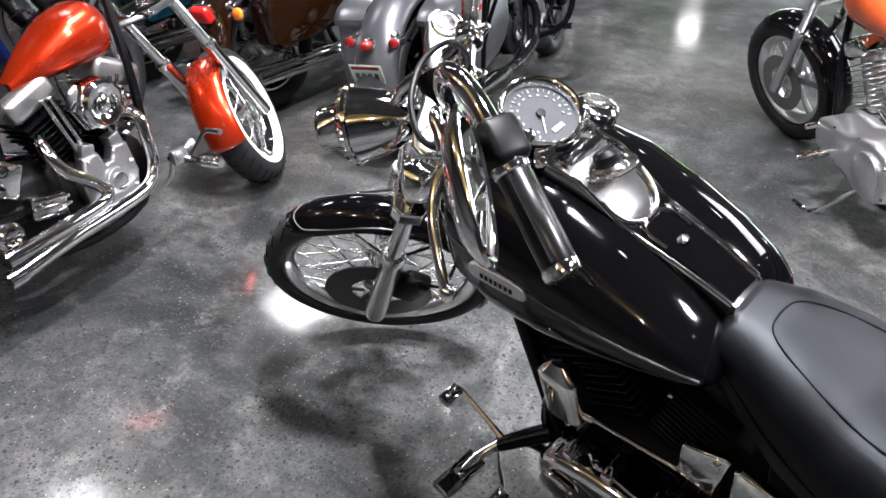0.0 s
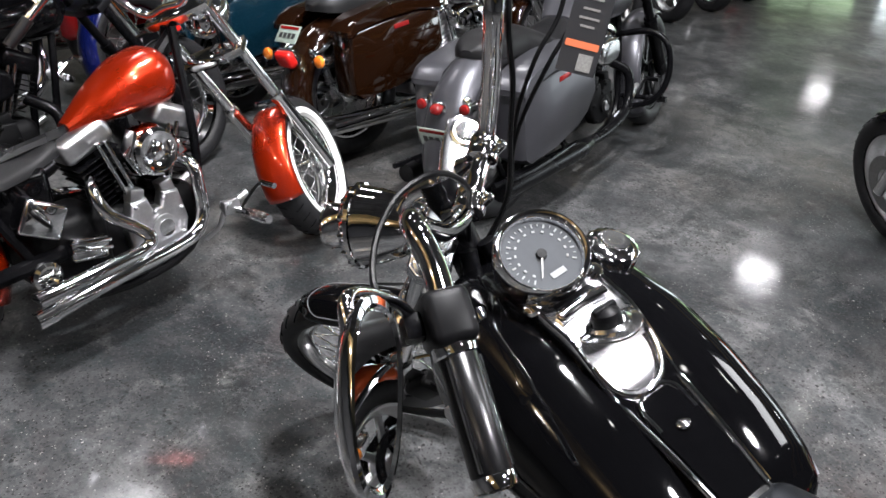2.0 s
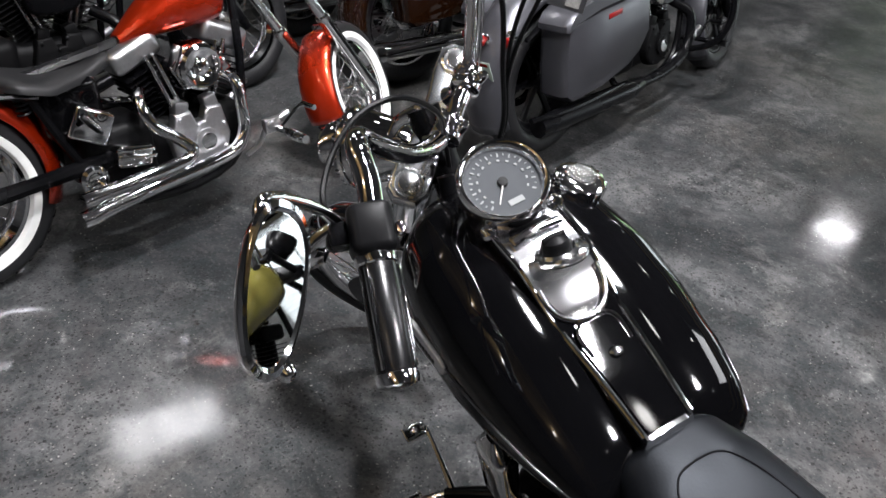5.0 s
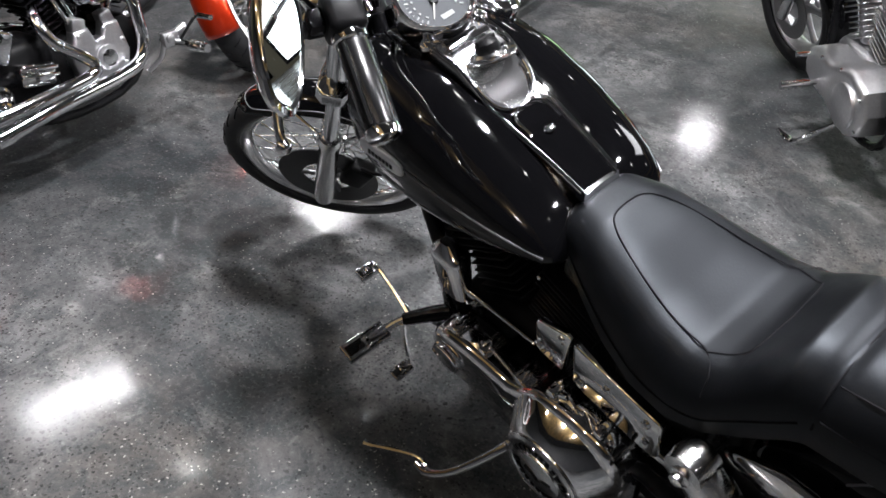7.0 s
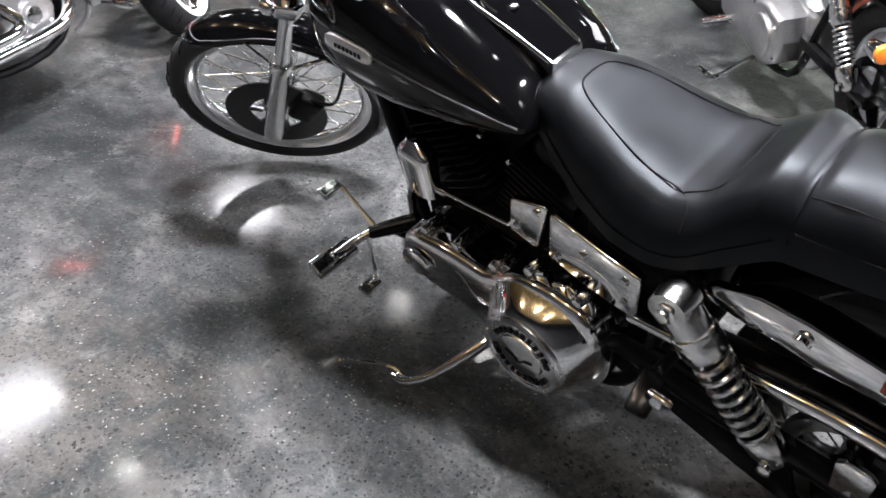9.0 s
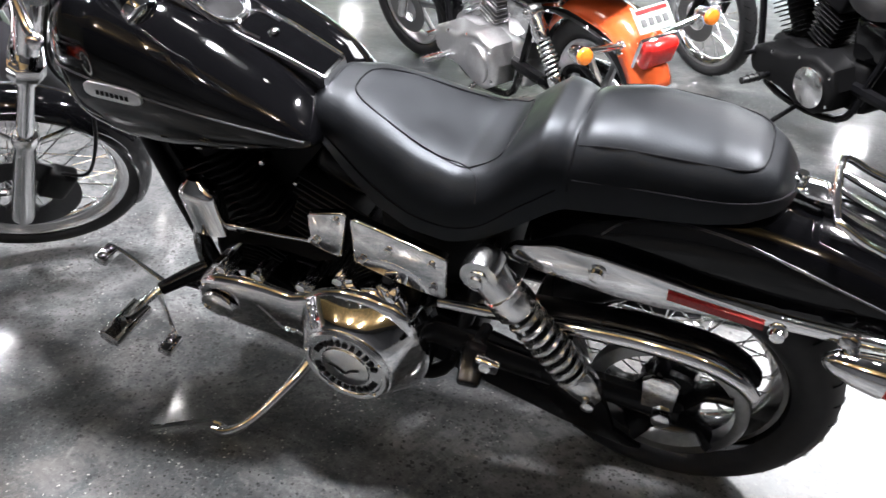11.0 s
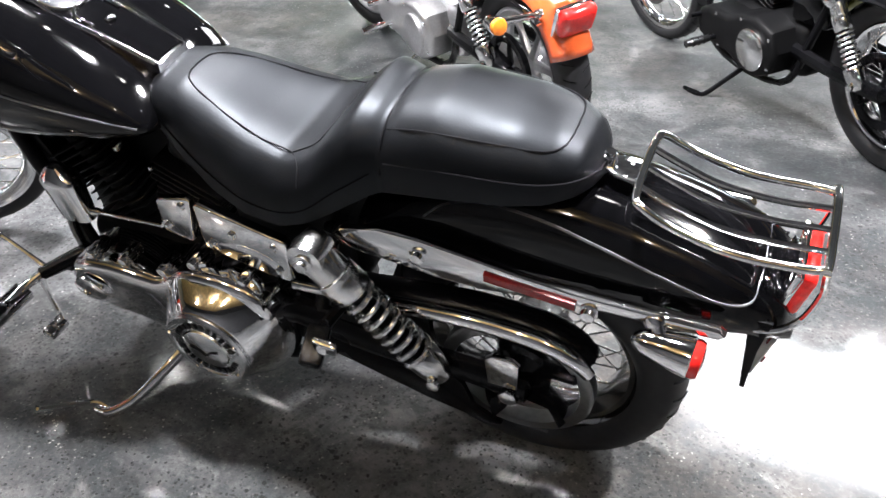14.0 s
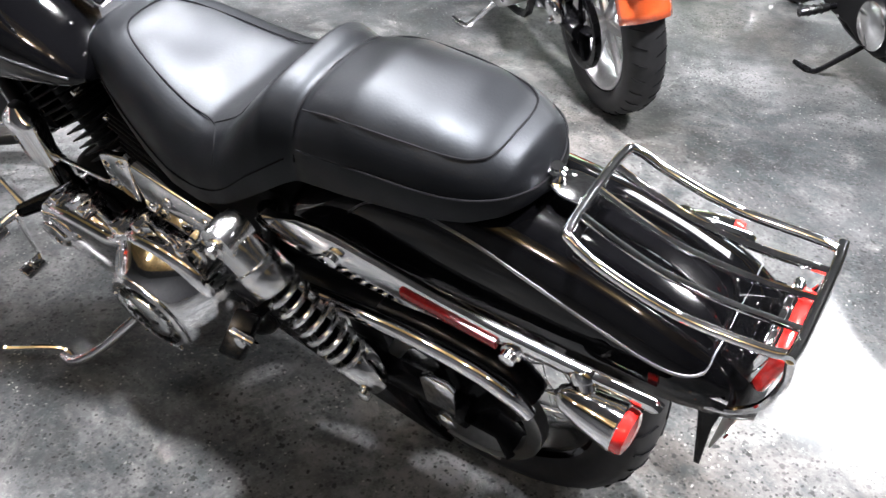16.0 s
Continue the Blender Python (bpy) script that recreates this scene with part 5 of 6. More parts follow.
for s in (-1, 1):
    g0, g1 = V(0.068, s * 0.462, 0.358), V(0.145, s * 0.587, 0.329)
    m = frame_to(g0, g1 - g0)
    L = (g1 - g0).length
    b = bmesh.new()
    lathe(b, [(0.020, 0.0), (0.024, 0.006), (0.0245, L - 0.012), (0.022, L - 0.006)], m, 26)
    grip = fpart("grip", b, GRIP, handle, "black rubber grip with chrome ends")
    b = bmesh.new()
    lathe(b, [(0.025, -0.008), (0.0265, -0.004), (0.0265, 0.006), (0.024, 0.008)], m, 26)
    lathe(b, [(0.0255, L - 0.01), (0.0265, L - 0.004), (0.025, L + 0.005), (0.018, L + 0.008), (0.001, L + 0.009)], m, 26)
    for k in range(3):
        a = 2 * math.pi * k / 3 + 0.5
        tube(b, [m @ V(0.0243 * math.cos(a), 0.0243 * math.sin(a), 0.012), m @ V(0.0243 * math.cos(a), 0.0243 * math.sin(a), L - 0.014)], 0.0026, 6, 1)
    fpart("grip_ring", b, CHROME, grip)
    b = bmesh.new()
    sm = frame_to(g0 + (g0 - g1).normalized() * 0.035, g1 - g0, (0, 0, 1))
    box(b, (0.064, 0.058, 0.066), sm, 0.013, 3)
    box(b, (0.03, 0.05, 0.026), sm @ Matrix.Translation((-0.02, 0.03, 0)), 0.008, 2)
    sw = fpart("switch_housing", b, PLASTIC, handle, "black switch housing")
    for k in range(3):
        b = bmesh.new()
        box(b, (0.016, 0.012, 0.016), sm @ Matrix.Translation((0.02 - 0.02 * k, s * 0.034, 0.006)), 0.004, 2)
        fpart("switch_button", b, CHROME, sw)
    b = bmesh.new()
    lp = g0 + (g0 - g1).normalized() * 0.03 + V(-0.045, 0, -0.005)
    dirv = (g1 - g0).normalized()
    tip = V(0.01, s * 0.609, 0.273)
    tube(b, [lp, lp + V(-0.026, s * 0.035, -0.022), lp + V(-0.03, s * 0.09, -0.045), (lp + V(-0.024, s * 0.13, -0.055)) * 0.4 + tip * 0.6, tip], [0.011, 0.0085, 0.0075, 0.0075, 0.008], 10, 6, 0.75)
    lathe(b, [(0.001, -0.013), (0.008, -0.01), (0.012, -0.003), (0.012, 0.003), (0.008, 0.01), (0.001, 0.013)], frame_to(tip, (0.2, s, -0.3)), 16)
    fpart("lever", b, CHROME, handle, "chrome hand lever")
    b = bmesh.new()
    box(b, (0.05, 0.034, 0.034), frame_to(g0 + (g0 - g1).normalized() * 0.02 + V(-0.032, 0, -0.002), dirv, (0, 0, 1)) @ Matrix.Rotation(radians(90), 4, "Z"), 0.01, 2)
    fpart("lever_clamp", b, BLACK_METAL, handle)

# left mirror
mir_n = (FM.inverted().to_3x3() @ (LEAN_MAIN.inverted().to_3x3() @ V(0.745, 0.555, 0.367))).normalized()
mc = FM.inverted() @ (LEAN_MAIN.inverted() @ V(-0.836, -0.742, 1.178))
mm = frame_to(mc, mir_n, FM.inverted().to_3x3() @ (LEAN_MAIN.inverted().to_3x3() @ V(0.68, -0.36, -0.63)))
out = []
for a in np.linspace(0, 2 * math.pi, 44, endpoint=False):
    c, s = math.cos(a), math.sin(a)
    out.append((0.094 * math.copysign(abs(c) ** 0.9, c), 0.048 * math.copysign(abs(s) ** 0.8, s) * (1 - 0.12 * c)))
b = bmesh.new()
rings = [[mm @ V(x * f, y * f, z) for x, y in out] for f, z in ((0.35, -0.028), (0.7, -0.022), (0.93, -0.010), (1.02, 0.0), (1.0, 0.005), (0.92, 0.006), (0.86, 0.002))]
skin(b, rings)
mirror = fpart("mirror", b, CHROME, None, "teardrop chrome rear view mirror")
b = bmesh.new()
skin(b, [[mm @ V(x * f, y * f, z) for x, y in out] for f, z in ((0.865, 0.0025), (0.85, 0.0036))])
fpart("mirror_glass", b, GLASS_MIRROR, mirror)
b = bmesh.new()
base = V(0.02, -0.44, 0.35)
tube(b, [base, V(-0.012, -0.445, 0.40), mm @ V(-0.10, 0, -0.03), mm @ V(-0.05, 0, -0.026)], [0.009, 0.0075, 0.0075, 0.01], 10, 6)
lathe(b, [(0.012, -0.01), (0.014, 0.0), (0.012, 0.01)], frame_to(base, (0, 0.2, 1)), 16)
fpart("mirror_stem", b, CHROME, mirror)
b = bmesh.new()
lathe(b, [(0.002, -0.036), (0.016, -0.032), (0.027, -0.016), (0.031, 0.004), (0.03, 0.02), (0.024, 0.027), (0.002, 0.03)], frame_to((-0.036, -0.452, 0.288), (-1, -0.2, -0.1)), 26)
bar(b, (-0.02, -0.445, 0.30), (0.006, -0.43, 0.335), 0.012)
fpart("perch_pod", b, CHROME, mirror)

# front fender
FM = FORK
def ff_at(a, c, grow=0.0):
    """A place on the front fender: a round the wheel, c across it."""
    r = 0.338 + grow
    rr = r - 0.05 * (1 - math.cos(c)) ** 0.9
    return V(0.014 + rr * math.sin(a), 0.058 * math.sin(c) / math.sin(1.35) if abs(c) < 1.5 else 0.058, WZ + rr * math.cos(a))


b = bmesh.new()
cs = np.linspace(-1.35, 1.35, 15)
skin(b, [[ff_at(a, c * (1 if 0.12 < k / 39 else (0.25 + 0.75 * math.sqrt(k / 39 / 0.12)))) for c in cs] for k, a in enumerate(np.linspace(-0.95, 1.75, 40))], False, False)
ff = fpart("front_fender", b, BLACK_PAINT, None, "black front fender with a silver pinstripe")
ff.modifiers.new("sheet", "SOLIDIFY").thickness = 0.003
b = bmesh.new()
line = [ff_at(a, c, 0.0022) for a, c in ((1.6, 1.0), (0.8, 1.0), (0.0, 1.0), (-0.6, 1.0), (-0.78, 0.7), (-0.84, 0.0), (-0.78, -0.7), (-0.6, -1.0), (0.0, -1.0), (0.8, -1.0), (1.6, -1.0))]
tube(b, line, 0.0014, 5, 8, 0.6)
fpart("pinstripe", b, PIN, ff)
for s in (-1, 1):
    for a in (-0.35, 0.35):
        p = ff_at(a, s * 1.3)
        b = bmesh.new()
        tube(b, [p, V(0.014 + 0.04 * math.sin(a), s * 0.098, WZ + 0.26)], 0.005, 8, 1)
        fpart("fender_stay", b, CHROME, ff)

# front brake and cables
b = bmesh.new()
dmx = Matrix.Translation((0.014, -0.068, WZ)) @ Matrix.Rotation(radians(90), 4, "X")
lathe(b, [(0.075, 0.0), (0.148, 0.0), (0.148, 0.005), (0.075, 0.005), (0.075, 0)], dmx, 48, False)
disc = fpart("brake_disc", b, DISC, None, "dark steel front brake disc")
for k in range(6):
    a = 2 * math.pi * k / 6
    b = bmesh.new()
    tube(b, [dmx @ V(0.04 * math.cos(a), 0.04 * math.sin(a), 0.0), dmx @ V(0.08 * math.cos(a), 0.08 * math.sin(a), 0.0025)], 0.01, 6, 1, 0.4)
    fpart("disc_arm", b, DISC, disc)
b = bmesh.new()
box(b, (0.075, 0.05, 0.11), Matrix.Translation((0.095, -0.075, WZ + 0.07)) @ Matrix.Rotation(radians(18), 4, "Y"), 0.014, 3)
fpart("brake_caliper", b, BLACK_CASE, None, "black front brake caliper")
b = bmesh.new()
tube(b, [(0.1, -0.085, WZ + 0.12), (0.17, -0.10, WZ + 0.16), (0.16, -0.09, -0.45), (0.06, -0.08, -0.30), (0.05, -0.09, -0.1), (0.05, -0.1, 0.02)], 0.005, 8, 8)
fpart("brake_hose", b, PLASTIC, None)
FM = STEER
b = bmesh.new()
tube(b, [(0.02, -0.42, 0.335), (-0.036, -0.38, 0.278), (-0.06, -0.30, 0.262), (-0.05, -0.22, 0.268), (-0.007, -0.155, 0.255), (0.04, -0.10, 0.17), (0.056, -0.075, 0.07), (0.08, -0.06, -0.08), (0.10, -0.03, -0.3)], 0.0048, 8, 8)
fpart("clutch_cable", b, PLASTIC, None)
for k in range(3):
    b = bmesh.new()
    if k == 0:
        run = [(0.03, 0.43, 0.345), (0.015, 0.3, 0.31), (0.036, 0.2, 0.24), (0.074, 0.19, 0.117), (0.1, 0.17, 0.0), (0.135, 0.15, -0.168), (0.12, 0.1, -0.3)]
    else:
        d = 0.026 * (k - 1)
        run = [(0.07, 0.46 + d, 0.335), (0.11 + d, 0.37, 0.26), (0.122 + d, 0.3, 0.196), (0.103 + d, 0.24, 0.136), (0.101 + 0.5 * d, 0.2, 0.031), (0.117, 0.18, -0.062), (0.139, 0.16, -0.181), (0.125, 0.1, -0.3)]
    tube(b, run, 0.0045 if k else 0.0055, 8, 8)
    fpart("throttle_cable", b, PLASTIC, None)

# swing tag on the right side of the bar: printed bars only
tag_root = thing("price_tag", Matrix(), "black hanging price tag with orange and white print", "tag")
tm = LEAN_MAIN @ frame_to((-1.351, 0.328, 1.275), (0.681, -0.613, 0.401), (0.729, 0.618, -0.295))
b = bmesh.new()
box(b, (0.07, 0.166, 0.002), tm, 0.0)
part("card", b, PAPER_DARK, tag_root)
for k, (w, h, y) in enumerate(((0.034, 0.008, 0.05), (0.03, 0.004, 0.03), (0.036, 0.004, 0.014), (0.026, 0.004, 0.0))):
    b = bmesh.new()
    box(b, (w, h, 0.001), tm @ Matrix.Translation((0, y, 0.0016)))
    part("print_bar", b, PRINT_GREY, tag_root)
b = bmesh.new()
box(b, (0.06, 0.012, 0.001), tm @ Matrix.Translation((0, -0.032, 0.0016)))
part("print_band", b, PAPER_ORANGE, tag_root)
b = bmesh.new()
box(b, (0.026, 0.03, 0.001), tm @ Matrix.Translation((0.012, -0.062, 0.0016)))
part("print_box", b, PRINT_GREY, tag_root)
b = bmesh.new()
tube(b, [tm @ V(0, 0.072, 0), tm @ V(0.01, 0.12, 0.0), LEAN_MAIN @ (FM @ V(0.0, 0.30, 0.362))], 0.001, 5, 4)
part("string", b, PAPER, tag_root)

# ---- the other bikes of the showroom ----


def cruiser(rear, front, label, paint_m, lean=9.0, steer_deg=0.0, group="parked motorcycles", fr=0.32, rr=0.32, spoke=True, cast_mat=CHROME, white=False, engine=(ALUMINIUM, CHROME), primary_m=CHROME,
            bags=None, fork_m=CHROME, fork_r=0.02, rake_deg=32, bar_h=0.22, tank_kind="peanut", fender_m=None, round_air=True, pipes="low", shocks=True, mid_pegs=False, signals=AMBER_LENS,
            guard=False, seat_m=SADDLE, bobtail=False, front_fender=True, tread=False, lamp_m=CHROME, pipe_m=CHROME, tank_z=0.0, wide=1.0, plate_side=False, plate_low=False, ff_m=None, e_end=None, ex=None, cyl_m=None, case_m=None, tank_pts=None, ff_span=None, bag_drop=0.0, sig_y=0.19, e_start=-0.9, fat_front=False, tail_s=1.0, solo=False, tail_a=1.02, sig_z=0.0, fend=0.0, rocker_m=None):
    r0, f0 = Vector((*rear, 0)), Vector((*front, 0))
    wb = (f0 - r0).length
    d = (r0 - f0).normalized()
    turn = math.degrees(math.atan2(d.y, d.x))
    root = thing("motorcycle", pose(rear[0], rear[1], 0, 0, 0, turn) @ pose(0, 0, 0, lean, 0, 0), label, "motorcycle", group)
    fender_m = fender_m or paint_m
    eng, bright = engine
    # wheels
    rim_r = rr - 0.1
    w = wheel(root, "rear_wheel", (0, 0, rr - 0.004), (0, -1, 0), rr, 0.068 * wide, rim_r, 0.05, 28, 0.05, 0.05, CHROME if spoke else cast_mat, WHITEWALL if white else RUBBER, tread=tread, cast=0 if spoke else 6)
    b = bmesh.new()
    lathe(b, [(0.105, 0), (0.135, 0), (0.138, 0.004), (0.138, 0.024), (0.12, 0.026), (0.105, 0.02), (0.105, 0)], frame_to((0, -0.085, rr), (0, -1, 0)), 40, False)
    pulley_m = STEEL_GREY if primary_m is CHROME else BLACK_METAL
    pulley = part("belt_pulley", b, pulley_m, root)
    for k in range(5):
        a = 2 * math.pi * k / 5
        pm = frame_to((0, -0.095, rr), (0, -1, 0))
        b = bmesh.new()
        tube(b, [pm @ V(0.02 * math.cos(a), 0.02 * math.sin(a), 0.0), pm @ V(0.11 * math.cos(a), 0.11 * math.sin(a), 0.006)], [0.024, 0.016], 6, 1, 0.5)
        part("pulley_arm", b, pulley_m, pulley)
    hz = 0.96
    rk, st = radians(rake_deg), radians(steer_deg)
    up = V(math.sin(rk), 0, math.cos(rk))
    bk = V(math.cos(rk), 0, -math.sin(rk))
    lf = math.cos(st) * V(0, -1, 0) + math.sin(st) * bk
    fw_ = -math.cos(st) * bk + math.sin(st) * V(0, -1, 0)
    axle = V(-wb, 0, fr - 0.004)
    L = (hz - axle.z) / up.z
    head = axle + up * L + V(0, 0, 0)
    fm = Matrix.Translation(head) @ Matrix((-fw_, -lf, up)).transposed().to_4x4()

    def fp(name, bb, m, parent=None, lab=""):
        bmesh.ops.transform(bb, matrix=fm, verts=bb.verts)
        return part(name, bb, m, parent or root, lab)

    thin = fr > 0.325 and not fat_front
    w = wheel(root, "front_wheel", fm @ V(0, 0, -L), fm.to_3x3() @ V(0, -1, 0), fr, 0.045 if thin else 0.062, fr - (0.062 if thin else 0.095), 0.03 if thin else 0.042, 28, 0.045, 0.05, CHROME if spoke else cast_mat,
              WHITEWALL if white else RUBBER, tread=tread, cast=0 if spoke else 6)
    for s in (-1, 1):
        b = bmesh.new()
        bar(b, (0.0, s * 0.1, 0.04), (0.0, s * 0.1, -L * 0.55), fork_r)
        leg = fp("fork_leg", b, fork_m)
        b = bmesh.new()
        lathe(b, [(fork_r * 0.6, -L - 0.03), (fork_r * 1.3, -L - 0.026), (fork_r * 1.35, -L), (fork_r * 1.3, -L * 0.56), (fork_r * 1.5, -L * 0.55), (fork_r * 1.4, -L * 0.52)], Matrix.Translation((0, s * 0.1, 0)), 16)
        fp("slider", b, CHROME_DULL if fork_m is CHROME else fork_m, leg)
    for z in (0.0, -0.2):
        b = bmesh.new()
        slab(b, [(0.04, -0.125), (-0.03, -0.125), (-0.035, 0), (-0.03, 0.125), (0.04, 0.125), (0.06, 0)], Matrix.Translation((0, 0, z)), 0.03, 0.006)
        fp("fork_yoke", b, fork_m)
    b = bmesh.new()
    lathe(b, [(0.074, 0), (0.135, 0), (0.135, 0.005), (0.074, 0.005), (0.074, 0)], Matrix.Translation((0, -0.07, -L)) @ Matrix.Rotation(radians(90), 4, "X"), 36, False)
    fp("brake_disc", b, STEEL_GREY)
    b = bmesh.new()
    lathe(b, [(0.02, -0.09), (0.06, -0.06), (0.078, -0.01), (0.082, 0.03), (0.08, 0.045), (0.072, 0.05)], Matrix.Translation((-0.12, 0, -0.1)) @ Matrix.Rotation(radians(-90), 4, "Y"), 28)
    lamp = fp("headlamp", b, lamp_m)
    b = bmesh.new()
    lathe(b, [(0.074, 0.046), (0.05, 0.062), (0.001, 0.068)], Matrix.Translation((-0.12, 0, -0.1)) @ Matrix.Rotation(radians(-90), 4, "Y"), 24)
    fp("headlamp_glass", b, LAMP_GLASS, lamp)
    half = [(0.05, 0.0, 0.07), (0.05, 0.09, 0.08), (0.04, 0.16, 0.08 + bar_h * 0.8), (0.05, 0.24, 0.08 + bar_h), (0.12, 0.35, 0.06 + bar_h), (0.2, 0.43, 0.04 + bar_h)]
    b = bmesh.new()
    tube(b, [(x, -y, z) for x, y, z in reversed(half[1:])] + half, 0.0135, 10, 5)
    hb = fp("handlebar", b, CHROME if fork_m is CHROME else BLACK_METAL)
    for s in (-1, 1):
        b = bmesh.new()
        bar(b, (0.14, s * 0.37, 0.055 + bar_h), (0.215, s * 0.445, 0.035 + bar_h), 0.019)
        fp("grip", b, GRIP, hb)
        b = bmesh.new()
        tube(b, [(0.09, s * 0.33, 0.06 + bar_h), (0.1, s * 0.38, 0.05 + bar_h), (0.17, s * 0.45, 0.03 + bar_h)], 0.007, 8, 4)
        fp("lever", b, CHROME, hb)
        b = bmesh.new()
        tube(b, [(0.1, s * 0.33, 0.07 + bar_h), (0.08, s * 0.37, 0.13 + bar_h), (0.09, s * 0.4, 0.16 + bar_h)], 0.005, 8, 4)
        mm2 = Matrix.Translation((0.095, s * 0.405, 0.18 + bar_h)) @ Matrix.Rotation(radians(80), 4, "Y")
        slab(b, [(0.04 * math.cos(a), 0.06 * math.sin(a)) for a in np.linspace(0, 2 * math.pi, 20, endpoint=False)], mm2, 0.014, 0.004)
        fp("mirror", b, CHROME if fork_m is CHROME else BLACK_METAL, hb)
    b = bmesh.new()
    tube(b, [(0.08, 0.3, 0.07 + bar_h), (-0.02, 0.2, 0.05 + bar_h), (-0.06, 0.08, 0.0), (0.03, 0.05, -0.2)], 0.005, 6, 5)
    fp("cable", b, PLASTIC)
    if front_fender:
        b = bmesh.new()
        R = fr + 0.018
        wd = 0.055 if thin else 0.078

        def ffa(a, c):
            q = R - 0.045 * (1 - math.cos(c))
            return V(q * math.sin(a), wd * math.sin(c) / math.sin(1.3), -L + q * math.cos(a))
        a0, a1 = ff_span or ((-0.5, 1.25) if thin else (-0.95, 1.75))
        skin(b, [[ffa(a, c) for c in np.linspace(-1.3, 1.3, 11)] for a in np.linspace(a0, a1, 22)], False, False)
        ffo = fp("front_fender", b, ff_m or fender_m)
        ffo.modifiers.new("sheet", "SOLIDIFY").thickness = 0.003
    # frame and engine
    b = bmesh.new()
    for s in (-1, 1):
        tube(b, [head + V(0.06, s * 0.02, -0.03), V(-wb + 0.56, s * 0.1, 0.5), V(-wb + 0.66, s * 0.12, 0.2), V(-0.5, s * 0.12, 0.18), V(-0.36, s * 0.11, 0.4), V(-0.28, s * 0.1, 0.6)], 0.016, 8, 5)
    tube(b, [head + V(0.05, 0, -0.05), V(-wb + 0.75, 0, 0.72), V(-0.28, 0, 0.62)], 0.022, 8, 5)
    part("frame", b, BLACK_METAL, root)
    ex = ex or (-0.80 if wb > 1.55 else -0.74)
    b = bmesh.new()
    box(b, (0.4, 0.2, 0.2), Matrix.Translation((ex, 0, 0.32)), 0.05, 3)
    box(b, (0.26, 0.22, 0.22), Matrix.Translation((ex + 0.28, 0.0, 0.33)), 0.04, 3)
    part("crankcase", b, case_m or eng, root)
    for low, top in (((ex - 0.07, 0, 0.41), (ex - 0.17, 0, 0.62)), ((ex + 0.06, 0, 0.41), (ex + 0.14, 0, 0.62))):
        c = cylinder(root, low, top, (cyl_m or eng, rocker_m or bright), 0.068, 9, cap=(0.15, 0.185, 0.085) if rocker_m else (0.185, 0.145, 0.085))
        for k in (-1, 1):
            b = bmesh.new()
            bar(b, (low[0] * 0.5 + ex * 0.5 + k * 0.014, 0.105, 0.36), (top[0] * 0.85 + ex * 0.15 + k * 0.014, 0.095, 0.64), 0.008)
            part("pushrod_tube", b, CHROME, c)
    b = bmesh.new()
    nose = [(-0.095, -0.05), (-0.11, 0.0), (-0.10, 0.05), (-0.088, 0.11), (-0.03, 0.115), (-0.014, 0.07), (0.014, 0.07), (0.03, 0.115), (0.088, 0.11), (0.102, 0.06), (0.115, 0.02), (0.105, -0.04), (0.07, -0.085), (0.0, -0.1), (-0.06, -0.085)]
    slab(b, [(x, -z) for x, z in nose], frame_to((ex, 0.1, 0.32), (0, 1, 0), (1, 0, 0)), 0.045, 0.012, 3)
    for k in (-1, 1):
        box(b, (0.05, 0.05, 0.05), Matrix.Translation((ex + k * 0.056, 0.11, 0.445)) @ Matrix.Rotation(radians(-14 * k), 4, "Y"), 0.008, 2)
    for x, z in nose[::2]:
        lathe(b, [(0.008, 0.04), (0.008, 0.05), (0.004, 0.053)], frame_to((ex + x * 0.86, 0.1, 0.32 + z * 0.86), (0, 1, 0)), 8)
    lathe(b, [(0.045, 0.05), (0.045, 0.058), (0.036, 0.06), (0.001, 0.061)], frame_to((ex - 0.01, 0.1, 0.32), (0, 1, 0)), 26)
    cam_c = part("cam_cover", b, eng, root)
    b = bmesh.new()
    lathe(b, [(0.03, 0.0), (0.03, 0.004), (0.001, 0.006)], frame_to((ex - 0.01, 0.161, 0.32), (0, 1, 0)), 22)
    part("cam_badge", b, CHROME, cam_c)
    b = bmesh.new()
    if round_air:
        am = frame_to((ex - 0.02, 0.1, 0.585), (0, 1, 0), (1, 0, 0))
        slab(b, [(-0.12 + 0.0, 0.03), (-0.02, 0.075), (0.06, 0.07), (0.09, 0.0), (0.05, -0.075), (-0.03, -0.08), (-0.1, -0.02)][::-1], am, 0.07, 0.022, 3)
        lathe(b, [(0.078, 0.066), (0.078, 0.078), (0.068, 0.088), (0.036, 0.084), (0.03, 0.078), (0.02, 0.084), (0.001, 0.086)], am, 32)
    else:
        slab(b, [(0.11 * math.copysign(abs(math.cos(a)) ** 0.7, math.cos(a)), 0.065 * math.copysign(abs(math.sin(a)) ** 0.7, math.sin(a))) for a in np.linspace(0, 2 * math.pi, 26, endpoint=False)], frame_to((ex, 0.1, 0.585), (0, 1, 0), (1, 0, 0)), 0.08, 0.02, 3)
    part("air_cleaner", b, bright, root)
    # primary on the left
    b = bmesh.new()
    pts = [(ex - 0.17, 0.33), (ex - 0.15, 0.39), (ex - 0.08, 0.415), (ex + 0.05, 0.41), (ex + 0.14, 0.44), (ex + 0.24, 0.455), (ex + 0.34, 0.42), (ex + 0.37, 0.34), (ex + 0.34, 0.25), (ex + 0.25, 0.205), (ex + 0.15, 0.215), (ex + 0.05, 0.25), (ex - 0.08, 0.255), (ex - 0.15, 0.28)]
    slab(b, pts, frame_to((0, -0.1, 0), (0, -1, 0), (1, 0, 0)), 0.12, 0.03, 4)
    pr = part("primary_cover", b, primary_m, root)
    b = bmesh.new()
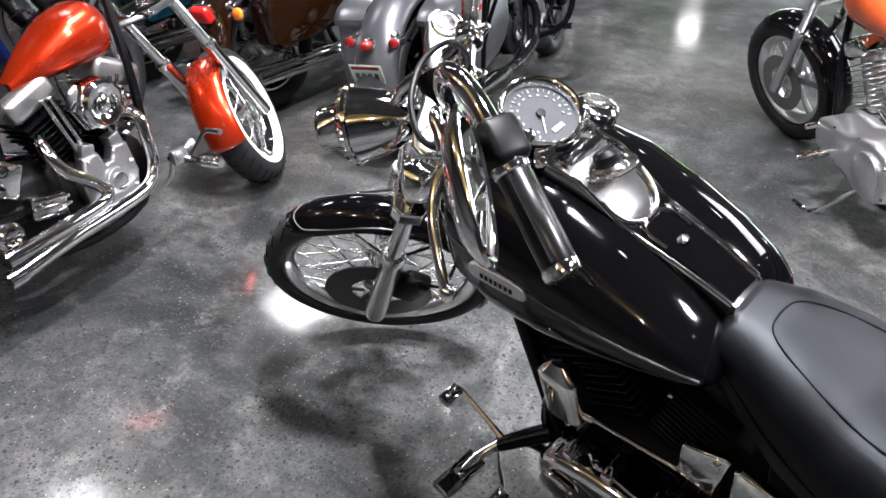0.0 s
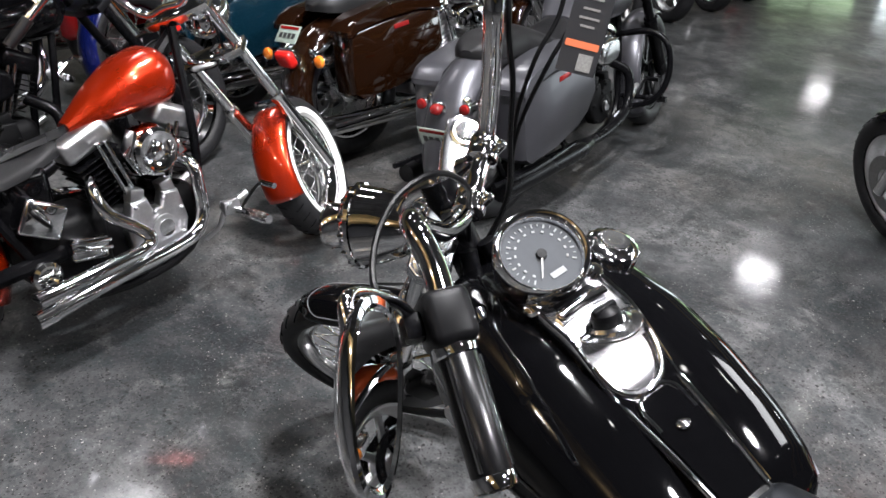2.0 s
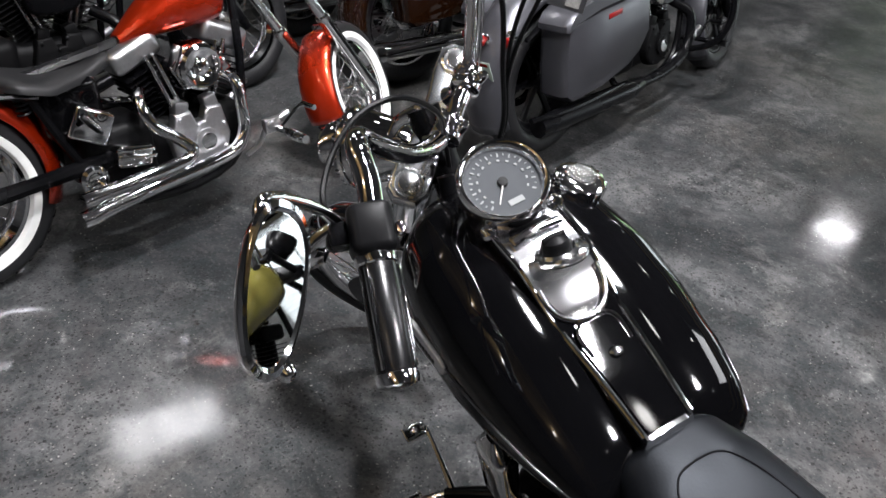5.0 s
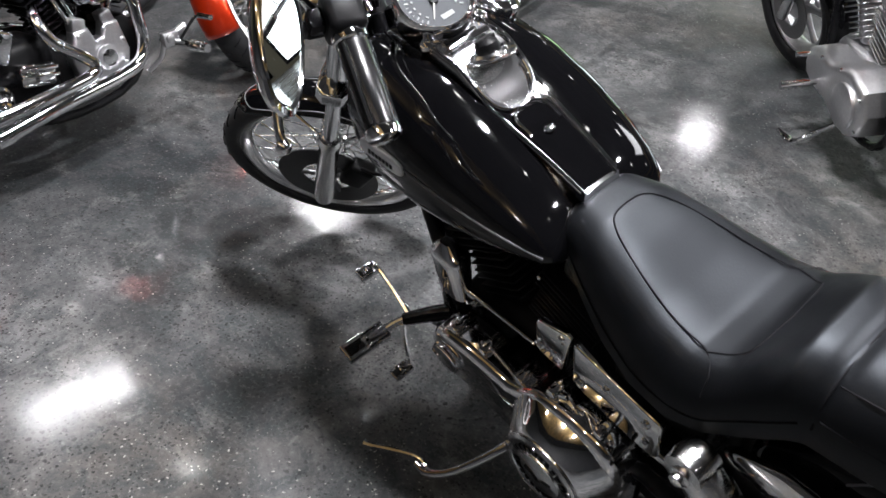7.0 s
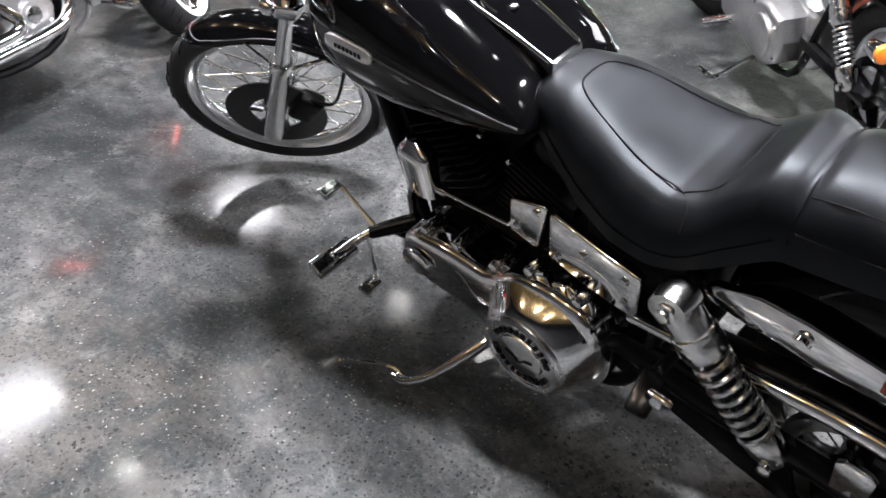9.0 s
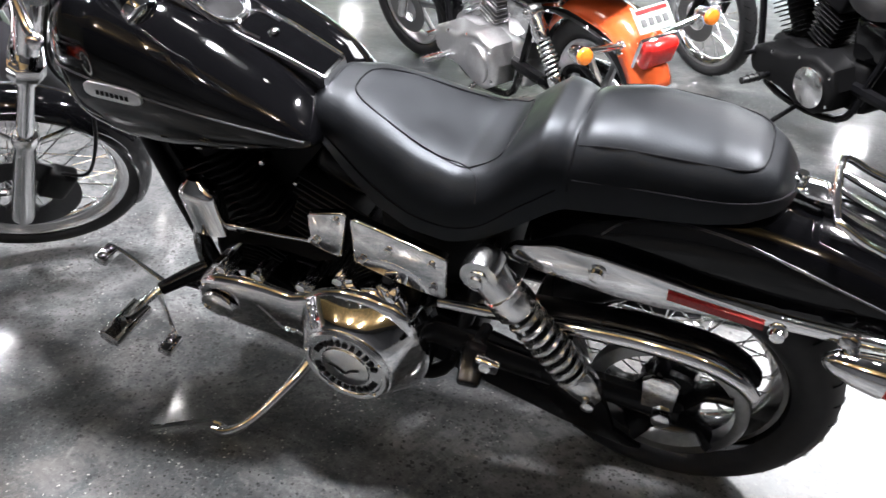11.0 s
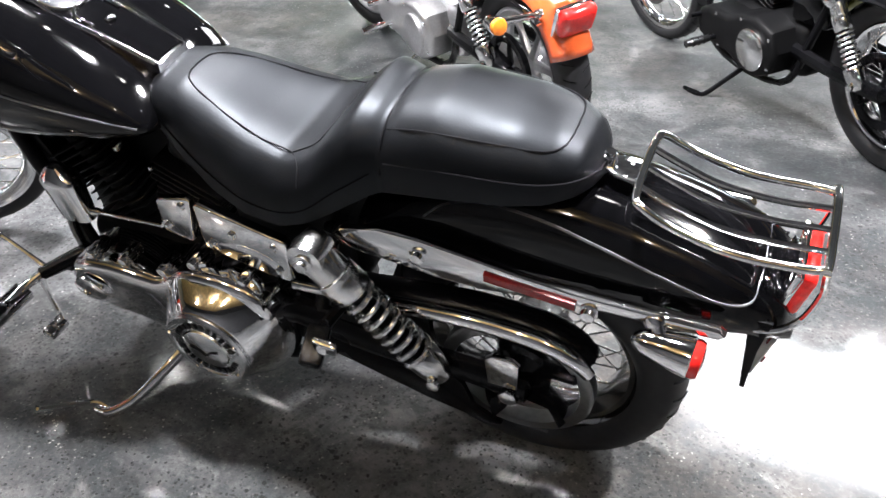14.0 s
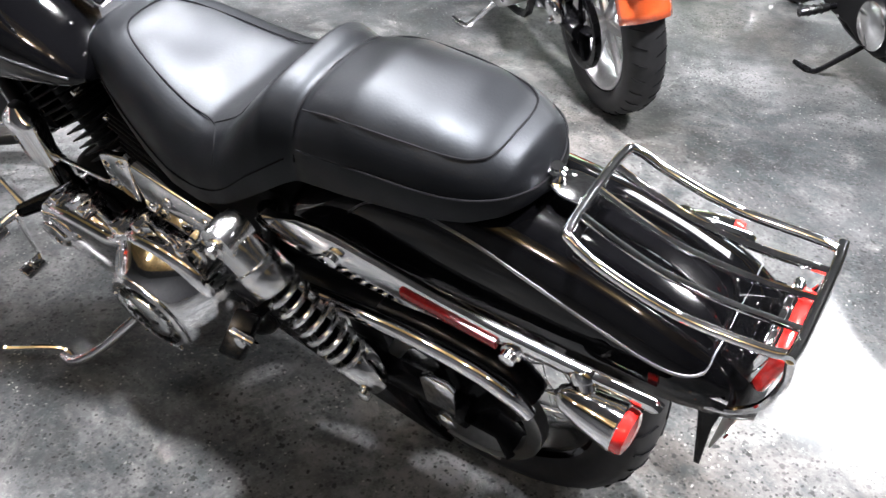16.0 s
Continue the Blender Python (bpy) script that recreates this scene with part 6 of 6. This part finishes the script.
    lathe(b, [(0.085, -0.01), (0.086, 0.012), (0.078, 0.018), (0.001, 0.022)], frame_to((ex + 0.235, -0.22, 0.325), (0, -1, 0)), 34)
    part("derby_cover", b, CHROME_DULL if primary_m is not ALUMINIUM else ALUMINIUM, pr)
    for x, z in ((ex - 0.13, 0.36), (ex - 0.02, 0.40), (ex + 0.15, 0.425), (ex + 0.33, 0.39), (ex + 0.33, 0.27), (ex + 0.0, 0.27)):
        b = bmesh.new()
        lathe(b, [(0.008, 0), (0.008, 0.006), (0.004, 0.008)], frame_to((x, -0.212, z), (0, -1, 0)), 8)
        part("screw", b, CHROME_DULL, pr)
    px = ex - (0.0 if mid_pegs else 0.26)
    for s in (-1, 1):
        b = bmesh.new()
        tube(b, [(px, s * 0.12, 0.3), (px - 0.02, s * 0.22, 0.3), (px - 0.02, s * 0.25, 0.3)], 0.012, 8, 4)
        fc = part("foot_control", b, CHROME if primary_m is not BLACK_CASE else BLACK_METAL, root)
        b = bmesh.new()
        bar(b, (px - 0.02, s * 0.25, 0.3), (px - 0.02, s * 0.36, 0.3), 0.016)
        for q in (0.275, 0.30, 0.325):
            lathe(b, [(0.017, -0.004), (0.02, -0.003), (0.02, 0.003), (0.017, 0.004)], frame_to((px - 0.02, s * q, 0.3), (0, 1, 0)), 14)
        part("footpeg", b, GRIP if primary_m is BLACK_CASE else CHROME, fc)
        if not mid_pegs:
            b = bmesh.new()
            box(b, (0.07, 0.03, 0.055), Matrix.Translation((px + 0.0, s * 0.175, 0.315)), 0.008, 2)
            bar(b, (px - 0.035, s * 0.175, 0.33), (px - 0.075, s * 0.175, 0.345), 0.014)
            lathe(b, [(0.017, 0), (0.017, 0.008), (0.008, 0.012)], frame_to((px + 0.01, s * 0.19, 0.32), (0, s, 0)), 14)
            tube(b, [(px + 0.03, s * 0.17, 0.3), (px + 0.05, s * 0.16, 0.25), (px + 0.09, s * 0.13, 0.21)], 0.009, 8, 4)
            part("control_bracket", b, ALUMINIUM, fc)
        b = bmesh.new()
        tube(b, [(px - 0.02, s * 0.2, 0.3), (px - 0.1, s * 0.2, 0.36), (px - 0.13, s * 0.21, 0.37)], 0.007, 8, 4)
        bar(b, (px - 0.13, s * 0.2, 0.37), (px - 0.13, s * 0.27, 0.37), 0.011)
        part("pedal", b, CHROME if primary_m is not BLACK_CASE else BLACK_METAL, fc)
    # exhaust on the right
    if pipes == "slash":
        for x0, run in ((ex - 0.14, [(ex - 0.12, 0.08, 0.53), (ex - 0.15, 0.15, 0.5), (ex - 0.15, 0.17, 0.42), (ex - 0.145, 0.175, 0.33), (ex - 0.10, 0.185, 0.275), (ex + 0.0, 0.195, 0.255), (ex + 0.25, 0.205, 0.235), (-0.33, 0.21, 0.206)]),
                        (ex + 0.14, [(ex + 0.17, 0.08, 0.53), (ex + 0.2, 0.14, 0.5), (ex + 0.18, 0.165, 0.43), (ex + 0.1, 0.18, 0.36), (ex + 0.07, 0.19, 0.32), (ex + 0.1, 0.195, 0.292), (ex + 0.22, 0.2, 0.28), (-0.35, 0.2, 0.262)])):
            b = bmesh.new()
            tube(b, run, [0.019, 0.021, 0.022, 0.0225, 0.0225, 0.023, 0.025, 0.026], 14, 6)
            pp = part("exhaust_pipe", b, pipe_m, root)
            b = bmesh.new()
            e_ = Vector(run[-1])
            bar(b, e_ + V(-0.035, 0, 0.003), e_ + V(0.02, 0, -0.001), 0.0285)
            part("pipe_tip", b, CHROME, pp)
        b = bmesh.new()
        box(b, (0.13, 0.03, 0.11), Matrix.Translation((ex + 0.37, 0.14, 0.475)) @ Matrix.Rotation(radians(-28), 4, "Y"), 0.012, 3)
        part("oil_cover", b, CHROME, root, "polished chrome oil tank cover")
        b = bmesh.new()
        box(b, (0.12, 0.07, 0.075), Matrix.Translation((ex + 0.26, 0.14, 0.345)) @ Matrix.Rotation(radians(-10), 4, "Y"), 0.015, 3)
        box(b, (0.13, 0.02, 0.012), Matrix.Translation((ex + 0.26, 0.175, 0.345)) @ Matrix.Rotation(radians(-10), 4, "Y"), 0.004, 2)
        box(b, (0.13, 0.02, 0.012), Matrix.Translation((ex + 0.26, 0.175, 0.37)) @ Matrix.Rotation(radians(-10), 4, "Y"), 0.004, 2)
        part("starter_cover", b, CHROME, root)
        b = bmesh.new()
        lathe(b, [(0.045, 0), (0.046, 0.02), (0.036, 0.03), (0.028, 0.03), (0.02, 0.022), (0.001, 0.022)], frame_to((ex + 0.4, 0.13, 0.3), (0, 1, 0)), 26)
        part("axle_cover", b, CHROME, root)
    elif pipes == "low":
        for k, (z, e) in enumerate(((0.25, -0.18), (0.185, -0.12))):
            b = bmesh.new()
            x0 = ex + (0.12 if k == 0 else -0.17)
            if k == 0:
                tube(b, [(x0, 0.08, 0.52), (x0 + 0.04, 0.15, 0.47), (x0 + 0.14, 0.17, 0.36), (x0 + 0.12, 0.18, 0.28), (x0 + 0.0, 0.185, z + 0.005), (x0 + 0.1, 0.19, z), (-0.4, 0.2, z + 0.015), (e, 0.205, z + 0.03)], [0.022, 0.024, 0.026, 0.027, 0.028, 0.032, 0.034, 0.034], 14, 6)
            else:
                tube(b, [(x0, 0.08, 0.52), (x0 - 0.07, 0.15, 0.48), (x0 - 0.09, 0.175, 0.36), (x0 - 0.05, 0.19, 0.24), (x0 + 0.06, 0.2, z), (-0.6, 0.21, z + 0.005), (-0.4, 0.215, z + 0.015), (e, 0.22, z + 0.03)], [0.022, 0.024, 0.026, 0.027, 0.03, 0.034, 0.035, 0.035], 14, 6)
            part("exhaust_pipe", b, pipe_m, root)
    else:
        for s in ((1, -1) if pipes == "dual" else (1,)):
            b = bmesh.new()
            tube(b, [(ex - 0.17, s * 0.08, 0.5), (ex - 0.25, s * 0.16, 0.42), (ex - 0.2, s * 0.18, 0.26), (ex, s * 0.19, 0.2), (-0.5, s * 0.2, 0.2)], 0.024, 10, 5)
            tube(b, [(-0.55, s * 0.2, 0.2), (-0.4, s * 0.215, 0.21), (0.1, s * 0.235, 0.235), (0.3, s * 0.24, 0.24)], [0.03, 0.045, 0.045, 0.04], 14, 5)
            part("exhaust_pipe", b, pipe_m, root)
    # tank and seat
    tz = tank_z
    if tank_pts:
        xs_, th, hw, bt = tank_pts
    elif tank_kind == "peanut":
        xs_, th, hw, bt = [ex - 0.36, ex - 0.31, ex - 0.22, ex - 0.07, ex + 0.06, ex + 0.15], [0.86, 0.94, 0.955, 0.92, 0.83, 0.755], [0.045, 0.085, 0.115, 0.115, 0.085, 0.04], [0.80, 0.745, 0.72, 0.715, 0.715, 0.725]
    else:
        xs_, th, hw, bt = [ex - 0.42, ex - 0.37, ex - 0.25, ex - 0.05, ex + 0.1, ex + 0.22], [0.86, 0.955, 0.985, 0.95, 0.87, 0.78], [0.06, 0.12, 0.17, 0.175, 0.14, 0.08], [0.78, 0.72, 0.70, 0.70, 0.71, 0.73]
    ft, fh, fb = table(xs_, th, 0.05), table(xs_, hw, 0.04), table(xs_, bt, 0.04)
    b = bmesh.new()
    rings = []
    for x in np.linspace(xs_[0], xs_[-1], 26):
        zc = fb(x) + 0.5 * (ft(x) - fb(x))
        rings.append([V(x, fh(x) * math.copysign(abs(math.cos(a)) ** 0.7, math.cos(a)), tz + zc + (ft(x) - fb(x)) / 2 * math.copysign(abs(math.sin(a)) ** 0.8, math.sin(a))) for a in np.linspace(0, 2 * math.pi, 30, endpoint=False)])
    skin(b, rings)
    tk = part("fuel_tank", b, paint_m, root)
    b = bmesh.new()
    lathe(b, [(0.035, -0.01), (0.036, 0.008), (0.03, 0.014), (0.001, 0.016)], frame_to((ex - 0.2, 0, tz + ft(ex - 0.2)), (0.1, 0, 1)), 22)
    part("fuel_cap", b, CHROME, tk)
    if solo:
        b = bmesh.new()
        qx = [-0.60, -0.56, -0.46, -0.34, -0.24, -0.20]
        qh, qt = table(qx, [0.03, 0.06, 0.1, 0.15, 0.15, 0.09], 0.03), table(qx, [0.66, 0.665, 0.64, 0.635, 0.665, 0.67], 0.03)
        skin(b, [[V(x, -qh(x) * math.copysign(abs(math.cos(a)) ** 0.7, math.cos(a)), qt(x) - 0.04 + 0.04 * abs(math.sin(a)) ** 0.6) for a in np.linspace(0, math.pi, 15)] for x in np.linspace(-0.60, -0.20, 22)])
        part("seat", b, seat_m, root, "thin black solo saddle")
        for s in (-1, 1):
            b = bmesh.new()
            tube(b, [(-0.26 + 0.02 * math.cos(a), s * 0.09 + 0.02 * math.sin(a), 0.545 + 0.0024 * a) for a in np.linspace(0, 10 * math.pi, 60)], 0.004, 6, 1)
            part("seat_spring", b, BLACK_METAL, root)
    sx_ = [ex + 0.14, ex + 0.2, ex + 0.32, ex + 0.44, ex + 0.54, ex + 0.66, ex + 0.84, 0.12, 0.16]
    gt = table(sx_, [0.76, 0.775, 0.74, 0.725, 0.775, 0.82, 0.82, 0.79, 0.76], 0.04)
    gh = table(sx_, [0.05, 0.09, 0.14, 0.17, 0.16, 0.12, 0.12, 0.09, 0.03], 0.04)
    gl = table(sx_, [0.70, 0.69, 0.65, 0.64, 0.66, 0.70, 0.715, 0.72, 0.73], 0.04)
    if not solo:
        b = bmesh.new()
        skin(b, [[V(x, -gh(x) * math.copysign(abs(math.cos(a)) ** 0.6, math.cos(a)), gl(x) + (gt(x) - gl(x)) * abs(math.sin(a)) ** 0.66) for a in np.linspace(0, math.pi, 19)] for x in np.linspace(sx_[0], sx_[-1], 34)])
        part("seat", b, seat_m, root)
    # rear fender
    b = bmesh.new()
    R, wd = rr + 0.035 + fend, 0.088 * wide
    e0, e1 = e_start, e_end or (1.35 if bobtail else 1.75)
    rings = []
    for a in np.linspace(e0, e1, 26):
        rings.append([V((R - 0.09 * (1 - math.cos(c))) * math.sin(a), wd * math.sin(c) / math.sin(1.35), rr + 0.03 + (R - 0.09 * (1 - math.cos(c))) * math.cos(a)) for c in np.linspace(-1.35, 1.35, 13)])
    skin(b, rings, False, False)
    rf = part("rear_fender", b, fender_m, root)
    rf.modifiers.new("sheet", "SOLIDIFY").thickness = 0.004
    for s in (-1, 1):
        b = bmesh.new()
        tube(b, [(-0.3, s * 0.12, 0.6), (-0.1, s * (wd + 0.022), 0.63), (0.12, s * (wd + 0.022), 0.61), (0.24, s * (wd + 0.018), 0.56)], [0.02, 0.022, 0.018, 0.012], 8, 5, 0.5)
        part("fender_strut", b, CHROME if primary_m is not BLACK_CASE else BLACK_METAL, root)
        if shocks:
            shock(root, (-0.2, s * (wd + 0.075), 0.62), (-0.05, s * (wd + 0.065), 0.34), 0.026)
        b = bmesh.new()
        tube(b, [(-0.48, s * 0.11, 0.34), (-0.2, s * 0.125, 0.33), (0.03, s * 0.12, rr)], [0.024, 0.022, 0.026], 8, 4, 1.2)
        part("swing_arm", b, BLACK_METAL, root)
    tl = V(R * math.sin(tail_a), 0, rr + 0.03 + R * math.cos(tail_a))
    b = bmesh.new()
    box(b, (0.05, 0.11 * tail_s, 0.085 * tail_s), Matrix.Translation(tl + V(0.03, 0, 0.0)) @ Matrix.Rotation(radians(25), 4, "Y"), 0.022, 3)
    tlo = part("tail_lamp", b, RED_REFLECTOR if tail_s < 1 else RED_LENS, root)
    b = bmesh.new()
    box(b, (0.02, 0.12 * tail_s, 0.1 * tail_s), Matrix.Translation(tl + V(0.004, 0, 0)) @ Matrix.Rotation(radians(25), 4, "Y"), 0.008, 2)
    part("bezel", b, CHROME, tlo)
    pm_ = Matrix.Translation(tl + (V(0.03, -0.16, -0.1) if plate_side else V(0.05, 0, -0.11) if plate_low else V(0.0, 0, 0.11))) @ Matrix.Rotation(radians(20 if plate_side or plate_low else -35), 4, "Y")
    b = bmesh.new()
    box(b, (0.004, 0.15, 0.085), pm_, 0.001)
    pl = part("dealer_plate", b, PLATE_PALE, root, "pale green plate with bars")
    b = bmesh.new()
    box(b, (0.002, 0.13, 0.014), pm_ @ Matrix.Translation((0.0035, 0, 0.03)))
    part("plate_bar", b, RED_REFLECTOR, pl)
    b = bmesh.new()
    for k in range(4):
        box(b, (0.002, 0.02, 0.026), pm_ @ Matrix.Translation((0.0035, -0.045 + 0.03 * k, -0.008)))
    part("plate_print", b, PAPER_DARK, pl)
    for s in (-1, 1):
        signal(root, (tl.x - 0.02, s * sig_y, tl.z + sig_z), (1, 0, 0), signals, 0.07, 0.03 if sig_y > 0.15 else 0.022, (tl.x - 0.06, s * min(0.09, sig_y - 0.02), tl.z + 0.02))
    b = bmesh.new()
    tube(b, [(ex + 0.1, -0.13, 0.19), (ex + 0.05, -0.2, 0.12), (ex + 0.0, -0.27, 0.055), (ex - 0.03, -0.3, 0.058), (ex - 0.1, -0.31, 0.058)], [0.012, 0.011, 0.011, 0.013, 0.009], 8, 5)
    part("side_stand", b, CHROME if primary_m is not BLACK_CASE else BLACK_METAL, root)
    b = bmesh.new()
    box(b, (0.2, 0.22, 0.18), Matrix.Translation((ex + 0.4, 0, 0.53)), 0.03, 3)
    part("oil_tank", b, BLACK_PAINT if primary_m is BLACK_CASE or solo else bright, root)
    if bags is not None:
        for s in (-1, 1):
            b = bmesh.new()
            y0 = s * 0.135
            side_pts = [(-0.46, 0.52), (-0.44, 0.68), (-0.3, 0.695), (-0.05, 0.68), (0.12, 0.655), (0.165, 0.63), (0.172, 0.48), (0.162, 0.365), (0.12, 0.335), (-0.1, 0.35), (-0.3, 0.395), (-0.39, 0.44)]
            side_pts = [(x, z - bag_drop) for x, z in side_pts]
            rings = []
            for f, k in ((0.0, 0.96), (0.01, 0.99), (0.025, 1.0), (0.105, 1.0), (0.125, 0.99), (0.14, 0.965), (0.143, 0.94)):
                cx, cz = -0.12, 0.48 - bag_drop
                rings.append([V(cx + (x - cx) * k, y0 + s * f, cz + (z - cz) * k) for x, z in side_pts])
            skin(b, rings)
            bg = part("saddlebag", b, bags, root, "hard painted saddlebag")
            b = bmesh.new()
            lid = [(-0.46, 0.70), (-0.43, 0.74), (-0.3, 0.758), (-0.1, 0.748), (0.08, 0.718), (0.15, 0.69), (0.182, 0.655), (0.182, 0.632), (0.13, 0.658), (-0.05, 0.688), (-0.3, 0.702), (-0.455, 0.688)]
            lid = [(x, z - bag_drop) for x, z in lid]
            rings = []
            for f, k in ((-0.006, 0.97), (0.02, 1.0), (0.115, 1.0), (0.138, 0.99), (0.149, 0.95)):
                rings.append([V(-0.13 + (x + 0.13) * k, y0 + s * f, z) for x, z in lid])
            skin(b, rings)
            part("lid", b, bags, bg)
            b = bmesh.new()
            box(b, (0.1, 0.004, 0.022), Matrix.Translation((-0.16, y0 + s * 0.144, 0.645 - bag_drop)) @ Matrix.Rotation(radians(5), 4, "Y"), 0.002)
            part("reflector", b, RED_REFLECTOR, bg)
            b = bmesh.new()
            tube(b, [(-0.36, s * 0.22, 0.25), (0.1, s * 0.26, 0.27), (0.36, s * 0.25, 0.29)], 0.012, 8, 4)
            part("bag_guard", b, CHROME if primary_m is not BLACK_CASE else BLACK_METAL, bg)
    if guard:
        for s in (-1, 1):
            b = bmesh.new()
            gx = -wb + 0.58
            tube(b, [(gx, s * 0.1, 0.62), (gx - 0.02, s * 0.26, 0.64), (gx - 0.02, s * 0.36, 0.58), (gx - 0.02, s * 0.37, 0.42), (gx, s * 0.3, 0.3), (gx + 0.02, s * 0.12, 0.24)], 0.016, 10, 6)
            part("engine_guard", b, BLACK_METAL if primary_m is BLACK_CASE else CHROME, root)
    return root


cruiser((-2.73, -1.13), (-3.12, 0.385), "orange-red custom cruiser with whitewall tyres and chrome V-twin", RED_ORANGE, 7, 34, tread=True, fr=0.288, rr=0.315, white=True, engine=(ALUMINIUM, CHROME), bar_h=0.2, ex=-0.80, cyl_m=BLACK_METAL, case_m=BLACK_CASE, primary_m=CHROME,
        pipes="slash", tank_pts=([-1.01, -0.99, -0.935, -0.83, -0.72, -0.62], [0.80, 0.865, 0.889, 0.86, 0.785, 0.70], [0.045, 0.09, 0.112, 0.108, 0.08, 0.035], [0.735, 0.70, 0.69, 0.684, 0.676, 0.672]), ff_span=(-0.15, 1.2), e_start=-1.95, rake_deg=34, shocks=False, solo=True, rocker_m=ALUMINIUM)
cruiser((-2.859, 1.157), (-3.353, 2.699), "satin grey touring motorcycle with hard saddlebags", GREY_PAINT, 7, 8, spoke=False, cast_mat=BLACK_METAL, engine=(BLACK_CASE, CHROME_DULL), primary_m=BLACK_CASE, bags=GREY_PAINT, fork_m=BLACK_METAL,
        fork_r=0.026, tank_kind="fat", round_air=False, pipes="dual", shocks=False, guard=True, wide=1.2, pipe_m=BLACK_METAL, lamp_m=GREY_PAINT, signals=RED_REFLECTOR, plate_low=True, bag_drop=0.03, sig_y=0.105, e_end=2.0, tail_s=0.5, tail_a=1.0, fend=0.055)
cruiser((-3.78, 0.95), (-4.12, 2.55), "root beer brown touring motorcycle with hard saddlebags", BROWN, 7, 0, bags=BROWN, fork_r=0.026, tank_kind="fat", round_air=False, pipes="dual", shocks=False, wide=1.2)
cruiser((-0.488, 1.527), (-1.706, 2.530), "burnt orange sport cruiser with silver engine covers", ORANGE, 9, 14, fr=0.305, rr=0.315, spoke=False, cast_mat=ALUMINIUM, engine=(ALUMINIUM, CHROME), primary_m=ALUMINIUM, mid_pegs=True, pipes="low", tread=True, ff_m=BLACK_PAINT, e_end=1.28, tail_a=0.9, tail_s=1.25, sig_y=0.27, sig_z=0.045)
cruiser((0.795, 1.811), (-0.27, 3.015), "olive green bobber with a black engine", OLIVE, 9, 6, fr=0.335, rr=0.325, engine=(BLACK_CASE, BLACK_METAL), primary_m=BLACK_CASE, fork_m=BLACK_METAL, mid_pegs=True, tank_kind="fat", round_air=False, pipes="single", bobtail=True, front_fender=False,
        signals=RED_LENS, plate_side=True, tread=True, pipe_m=BLACK_METAL, lamp_m=BLACK_METAL)
cruiser((-3.62, -1.45), (-4.00, 0.15), "black cruiser with a black engine beside the red one", BLACK_PAINT, 7, 10, engine=(BLACK_CASE, BLACK_METAL), fork_m=BLACK_METAL, pipe_m=BLACK_METAL, lamp_m=BLACK_METAL, primary_m=BLACK_CASE, tank_kind="fat", round_air=False, pipes="single", rr=0.325)
cruiser((-4.55, -1.30), (-4.95, 0.30), "blue cruiser with chrome trim in the row", BLUE, 7, 10, tank_kind="fat", pipes="single")
cruiser((-4.60, 0.70), (-5.00, 2.30), "teal and chrome touring motorcycle in the row", TEAL, 7, 0, bags=TEAL, tank_kind="fat", round_air=False, pipes="dual", shocks=False)
cruiser((-5.45, 0.35), (-5.85, 1.95), "deep red touring motorcycle with hard saddlebags", DEEP_RED, 7, 0, bags=DEEP_RED, tank_kind="fat", round_air=False, pipes="dual", shocks=False)
cruiser((-5.70, 2.95), (-4.15, 2.75), "black cruiser with chrome engine, end of the row", BLACK_PAINT, 8, -10, tank_kind="fat", pipes="single")
FAR_ROW = [((-6.35, 3.55), (-4.80, 3.35), "yellow cruiser with white cast wheels", YELLOW, WHITE), ((-6.45, 4.35), (-4.90, 4.10), "black cruiser with white cast wheels", BLACK_PAINT, WHITE),
           ((-6.55, 5.05), (-5.00, 4.80), "black cruiser in the far row", BLACK_PAINT, ALUMINIUM), ((-6.65, 5.75), (-5.10, 5.50), "grey cruiser in the far row", GREY_PAINT, ALUMINIUM),
           ((-6.80, 6.50), (-5.25, 6.25), "deep red cruiser in the far row", DEEP_RED, DEEP_RED)]
for r_, f_, lab, pm_, wm_ in FAR_ROW:
    cruiser(r_, f_, lab, pm_, 8, -12, spoke=False, cast_mat=wm_, tank_kind="fat", pipes="single", group="far row of motorcycles")
